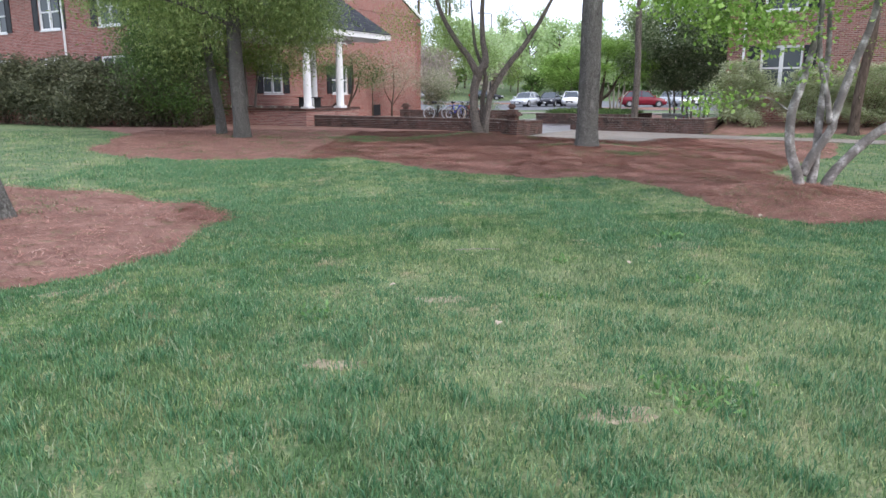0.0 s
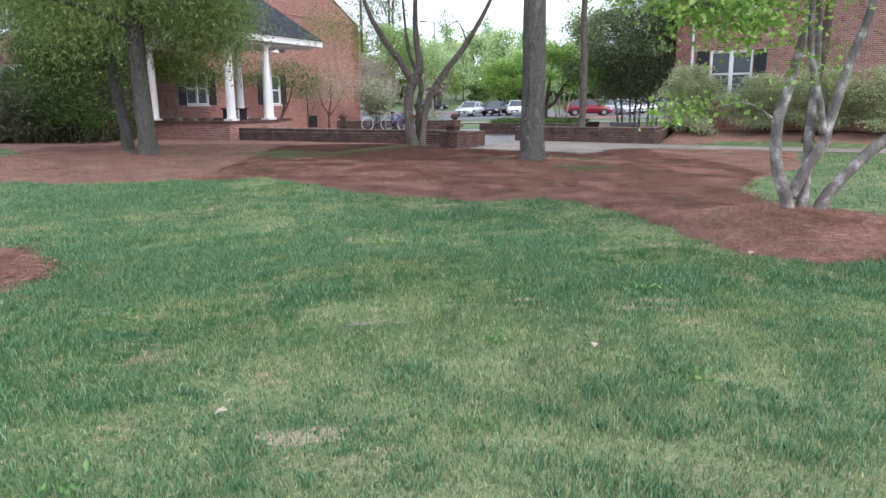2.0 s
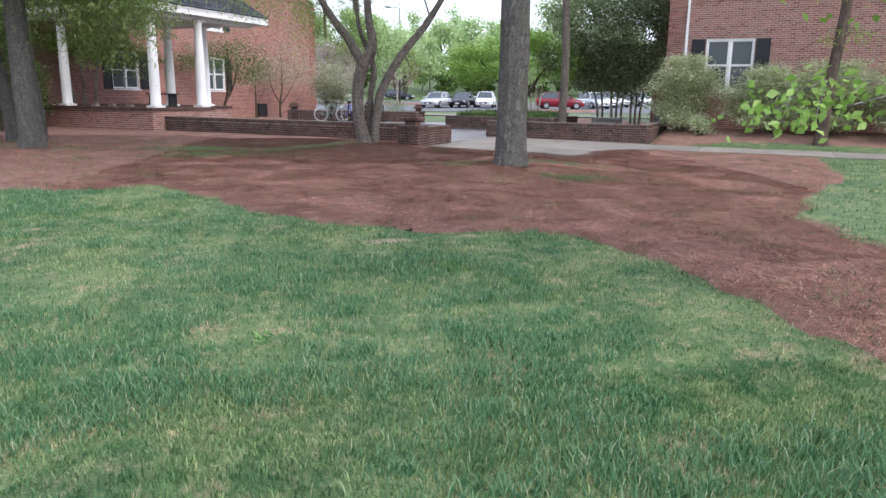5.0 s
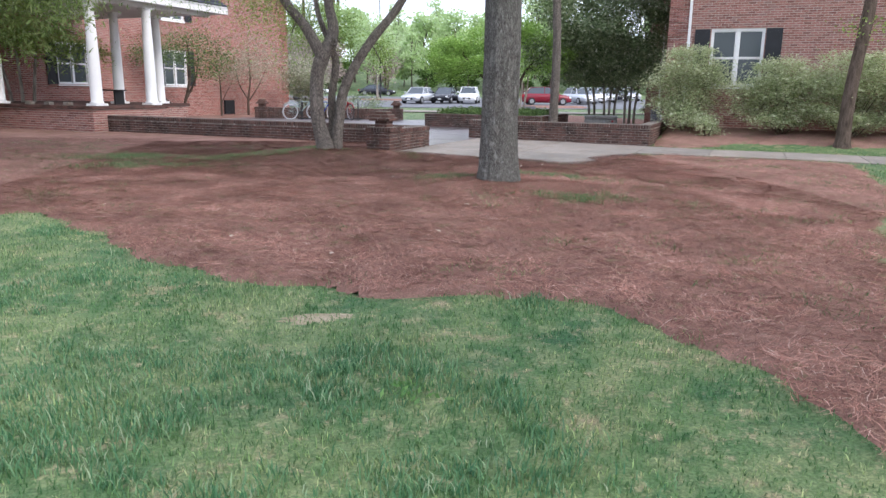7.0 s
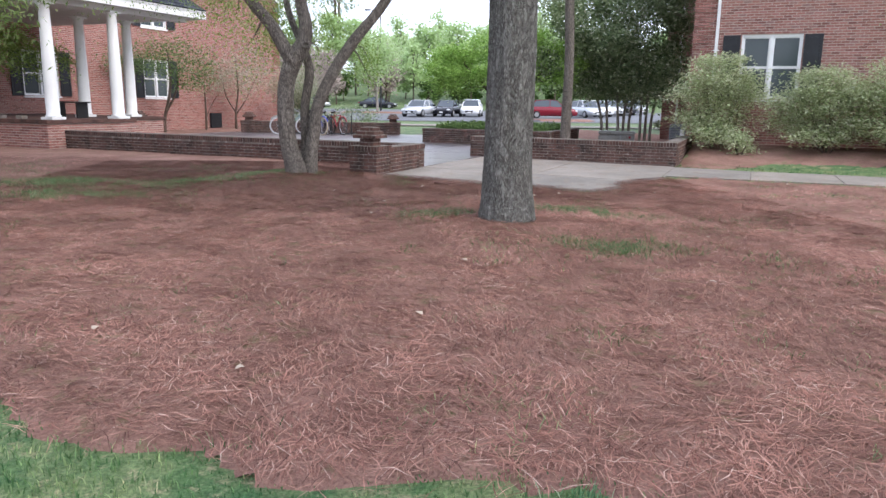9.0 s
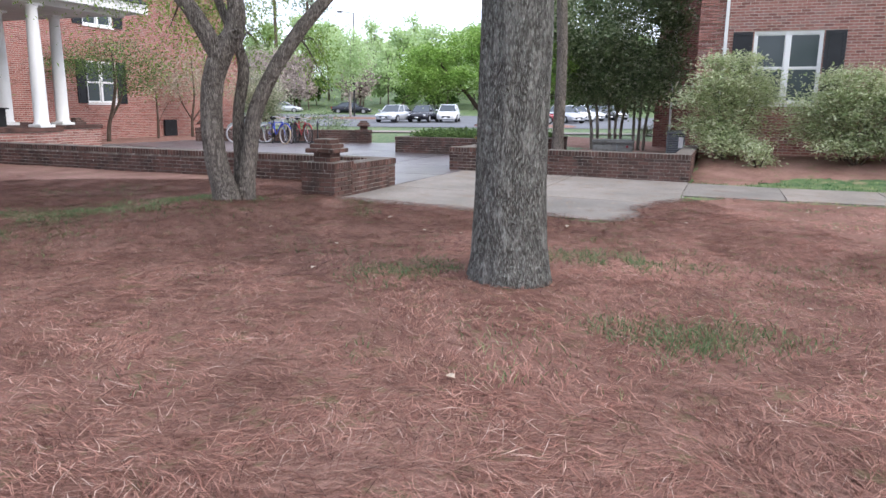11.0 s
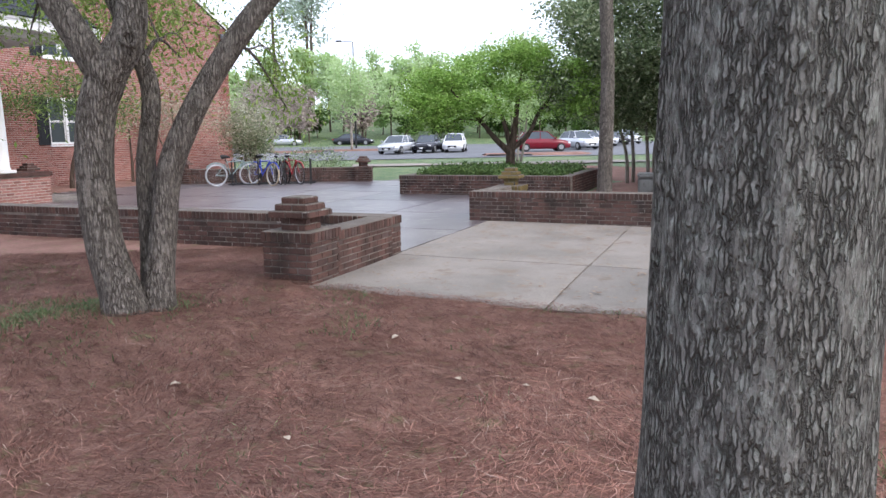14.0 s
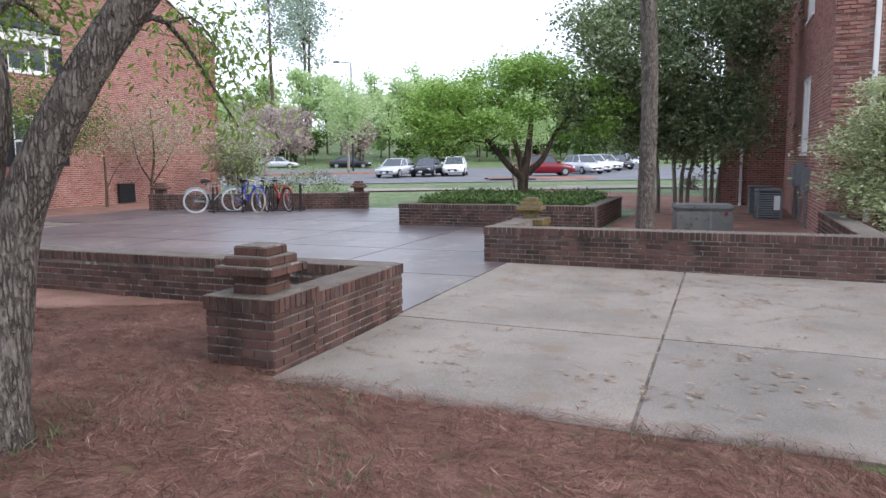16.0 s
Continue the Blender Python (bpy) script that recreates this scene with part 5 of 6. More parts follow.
# hedge and shrubs along the house front
rng = random.Random(3)
for k in range(11):
    a = -49 + 2.1 * k
    x, y = court_xy(a, 18.2 + rng.uniform(-0.2, 0.2))
    shrub("hedge_shrub", "tall twiggy olive-brown hedge shrub by the house", (x, y),
          [(0, 0, 1.2, 1.45, 0.8, 1.1, 40, 6000), (rng.uniform(-0.4, 0.4), 0, 2.15, 1.2, 0.7, 0.55 + rng.uniform(-0.1, 0.2), 26, 3600)], M["leaf_hedge"], "hedge", 0.14, 0.5, 14, 40 + k)
for k, (x, y) in enumerate(((-14.9, 29.3), (-13.3, 29.2), (-12.0, 29.6), (-11.1, 30.2))):
    shrub("hedge_shrub", "dark dense hedge shrub near the porch", (x, y), [(0, 0, 1.0, 1.2, 0.8, 0.85, 34, 5200), (0.2, 0, 1.8, 0.9, 0.7, 0.5, 18, 2200)], M["leaf_hedge"], "hedge", 0.13, 0.5, 12, 140 + k)
for k, (x, y, h, lf) in enumerate(((-12.2, 29.0, 4.6, "leaf_mid"), (-11.0, 28.6, 5.6, "leaf_mid"), (-11.4, 29.8, 6.8, "leaf_willow"))):
    shrub("evergreen_shrub", "tall dense green shrub beside the porch", (x, y),
          [(0, 0, 1.2, 1.1, 0.8, 0.9, 16, 1500 if k < 2 else 200), (0.1, 0, h * 0.6, 1.3, 1.1, 0.8, 26, 3200), (rng.uniform(-0.8, 0.8), 0, h * 0.8, 1.2, 1.0, 0.7, 22, 3000), (rng.uniform(-1, 1), -0.3, h, 1.1, 1.0, 0.6, 18, 2200)], M[lf], "porch shrubs", 0.14, 0.42, 9, 60 + k, M["brown_bark"])
for k, (a, b, h) in enumerate(((-26.4, 21.5, 3.3), (-25.2, 21.7, 2.4))):
    x, y = court_xy(a, b)
    shrub("evergreen_shrub", "tall dense green shrub beside the porch", (x, y), [(0, 0, h * 0.35, 0.8, 0.6, h * 0.3, 26, 3200), (0.1, 0, h * 0.75, 0.75, 0.6, h * 0.25, 26, 3000)], M["leaf_mid"], "porch shrubs", 0.11, 0.45, 10, 170 + k)
# small trees by the porch and the court side
x, y = court_xy(-25.35, 24.4)
tree("crape_myrtle", "small multi-stemmed tree under the porch eave", (x, y),
     [[(0.3 * k - 0.3, 0, 0.0, 0.07), (0.4 * k - 0.4, 0, 1.2, 0.055), (0.6 * k - 0.6, -0.1, 2.4, 0.04), (0.8 * k - 0.8, -0.2, 3.4, 0.02)] for k in range(3)],
     [(0.5, -0.5, 2.9, 1.4, 1.0, 0.6, 36, 4200), (1.6, -0.5, 2.6, 1.0, 0.8, 0.6, 22, 2600), (-0.8, -0.5, 3.1, 1.2, 0.9, 0.5, 22, 2400), (2.6, -0.4, 2.2, 0.6, 0.5, 0.5, 12, 900)], M["pale_bark"], M["leaf_spring"], seed=21, sides=10, size=0.09, width=0.4, droop=0.3)
x, y = court_xy(-25.4, 31.9)
tree("dogwood_tree", "leaning small tree with thin green leaves", (x, y),
     [[(0, 0, 0, 0.08), (0.05, 0, 0.6, 0.065), (0.25, -0.05, 1.3, 0.06), (0.35, 0, 2.0, 0.045), (0.3, 0.1, 3.2, 0.02)], [(0.15, 0, 0.9, 0.05), (0.5, 0.1, 1.6, 0.04), (0.7, 0.2, 2.5, 0.02)]],
     [(0.2, 0, 2.9, 2.0, 1.3, 0.8, 56, 3600), (1.3, 0, 2.3, 1.0, 0.8, 0.6, 24, 1500), (-0.9, -0.3, 2.6, 1.1, 0.8, 0.5, 20, 1300)], M["brown_bark"], M["leaf_slim"], seed=22, sides=10, size=0.09, width=0.45)
x, y = court_xy(-25.9, 34.9)
tree("sapling", "bare sapling stem against the brick wall", (x, y), [[(0, 0, 0, 0.05), (0.02, 0, 0.9, 0.04), (0.0, 0, 1.9, 0.015)], [(0.02, 0, 0.6, 0.02), (0.25, 0, 1.1, 0.012), (0.5, 0, 1.5, 0.006)]], [(0.1, 0, 1.9, 0.5, 0.4, 0.4, 7, 90)], M["brown_bark"], M["leaf_pale"], seed=23, sides=8)
x, y = court_xy(-25.9, 36.9)
tree("pale_tree", "thin pale-leaved small tree by the wall", (x, y),
     [[(0, 0, 0, 0.06), (0.02, 0, 0.8, 0.05), (0.15, 0, 1.8, 0.03), (0.1, 0, 3.3, 0.012)], [(0.02, 0, 0.7, 0.03), (0.5, 0, 1.4, 0.02), (0.9, 0, 2.2, 0.01)], [(0, 0, 0.8, 0.03), (-0.4, 0, 1.6, 0.02), (-0.6, 0, 2.8, 0.01)]],
     [(0.1, 0, 2.7, 1.7, 1.1, 1.1, 60, 4600)], M["brown_bark"], M["blossom"], seed=24, sides=8, size=0.08, width=0.5)
x, y = court_xy(-24.6, 40.0)
shrub("viburnum_shrub", "tall blooming shrub with pale flower heads", (x, y), [(0, 0, 2.0, 1.2, 1.1, 0.9, 40, 5000), (0, 0, 1.0, 0.8, 0.8, 0.5, 10, 900)], M["blossom"], "", 0.1, 0.6, 9, 25)
# dark-leaved stems added to stand for the shade below the bloom
tree("bare_shrub_stems", "stems and dark leaves added for shade under the blooming shrub", (x, y), [[(0.15 * k - 0.3, 0.1, 0, 0.04), (0.2 * k - 0.4, 0.1, 0.8, 0.03), (0.3 * k - 0.6, 0.1, 1.8, 0.01)] for k in range(5)], [(0, 0.2, 1.3, 0.8, 0.7, 0.6, 12, 2200)], M["brown_bark"], M["leaf_dark"], "shrub", seed=26, sides=6, size=0.1)
# pale shrubs on the bank
for k, (a, b, r, h) in enumerate(((-4.75, 30.1, 0.85, 2.2), (-2.2, 30.0, 1.05, 1.85), (-0.5, 29.9, 1.1, 2.05), (1.7, 29.9, 1.2, 2.05), (4.2, 29.8, 1.25, 2.1), (7.0, 29.8, 1.3, 2.1))):
    x, y = court_xy(a, b)
    shrub("abelia_shrub", "spreading pale variegated shrub on the straw bank", (x, y),
          [(0, 0, 0.7, r * 1.25, r * 0.8, 0.36, 60, 5200), (0.1, 0, h * 0.6, r * 1.45, r * 0.9, 0.32, 76, 6200), (-0.2, -0.6, 0.35, r * 0.9, 0.4, 0.22, 30, 2400), (0.1, -0.2, h * 0.8, r * 1.2, r * 0.7, 0.28, 60, 4600), (0.0, 0.0, h, r * 0.8, r * 0.6, 0.2, 30, 1900)], M["leaf_pale"], "bank shrubs", 0.09, 0.42, 14, 80 + k, None, "shrub", 0.7, 0.02)
x, y = court_xy(-5.0, 28.9)
shrub("low_shrub", "low pale shrub at the foot of the downspout", (x + 0.95, y - 0.35), [(0, 0, 0.3, 0.45, 0.35, 0.28, 14, 1500)], M["leaf_pale"], "bank shrubs", 0.07, 0.45, 6, 95)
# groundcover in the planter and by the far wall
v, f = leaf_cloud([(random.Random(k).uniform(-13.6, -10.0), random.Random(k + 900).uniform(32.25, 35.65), 0.6 + 0.14 * random.Random(k + 77).random()) for k in range(420)], (0.12, 0.12, 0.05), 24000, 0.1, 0.4, 5, -0.3, 0.4)
tagged(thing("groundcover", fast_mesh("groundcover", v, f, M["leaf_slim"]), "dark green juniper groundcover filling the planter", "groundcover", kind="stuff", m=CM))
shrub("round_shrub", "rounded dark green shrub behind the brick wall", (1.2, 42.2), [(0, 0, 0.6, 1.3, 0.8, 0.5, 20, 3000)], M["leaf_dark"], "", 0.09, 0.45, 6, 97)
for k, (x, y) in enumerate(((19.0, 50.0), (21.0, 50.5), (23.2, 51.0))):
    shrub("small_round_shrub", "small clipped shrub beside the far footpath", (x, y), [(0, 0, 0.4, 0.6, 0.5, 0.35, 10, 700)], M["leaf_hedge"], "far shrubs", 0.1, 0.5, 5, 110 + k)

# ---- utility things ----
x, y = 9.5, 31.55
box = thing("utility_cabinet", None, "weathered grey utility cabinet behind the wall", "utility cabinet", m=Matrix.Translation((x, y, lz(x, y))) @ Matrix.Rotation(radians(-22), 4, "Z"))
part("body", Build().box(-0.53, 0.53, -0.35, 0.35, 0, 0.5, 0.03).mesh("body", M["box_grey"]), box)
part("lid", Build().box(-0.55, 0.55, -0.37, 0.37, 0.5, 0.6, 0.03).mesh("lid", M["box_grey"]), box)
part("sticker", Build().box(0.36, 0.42, -0.359, -0.351, 0.4, 0.46).mesh("sticker", M["car_red"]), box, "small red warning sticker")
part("hinge", Build().box(0.1, 0.14, -0.365, -0.35, 0.1, 0.48).mesh("hinge", M["metal_grey"]), box)


def condenser(x, y, turn):
    c = thing("air_conditioner", None, "grey outdoor air conditioner unit with louvred sides", "air conditioner", "air conditioners", m=Matrix.Translation((x, y, lz(x, y))) @ Matrix.Rotation(radians(turn), 4, "Z") @ Matrix.Scale(0.85, 4))
    part("base", Build().box(-0.36, 0.36, -0.36, 0.36, 0, 0.06).mesh("base", M["concrete"]), c)
    part("coil", Build().box(-0.3, 0.3, -0.3, 0.3, 0.06, 0.8).mesh("coil", M["dark"]), c)
    for s in (-0.32, 0.28):
        for q in (-0.32, 0.28):
            part("corner_post", Build().box(s, s + 0.04, q, q + 0.04, 0.06, 0.82).mesh("corner_post", M["metal_grey"]), c)
    for k in range(11):
        z = 0.09 + k * 0.065
        part("louvre", Build().box(-0.315, 0.315, -0.315, -0.302, z, z + 0.045).box(-0.315, -0.302, -0.3, 0.315, z, z + 0.045).box(0.302, 0.315, -0.3, 0.315, z, z + 0.045).mesh("louvre", M["metal_grey"]), c)
    part("top", Build().box(-0.34, 0.34, -0.34, 0.34, 0.82, 0.88, 0.015).mesh("top", M["metal_grey"]), c)
    part("rating_plate", Build().box(0.1, 0.26, -0.322, -0.316, 0.3, 0.7).mesh("rating_plate", M["white"]), c, "white rating plate")


condenser(12.75, 34.4, -25)
condenser(13.6, 36.1, -28)
for b, z, s in ((34.2, 0.9, 0.22), (35.4, 1.0, 0.26), (36.6, 0.9, 0.2)):
    mb = thing("meter_box", None, "grey electric meter box on the brick side wall", "meter box", "meter boxes", m=CM @ Matrix.Translation((RW0, b, z)))
    part("case", Build().box(-0.14, -0.01, -s, s, 0, 0.5, 0.015).mesh("case", M["metal_grey"]), mb)
    part("conduit", Build().box(-0.08, -0.03, -0.025, 0.025, -0.9, 0.0).mesh("conduit", M["metal_grey"]), mb)
vent = thing("crawl_vent", None, "dark louvred vent low on the brick wall", "vent", m=CM @ Matrix.Translation((SIDE + 0.05, 36.95, 0.2)))
part("frame", Build().box(0, 0.1, -0.36, 0.36, 0, 0.68, 0.01).mesh("frame", M["black"]), vent)
for k in range(7):
    part("slat", Build().box(0.1, 0.115, -0.32, 0.32, 0.05 + k * 0.085, 0.1 + k * 0.085).mesh("slat", M["black"]), vent)
pier("brick_pier", -24.2, 29.5, 0.5, 0.0, 0.72, "dark brick pier with stepped cap by the porch")
bench = thing("porch_bench", None, "dark metal bench top on the porch", "bench", m=CM @ Matrix.Translation((-21.7, 24.6, PZ)))
part("seat", Build().box(-0.6, 0.6, -0.2, 0.2, 0.42, 0.46, 0.01).mesh("seat", M["iron"]), bench)
for s in (-0.45, 0.45):
    part("leg", Build().box(s - 0.03, s + 0.03, -0.18, 0.18, 0, 0.42).mesh("leg", M["iron"]), bench)
for a in (-23.0, -22.2, -21.4):
    pot = thing("stone_block", None, "small pale block lying on the porch ledge", "block", "ledge blocks", m=CM @ Matrix.Translation((a, 22.85, PZ)))
    part("block", Build().box(-0.12, 0.12, -0.09, 0.09, 0, 0.09, 0.015).mesh("block", M["concrete"]), pot)


# ---- bicycles ----
def ring(r, t, n=28):
    b = Build()
    pts = [(r * math.cos(2 * math.pi * k / n), 0, r + 0.02 + r * math.sin(2 * math.pi * k / n)) for k in range(n + 1)]
    b.tube(pts, t, 6, 0, False)
    return b


def bicycle(x, y, turn, frame_mat, tyre_mat, label, lean=4):
    m = Matrix.Translation((x, y, lz(x, y) + 0.03)) @ Matrix.Rotation(radians(turn), 4, "Z") @ Matrix.Rotation(radians(lean), 4, "X")
    bk = thing("bicycle", None, label, "bicycle", "parked bicycles", m=m)
    R = 0.335
    for s in (-0.52, 0.52):
        w = part("wheel", ring(R - 0.03, 0.014).mesh("wheel", M["alloy"]), bk, m=Matrix.Translation((s, 0, 0.03)))
        part("tyre", ring(R - 0.005, 0.019).mesh("tyre", tyre_mat), w, m=Matrix.Translation((0, 0, -0.025)))
        sp = Build()
        for k in range(16):
            a = 2 * math.pi * k / 16
            sp.tube([(0, 0, R), (R * 0.92 * math.cos(a), 0, R + R * 0.92 * math.sin(a))], 0.0022, 3)
        part("spokes", sp.mesh("spokes", M["alloy"]), w)
        part("mudguard", Build().tube([(0.37 * math.cos(q), 0, R + 0.37 * math.sin(q)) for q in [0.5 + 0.2 * k for k in range(11)]], 0.02, 5).mesh("mudguard", frame_mat), w)
    c = R + 0.02
    f = Build()
    seat, crank, head = (-0.2, 0, c + 0.46), (-0.08, 0, c - 0.05), (0.34, 0, c + 0.42)
    for p, q, r in ((seat, crank, 0.016), (crank, head, 0.019), ((-0.19, 0, c + 0.4), head, 0.016), ((-0.52, 0, c), crank, 0.011), ((-0.52, 0, c), (-0.19, 0, c + 0.4), 0.009), (head, (0.37, 0, c + 0.3), 0.02), ((0.37, 0, c + 0.3), (0.52, 0, c), 0.013)):
        f.tube([p, q], r, 7)
    part("frame", f.mesh("frame", frame_mat), bk)
    part("saddle", Build().tube([(-0.36, 0, c + 0.55), (-0.26, 0, c + 0.57), (-0.08, 0, c + 0.55)], [0.07, 0.06, 0.02], 8).tube([(-0.22, 0, c + 0.44), (-0.23, 0, c + 0.54)], 0.013, 6).mesh("saddle", M["rubber"]), bk)
    part("handlebar", Build().tube([(0.12, -0.29, c + 0.58), (0.26, -0.22, c + 0.6), (0.33, 0, c + 0.54), (0.26, 0.22, c + 0.6), (0.12, 0.29, c + 0.58)], 0.012, 6).tube([head, (0.33, 0, c + 0.54)], 0.014, 6).mesh("handlebar", M["alloy"]), bk)
    part("chainring", Build().tube([(-0.08, -0.05, c - 0.05), (-0.08, -0.06, c - 0.05)], 0.09, 14).mesh("chainring", M["iron"]), bk)
    for s in (-1, 1):
        part("pedal", Build().tube([(-0.08, s * 0.06, c - 0.05), (-0.08 + s * 0.12, s * 0.07, c - 0.16)], 0.01, 5).box(-0.12 + s * 0.12, -0.03 + s * 0.12, s * 0.12 - 0.05, s * 0.12 + 0.05, c - 0.18, c - 0.155).mesh("pedal", M["iron"]), bk)


bicycle(-0.98, 39.45, 22, M["bike_teal"], M["car_silver"], "grey-green cruiser bicycle leaning at the rack", 5)
bicycle(-0.05, 39.2, -52, M["bike_blue"], M["tan_wall"], "blue bicycle with cream tyre walls", -4)
bicycle(0.85, 39.7, -62, M["bike_red"], M["rubber"], "red bicycle parked in the rack", 3)
bicycle(0.35, 39.75, -75, M["iron"], M["rubber"], "dark bicycle crowded in the rack", -3)
part("knot", Build().tube([(0.26 + 0.05 * math.cos(q * 0.5236), -0.115 - 0.01 * (q % 2), 2.02 + 0.05 * math.sin(q * 0.5236)) for q in range(13)], 0.018, 6).mesh("knot", M["elm_bark"], True), elm, "round healed branch knot")
rack = thing("bicycle_rack", None, "black iron bicycle rack on the court", "bicycle rack", m=Matrix.Translation((0.2, 39.75, lz(0.2, 39.7) + 0.03)))
for s in (-1.2, -0.4, 0.4, 1.2):
    part("hoop", Build().tube([(s, -0.35, 0), (s, -0.35, 0.75), (s, -0.3, 0.8), (s, 0.3, 0.8), (s, 0.35, 0.75), (s, 0.35, 0)], 0.022, 6).mesh("hoop", M["iron"]), rack)
part("rail", Build().tube([(-1.35, -0.35, 0.05), (1.35, -0.35, 0.05)], 0.022, 6).tube([(-1.35, 0.35, 0.05), (1.35, 0.35, 0.05)], 0.022, 6).mesh("rail", M["iron"]), rack)


# ---- parked cars ----
def car(x, y, turn, paint_mat, label, length=4.5, height=1.45, boxy=0.0):
    """Own frame: x forwards. The body is lofted from cross-sections."""
    c = thing("car", None, label, "car", "parked cars", m=Matrix.Translation((x, y, lz(x, y) + 0.05)) @ Matrix.Rotation(radians(turn), 4, "Z"))
    L, W = length / 2, 0.88
    belt = height * 0.62
    # lower body: stations (x, half width, z low, z high)
    st = [(-L, 0.62, 0.45, belt * 0.82), (-L + 0.12, 0.8, 0.25, belt * 0.98), (-L + 0.7, W, 0.2, belt), (0, W + 0.01, 0.2, belt), (L - 1.2, W, 0.2, belt * 0.97), (L - 0.45, 0.84, 0.22, belt * 0.84), (L - 0.1, 0.74, 0.26, belt * 0.7), (L, 0.55, 0.4, belt * 0.6)]
    v, f = [], []
    for q, w, z0, z1 in st:
        v += [(q, -w * 0.86, z0), (q, -w, z0 + 0.12), (q, -w, z0 + (z1 - z0) * 0.65), (q, -w * 0.9, z1), (q, w * 0.9, z1), (q, w, z0 + (z1 - z0) * 0.65), (q, w, z0 + 0.12), (q, w * 0.86, z0)]
    for j in range(len(st) - 1):
        for i in range(8):
            a, b2 = j * 8 + i, j * 8 + (i + 1) % 8
            f.append((a, b2, b2 + 8, a + 8))
    f += [tuple(reversed(range(8))), tuple(range((len(st) - 1) * 8, len(st) * 8))]
    f = [tuple(reversed(q)) for q in f]
    part("body", mesh_from("body", v, f, paint_mat, True), c)
    r0, r1 = -0.95 - 0.6 * boxy, 0.35
    cab = [(-L + 0.55 - 0.35 * boxy, 0.74, belt - 0.02), (r0, 0.6, height - 0.05), (-0.3, 0.62, height), (r1, 0.6, height - 0.04), (L - 1.25, 0.76, belt - 0.05)]
    v, f = [], []
    for q, w, z in cab:
        v += [(q, -w, z), (q, w, z)]
    v += [(r0, -0.79, belt - 0.03), (r0, 0.79, belt - 0.03), (-0.3, -0.8, belt - 0.03), (-0.3, 0.8, belt - 0.03), (r1, -0.79, belt - 0.03), (r1, 0.79, belt - 0.03)]
    glassf = [(0, 2, 10), (1, 11, 3), (10, 2, 4, 12), (11, 13, 5, 3), (12, 4, 6, 14), (13, 15, 7, 5), (14, 6, 8), (15, 9, 7), (0, 1, 3, 2), (6, 7, 9, 8)]
    part("glazing", mesh_from("glazing", v, glassf, M["car_glass"]), c)
    rf = Build().add([(cab[1][0] - 0.05, -0.62, height - 0.07), (cab[1][0] - 0.05, 0.62, height - 0.07), (-0.3, -0.64, height + 0.005), (-0.3, 0.64, height + 0.005), (r1 + 0.05, -0.62, height - 0.06), (r1 + 0.05, 0.62, height - 0.06),
                      (cab[1][0], -0.62, height - 0.14), (cab[1][0], 0.62, height - 0.14), (r1, -0.62, height - 0.13), (r1, 0.62, height - 0.13)], [(0, 2, 3, 1), (2, 4, 5, 3), (0, 1, 7, 6), (4, 8, 9, 5), (0, 6, 8, 4, 2), (1, 3, 5, 9, 7)])
    part("roof_panel", rf.mesh("roof_panel", paint_mat), c)
    for s in (-1, 1):
        for p, q in (((cab[0][0], 0.74, belt), (r0, 0.61, height - 0.05)), ((-0.25, 0.8, belt), (-0.25, 0.63, height - 0.02)), ((r1, 0.61, height - 0.05), (L - 1.25, 0.77, belt - 0.04))):
            part("pillar", Build().tube([(p[0], s * p[1], p[2]), (q[0], s * q[1], q[2])], 0.035, 5).mesh("pillar", paint_mat), c)
        part("mirror", Build().box(L - 1.35, L - 1.2, s * 0.92 - 0.09, s * 0.92 + 0.09, belt, belt + 0.14, 0.03).mesh("mirror", paint_mat), c)
        part("headlight", Build().box(L - 0.28, L - 0.06, s * 0.62 - 0.14, s * 0.62 + 0.1, belt * 0.58, belt * 0.74, 0.03).mesh("headlight", M["lamp_lens"]), c)
        part("tail_light", Build().box(-L - 0.01, -L + 0.2, s * 0.66 - 0.1, s * 0.66 + 0.12, belt * 0.7, belt * 0.92, 0.03).mesh("tail_light", M["tail_red"]), c)
        for q in (-L + 0.85, L - 0.85):
            w = part("wheel", Build().tube([(q, s * 0.7, 0.32), (q, s * 0.9, 0.32)], 0.32, 18).mesh("wheel", M["rubber"]), c)
            part("rim", Build().tube([(q, s * 0.86, 0.32), (q, s * 0.91, 0.32)], [0.21, 0.19], 12).mesh("rim", M["alloy"]), w)
    part("grille", Build().box(L - 0.08, L + 0.005, -0.36, 0.36, belt * 0.4, belt * 0.58, 0.01).mesh("grille", M["iron"]), c)
    part("bumper", Build().box(L - 0.12, L + 0.02, -0.6, 0.6, 0.3, belt * 0.36, 0.03).mesh("bumper", paint_mat), c)
    part("number_plate", Build().box(L + 0.02, L + 0.03, -0.15, 0.15, 0.34, 0.44).mesh("number_plate", M["white"]), c)
    part("number_plate", Build().box(-L - 0.03, -L - 0.01, -0.15, 0.15, 0.6, 0.7).mesh("number_plate", M["white"]), c)


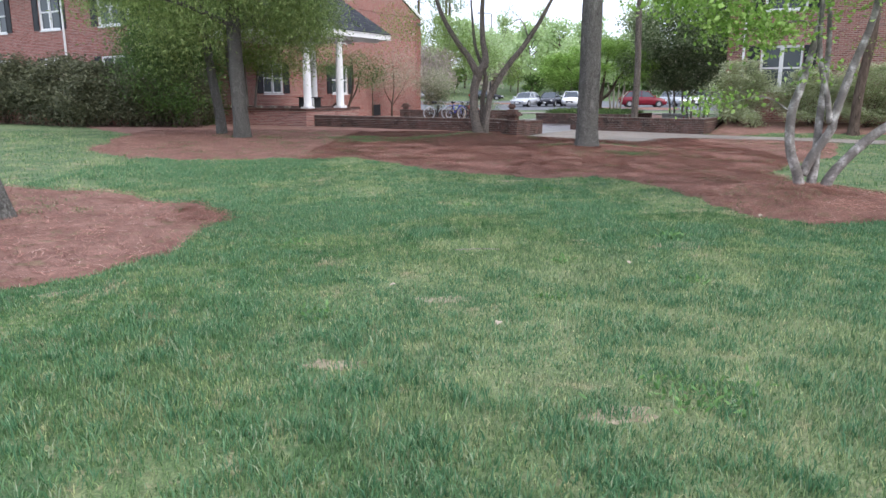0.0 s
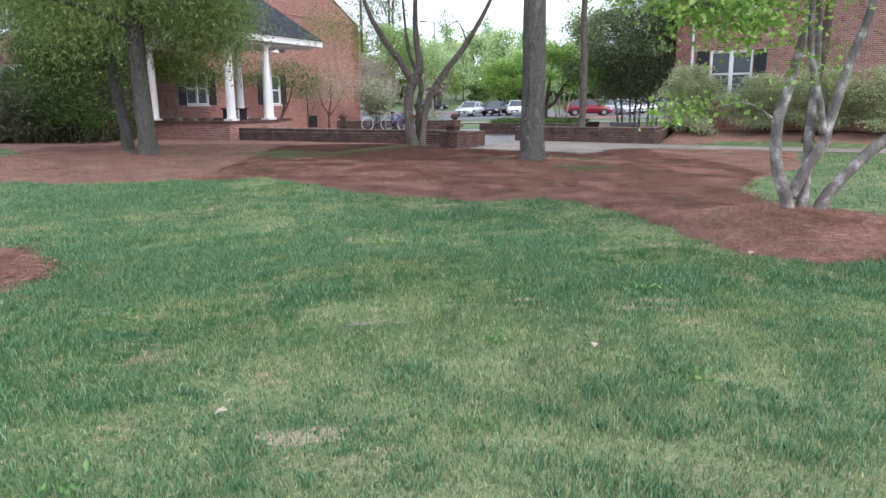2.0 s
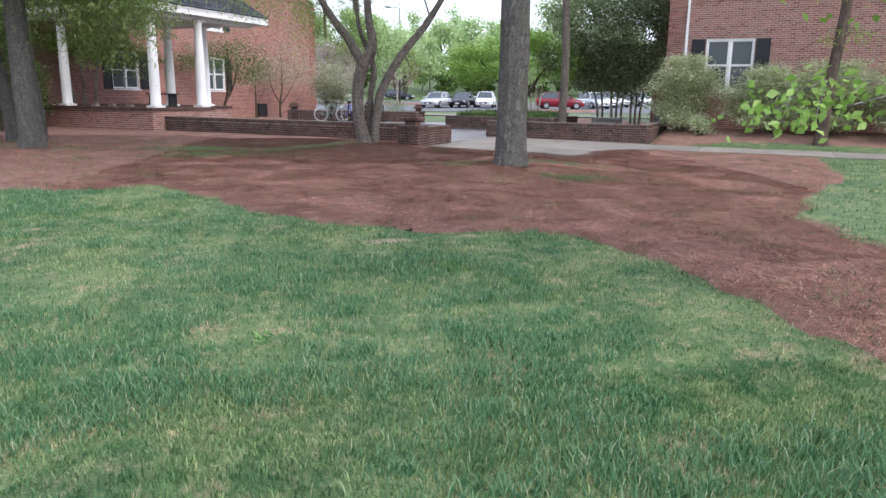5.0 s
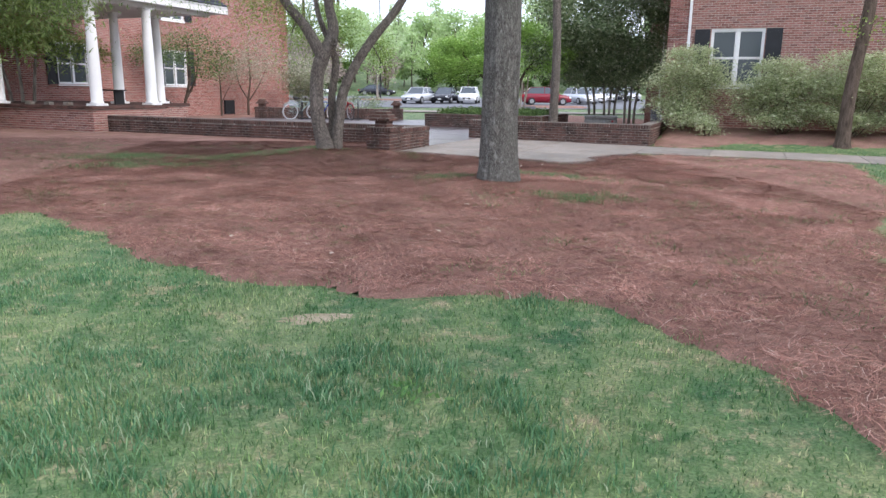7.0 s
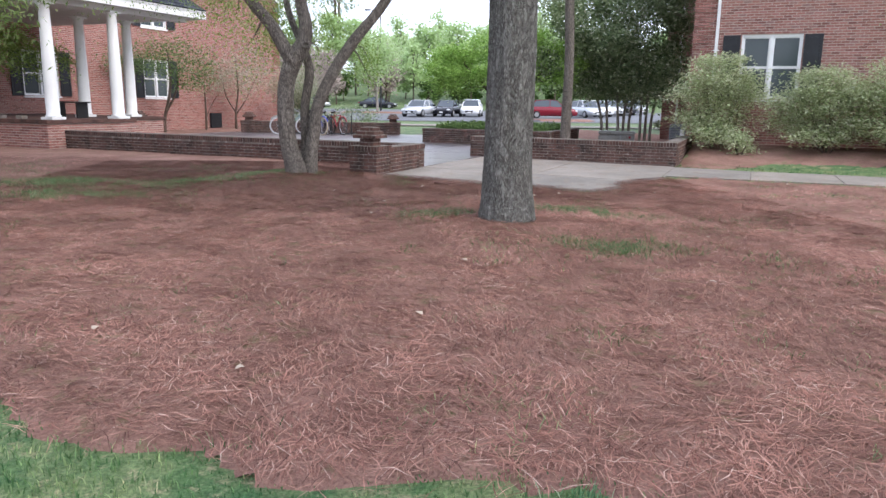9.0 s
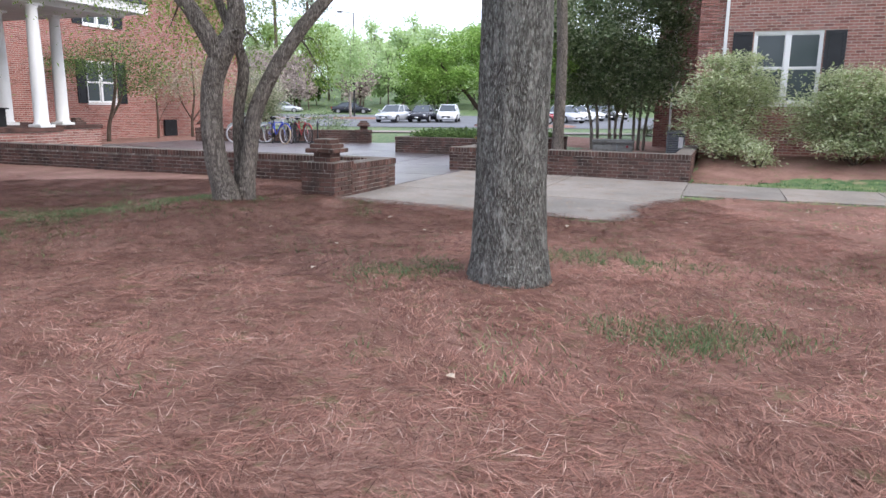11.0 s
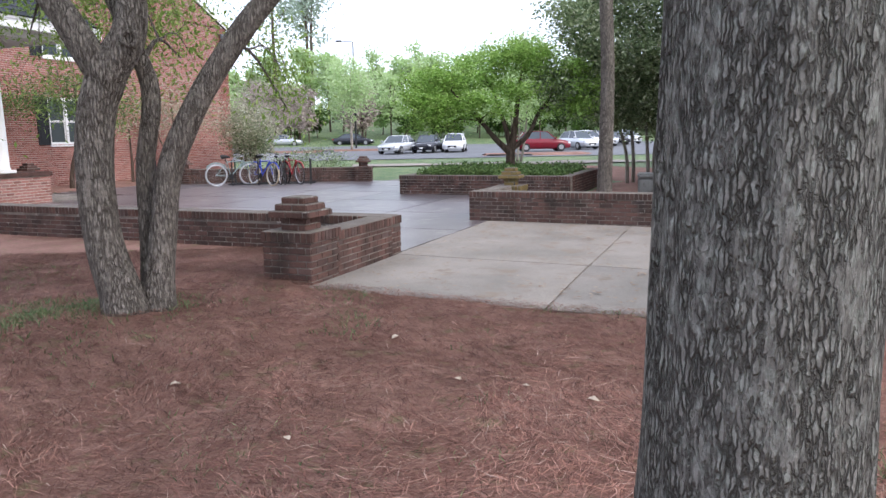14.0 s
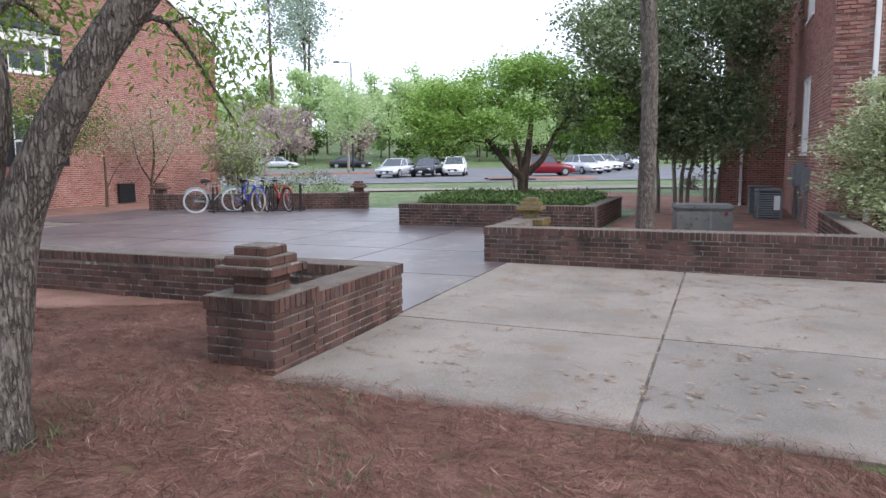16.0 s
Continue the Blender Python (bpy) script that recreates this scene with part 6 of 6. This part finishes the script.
car(7.0, 72.5, -118, M["car_silver"], "silver sedan parked facing the lawn", 4.6, 1.42)
car(9.6, 74.0, -112, M["car_black"], "black sedan parked beside a silver one", 4.6, 1.42)
car(11.8, 74.5, -105, M["car_white"], "white compact car with dark grille", 4.3, 1.5, 0.3)
car(4.2, 100.5, -10, M["car_black"], "black sedan parked by the far bank", 4.7, 1.4)
car(-4.0, 101.5, -5, M["car_silver"], "pale sedan parked by the far bank", 4.7, 1.4)
car(18.4, 72.0, -4, M["car_red"], "dark red crossover parked along the drive", 4.5, 1.6, 0.8)
for k, (x, y, pm, lb) in enumerate(((22.5, 75.0, "car_silver", "grey hatchback in the far row"), (24.6, 78.5, "car_white", "white van-like car in the far row"), (27.0, 82.0, "car_silver", "pale sedan in the far row"),
                                    (29.6, 85.5, "car_black", "dark sedan in the far row"), (32.4, 89.0, "car_silver", "silver sedan at the end of the row"))):
    car(x, y, -78, M[pm], lb, 4.4, 1.55, 0.6)

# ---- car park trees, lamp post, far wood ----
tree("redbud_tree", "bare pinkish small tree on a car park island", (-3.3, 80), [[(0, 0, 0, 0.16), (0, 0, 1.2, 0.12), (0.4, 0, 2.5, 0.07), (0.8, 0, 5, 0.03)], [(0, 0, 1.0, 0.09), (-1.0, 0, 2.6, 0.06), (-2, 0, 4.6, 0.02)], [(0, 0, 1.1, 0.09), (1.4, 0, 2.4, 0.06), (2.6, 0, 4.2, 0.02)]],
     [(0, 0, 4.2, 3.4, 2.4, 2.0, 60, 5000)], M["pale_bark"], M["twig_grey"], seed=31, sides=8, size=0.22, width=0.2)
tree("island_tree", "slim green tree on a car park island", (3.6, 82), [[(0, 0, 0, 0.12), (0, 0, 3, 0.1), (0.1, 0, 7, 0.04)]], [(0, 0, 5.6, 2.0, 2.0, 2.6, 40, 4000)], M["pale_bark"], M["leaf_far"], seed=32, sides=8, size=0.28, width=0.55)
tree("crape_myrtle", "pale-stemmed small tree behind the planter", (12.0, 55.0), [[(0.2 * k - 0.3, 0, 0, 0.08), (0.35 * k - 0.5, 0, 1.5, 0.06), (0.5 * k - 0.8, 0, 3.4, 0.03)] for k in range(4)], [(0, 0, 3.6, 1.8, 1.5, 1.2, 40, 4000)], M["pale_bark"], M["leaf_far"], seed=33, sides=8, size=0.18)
for k, (x, y) in enumerate(((-3.3, 80), (3.6, 82), (16, 66))):
    bed_sheet([(x - 4, y - 1.5), (x + 4, y - 1.8), (x + 4.5, y + 1.5), (x - 3.5, y + 1.6)], 0.6, 0.16, "pine straw island in the car park")
post = thing("street_lamp", None, "tall thin car park lamp post", "street lamp", m=Matrix.Translation((4.2, 90, lz(4.2, 90))))
part("pole", Build().tube([(0, 0, 0), (0, 0, 10.5)], [0.1, 0.06], 8).mesh("pole", M["iron"]), post)
part("arm", Build().tube([(0, 0, 10.5), (-1.2, 0, 10.6)], 0.04, 6).mesh("arm", M["iron"]), post)
part("lamp_head", Build().box(-1.7, -1.1, -0.15, 0.15, 10.5, 10.65, 0.03).mesh("lamp_head", M["iron"]), post)


def wood(seed, n, x0, x1, y0, y1, h0, h1, mat, leaves, size, label, name="far_wood", pine=False, spread=1.0):
    """Far trees, too many to count: trunks in one mesh, leaves in another."""
    rg = random.Random(seed)
    w = thing(name, None, label, "wood", kind="stuff")
    b, vs, fs, off = Build(), [], [], 0
    for k in range(n):
        x, y, h = rg.uniform(x0, x1), rg.uniform(y0, y1), rg.uniform(h0, h1)
        z = lz(x, y)
        b.tube([(x, y, z - 0.2), (x + rg.uniform(-0.3, 0.3), y, z + h * 0.5), (x + rg.uniform(-0.8, 0.8), y, z + h * 0.92)], [0.03 + h * 0.012, h * 0.009, 0.02], 5)
        tips = []
        for j in range(26 if not pine else 20):
            t = rg.uniform(0.28, 1.0) if not pine else rg.uniform(0.5, 1.0)
            r = spread * h * 0.24 * math.sqrt(max(0.02, 1 - abs(t - 0.55) * 1.7)) * rg.uniform(0.3, 1)
            a = rg.uniform(0, 6.28)
            p = (x + r * math.cos(a), y + r * math.sin(a), z + h * t)
            b.tube([(x, y, z + h * t * 0.82), p], [0.06, 0.02], 3, 0, False)
            tips.append(p)
        v, f = leaf_cloud(tips, (0.055 * h, 0.055 * h, 0.04 * h), leaves, size, 0.6, seed * 100 + k, 0.1, 0.3)
        vs.append(v)
        fs.append(f + off)
        off += len(v)
    part("trunks", b.mesh("trunks", M["brown_bark"]), w)
    tagged(part("foliage", fast_mesh("foliage", np.concatenate(vs), np.concatenate(fs), mat), w), kind="stuff")


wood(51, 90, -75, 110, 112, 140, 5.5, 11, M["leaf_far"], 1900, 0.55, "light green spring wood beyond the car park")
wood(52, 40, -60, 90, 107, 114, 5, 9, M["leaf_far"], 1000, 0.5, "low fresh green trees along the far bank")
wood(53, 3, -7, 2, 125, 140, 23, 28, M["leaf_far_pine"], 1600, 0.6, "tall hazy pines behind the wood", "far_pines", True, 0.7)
wood(54, 60, -70, 95, 108, 113, 2.0, 3.6, M["leaf_mid"], 900, 0.5, "dark understory along the bank", "far_understory", False, 2.4)
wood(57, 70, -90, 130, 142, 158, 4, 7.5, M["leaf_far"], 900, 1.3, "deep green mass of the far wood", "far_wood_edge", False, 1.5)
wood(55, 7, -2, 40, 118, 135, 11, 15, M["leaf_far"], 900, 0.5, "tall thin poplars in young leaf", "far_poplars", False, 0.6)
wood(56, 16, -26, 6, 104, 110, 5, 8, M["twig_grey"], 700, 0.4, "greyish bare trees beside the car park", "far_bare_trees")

# ---- grass blades and pine needles ----


def scatter(poly_test, x0, x1, y0, y1, count, seed):
    rng = np.random.RandomState(seed)
    x, y = rng.uniform(x0, x1, count), rng.uniform(y0, y1, count)
    k = poly_test(x, y, rng)
    return x[k], y[k], rng


def in_beds(x, y):
    e = 0.28 * (value_noise(x, y, 1.6, 3) - 0.5) + 0.14 * (value_noise(x, y, 6, 4) - 0.5)
    return np.maximum(inside(BED, x, y), inside(BED_LEFT, x, y)) + e


def on_paving(x, y):
    a, b = CA * x + SA * y, -SA * x + CA * y
    return (a > -26) & (b > 21.15) & (b < 28.3) & ((a < -5.3) | (b > 24.6) & (b < 26.75)) | (b > 28.3) & (a > -26)


def blades(name, x, y, rng, h0, h1, w, label, mat="blades"):
    n = len(x)
    z = level(x, y)
    tuft = value_noise(x, y, 2.6, 11) * 0.6 + value_noise(x, y, 0.9, 12) * 0.6
    h = (h0 + (h1 - h0) * np.clip(tuft - 0.15, 0, 1)) * rng.uniform(0.55, 1.2, n)
    a = rng.uniform(0, 2 * np.pi, n)
    lean = rng.uniform(0.15, 0.95, n) * h
    dx, dy = np.cos(a), np.sin(a)
    b = rng.uniform(0, 2 * np.pi, n)
    sx, sy = np.cos(b) * w / 2, np.sin(b) * w / 2
    p0 = np.stack([x - sx, y - sy, z - 0.005], 1)
    p1 = np.stack([x + sx, y + sy, z - 0.005], 1)
    mx, my, mz = x + dx * lean * 0.35, y + dy * lean * 0.35, z + h * 0.62
    p2 = np.stack([mx + sx * 0.8, my + sy * 0.8, mz], 1)
    p3 = np.stack([mx - sx * 0.8, my - sy * 0.8, mz], 1)
    p4 = np.stack([x + dx * lean, y + dy * lean, z + h], 1)
    v = np.stack([p0, p1, p2, p3, p4], 1).reshape(-1, 3)
    i = np.arange(n)[:, None] * 5
    f = np.concatenate([np.hstack([i, i + 1, i + 2]), np.hstack([i, i + 2, i + 3]), np.hstack([i + 3, i + 2, i + 4])])
    return thing(name, fast_mesh(name, v, f, M[mat]), label, "grass", kind="stuff")


BARE = [(2.3, 7.05, 0.3, 0.2), (1.34, 7.24, 0.14, 0.08), (-0.08, 5.08, 0.22, 0.11), (-3.0, 5.16, 0.18, 0.09), (0.77, 3.15, 0.2, 0.13), (0.95, 12.43, 0.24, 0.09), (-0.68, 3.74, 0.18, 0.08)]


def lawn_test(x, y, rng):
    d = in_beds(x, y)
    for p, q, rx, ry in BARE:
        d = np.where((np.hypot((x - p) / rx, (y - q) / ry) < 1.0) & (rng.rand(len(x)) < 0.45), 1.0, d)
    thick = 0.48 + 0.9 * value_noise(x, y, 1.1, 21) * value_noise(x, y, 3.5, 22) * 2
    return (d < rng.normal(0.03, 0.09, len(x))) & ~on_paving(x, y) & (rng.rand(len(x)) < thick)


x, y, rng = scatter(lawn_test, -3.6, 5.4, 1.6, 9.0, 300000, 1)
blades("grass", x, y, rng, 0.018, 0.05, 0.006, "short patchy lawn grass with taller tufts")
x, y, rng = scatter(lawn_test, -5.5, 5.5, 8.0, 17.2, 190000, 2)
blades("grass", x, y, rng, 0.016, 0.046, 0.0065, "short patchy lawn grass by the straw bed")
x, y, rng = scatter(lambda x, y, r: lawn_test(x, y, r) & ~((x > -5.5) & (x < 5.5) & (y < 17)), -16, 14, 5, 26.5, 110000, 3)
blades("grass", x, y, rng, 0.03, 0.07, 0.012, "farther lawn grass between beds and walk")


def tufts(x0, x1, y0, y1, count, per, seed, w, label):
    """Clumps of taller, darker grass."""
    rng = np.random.RandomState(seed)
    cx, cy = rng.uniform(x0, x1, count), rng.uniform(y0, y1, count)
    k = (value_noise(cx, cy, 0.75, 51) + 0.6 * value_noise(cx, cy, 2.2, 52) > 0.72) & (in_beds(cx, cy) < -0.02) & ~on_paving(cx, cy)
    cx, cy = cx[k], cy[k]
    r = rng.uniform(0.03, 0.13, len(cx))
    i = np.repeat(np.arange(len(cx)), per)
    x, y = cx[i] + rng.normal(0, 1, len(i)) * r[i], cy[i] + rng.normal(0, 1, len(i)) * r[i] * 0.8
    blades("grass_tufts", x, y, rng, 0.03, 0.08, w, label, "tuft")


tufts(-4, 5.5, 1.6, 9.5, 2600, 60, 61, 0.006, "dark green taller grass tufts in the lawn")
tufts(-7, 6, 7.5, 17.5, 5200, 36, 62, 0.0065, "dark green grass tufts farther off")
# sparse grass coming through the straw
x, y, rng = scatter(lambda x, y, r: (in_beds(x, y) > 0.05) & (value_noise(x, y, 1.4, 31) * value_noise(x, y, 4.0, 32) > 0.34) & (r.rand(len(x)) < 0.8) & ~on_paving(x, y), -8, 10, 8.5, 26, 220000, 4)
blades("grass", x, y, rng, 0.055, 0.105, 0.006, "thin grass sprouting through the pine straw")

# mossy green patches left of the elm, where the straw is thin
rng = np.random.RandomState(71)
spots = ((-1.3, 21.6, 0.9, 0.35), (0.0, 22.3, 0.5, 0.3), (-3.0, 21.9, 0.8, 0.3), (-2.2, 20.4, 0.7, 0.3), (2.5, 18.3, 0.25, 0.2), (4.3, 18.6, 0.35, 0.25), (3.9, 16.6, 0.35, 0.2))
x = np.concatenate([rng.normal(p, sx, int(7000 * sx)) for p, q, sx, sy in spots])
y = np.concatenate([rng.normal(q, sy, int(7000 * sx)) for p, q, sx, sy in spots])
k = (in_beds(x, y) > 0.05) & ~on_paving(x, y) & (value_noise(x, y, 4.0, 72) > 0.3)
blades("grass", x[k], y[k], rng, 0.07, 0.115, 0.007, "mossy green grass growing through thin straw", "moss_blade")


def needles(x, y, rng, lift, length, w, label, mat="needles"):
    n = len(x)
    z = level(x, y) + 0.045 + rng.uniform(0, lift, n)
    a = rng.normal(0, 0.6, n) + 3.6 * (value_noise(x, y, 1.7, 41) - 0.5) + np.where(rng.rand(n) < 0.3, rng.uniform(0, 3.14, n), 0)
    L = length * rng.uniform(0.6, 1.2, n)
    dx, dy = np.cos(a) * L / 2, np.sin(a) * L / 2
    sx, sy = -np.sin(a) * w / 2, np.cos(a) * w / 2
    t0, t1, arch = rng.normal(0, 0.012, n), rng.normal(0, 0.012, n), rng.uniform(0, 0.01, n)
    bend = rng.normal(0, 0.012, n)
    bx, by = -np.sin(a) * bend, np.cos(a) * bend
    q = [np.stack([x - dx, y - dy, z + t0], 1), np.stack([x + bx + sx, y + by + sy, z + arch], 1), np.stack([x + dx, y + dy, z + t1], 1), np.stack([x + bx - sx, y + by - sy, z + arch + 0.001], 1)]
    v = np.stack(q, 1).reshape(-1, 3)
    i = np.arange(n)[:, None] * 4
    f = np.concatenate([np.hstack([i, i + 1, i + 3]), np.hstack([i + 1, i + 2, i + 3])])
    return thing("pine_needles", fast_mesh("pine_needles", v, f, M[mat]), label, "pine straw", kind="stuff")


def bed_test(x, y, rng):
    return (in_beds(x, y) > rng.normal(0.0, 0.05, len(x))) & ~((np.hypot(x - 3.24, y - 17.85) < 0.25))


def darkened(x, y):
    """Share of needles given shade in their colour, growing raggedly towards the court."""
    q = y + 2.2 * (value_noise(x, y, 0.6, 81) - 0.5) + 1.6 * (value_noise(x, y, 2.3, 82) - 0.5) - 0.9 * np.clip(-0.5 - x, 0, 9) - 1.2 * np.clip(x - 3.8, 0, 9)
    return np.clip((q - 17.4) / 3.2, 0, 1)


x, y, rng = scatter(lambda x, y, r: bed_test(x, y, r) & (r.rand(len(x)) > 0.9 * darkened(x, y)), -3.5, 7.5, 8.0, 26, 470000, 5)
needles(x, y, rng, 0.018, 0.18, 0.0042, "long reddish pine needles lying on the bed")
x, y, rng = scatter(lambda x, y, r: bed_test(x, y, r) & (r.rand(len(x)) < darkened(x, y)), -3.5, 7.5, 16.0, 26, 300000, 7)
needles(x, y, rng, 0.02, 0.17, 0.0038, "dark pine needles before the court, shade put into their colour", "needles_shaded")
x, y, rng = scatter(lambda x, y, r: bed_test(x, y, r) & ~((x > -3.5) & (x < 7.5) & (y > 8)), -11, 12.5, 4.5, 27, 230000, 6)
needles(x, y, rng, 0.018, 0.2, 0.008, "pine needles farther across the bed")

# ---- worn bare spots in the lawn ----
for x, y, rx, ry in BARE:
    rg = random.Random(int(x * 100 + y * 37))
    ring_n, v, f = 22, [(x, y, lz(x, y) + 0.005)], []
    for q in (0.5, 0.8, 1.0):
        for k in range(ring_n):
            a = 2 * math.pi * k / ring_n
            r = q * (1 + 0.9 * noise.noise((math.cos(a) * 1.9 + x, math.sin(a) * 1.9 + y, 3)) + rg.uniform(-0.1, 0.1))
            px, py = x + rx * r * math.cos(a), y + ry * r * math.sin(a)
            v.append((px, py, lz(px, py) + (0.005 if q < 1 else -0.004)))
    for k in range(ring_n):
        m = (k + 1) % ring_n
        f += [(0, 1 + k, 1 + m)] + [(1 + o + k, 1 + o + ring_n + k, 1 + o + ring_n + m, 1 + o + m) for o in (0, ring_n)]
    tagged(thing("bare_soil", mesh_from("bare_soil", v, f, M["soil"], True), "worn patch of dry tan soil in the lawn", "soil patch", kind="stuff"))

# ---- broad-leaved weeds in the lawn ----
for k, (x, y, n, s) in enumerate(((1.22, 3.35, 90, 0.16), (0.95, 6.35, 16, 0.06), (0.75, 5.1, 16, 0.06), (1.9, 5.6, 24, 0.08), (-0.9, 4.6, 20, 0.08), (2.3, 7.4, 30, 0.1), (0.2, 9.6, 20, 0.08), (-1.6, 7.0, 26, 0.1), (1.5, 11.2, 24, 0.08))):
    v, f = leaf_cloud([(0, 0, 0.015)], (s, s, 0.006), n * 2, 0.055, 0.35, 300 + k, -0.75, 0.2)
    w = thing("weed", None, "bright green broad-leaved weed in the lawn", "weed", "lawn weeds", m=Matrix.Translation((x, y, lz(x, y))))
    tagged(part("rosette", fast_mesh("rosette", v, f, M["leaf_weed"]), w), kind="stuff")

# ---- litter: dry leaves, pale pebbles, twigs ----
rg = random.Random(9)
leaf_shape = Build()
leaf_shape.add([(0, 0, 0), (0.025, 0.02, 0.012), (0.06, 0, 0.004), (0.025, -0.022, 0.015), (0.045, 0.018, 0.016), (0.045, -0.016, 0.01)], [(0, 3, 1), (1, 3, 5, 4), (4, 5, 2)])
leaf_mesh = leaf_shape.mesh("fallen_leaf", M["leaf_dry"])
for x, y in [(2.05, 14.75), (2.9, 20.3), (3.3, 20.1), (4.1, 20.2), (1.35, 20.4), (2.0, 19.6), (3.6, 19.8), (4.6, 20.6), (1.0, 13.9), (2.5, 16.2), (0.1, 14.6), (1.8, 18.6), (3.9, 19.3), (0.3, 4.4), (-0.5, 5.2), (1.5, 6.0), (6.2, 20.9), (8.3, 21.6), (9.1, 22.0), (4.4, 15.4), (5.2, 17.1), (3.6, 8.4), (2.6, 21.2)]:
    lf = thing("fallen_leaf", leaf_mesh, "curled pale dry leaf on the ground", "leaf", "fallen leaves")
    s = rg.uniform(0.8, 1.5)
    lf.matrix_basis = Matrix.Translation((x, y, lz(x, y) + 0.062)) @ Matrix.Rotation(rg.uniform(0, 6), 4, "Z") @ Matrix.Scale(s, 4)
v, f = leaf_cloud([(*to_world(rg.uniform(-9.8, -5.5), min(26.8, 21.3 + abs(rg.gauss(0, 2.6)) if rg.random() < 0.4 else 26.5 - abs(rg.gauss(0, 1.0)))), 0) for k in range(420)], (0.07, 0.07, 0.0), 1300, 0.055, 0.42, 77, 0.0, 1.0)
v[:, 2] = level(v[:, 0], v[:, 1]) + 0.034 + np.abs(v[:, 2]) * 0.2
thing("leaf_litter", fast_mesh("leaf_litter", v, f, M["leaf_brown"]), "scattered brown leaf litter on the concrete", "leaf litter", kind="stuff")
for pts in ([(0.0, 6.55), (0.2, 6.6), (0.42, 6.57)], [(0.08, 6.63), (0.05, 6.5)]):
    tw = thing("twig", None, "thin dry twig lying in the grass", "twig", "twigs")
    part("stick", Build().tube([(p, q, lz(p, q) + 0.05 + 0.01 * k) for k, (p, q) in enumerate(pts)], [0.004] * len(pts), 6).mesh("stick", M["pale_bark"]), tw)
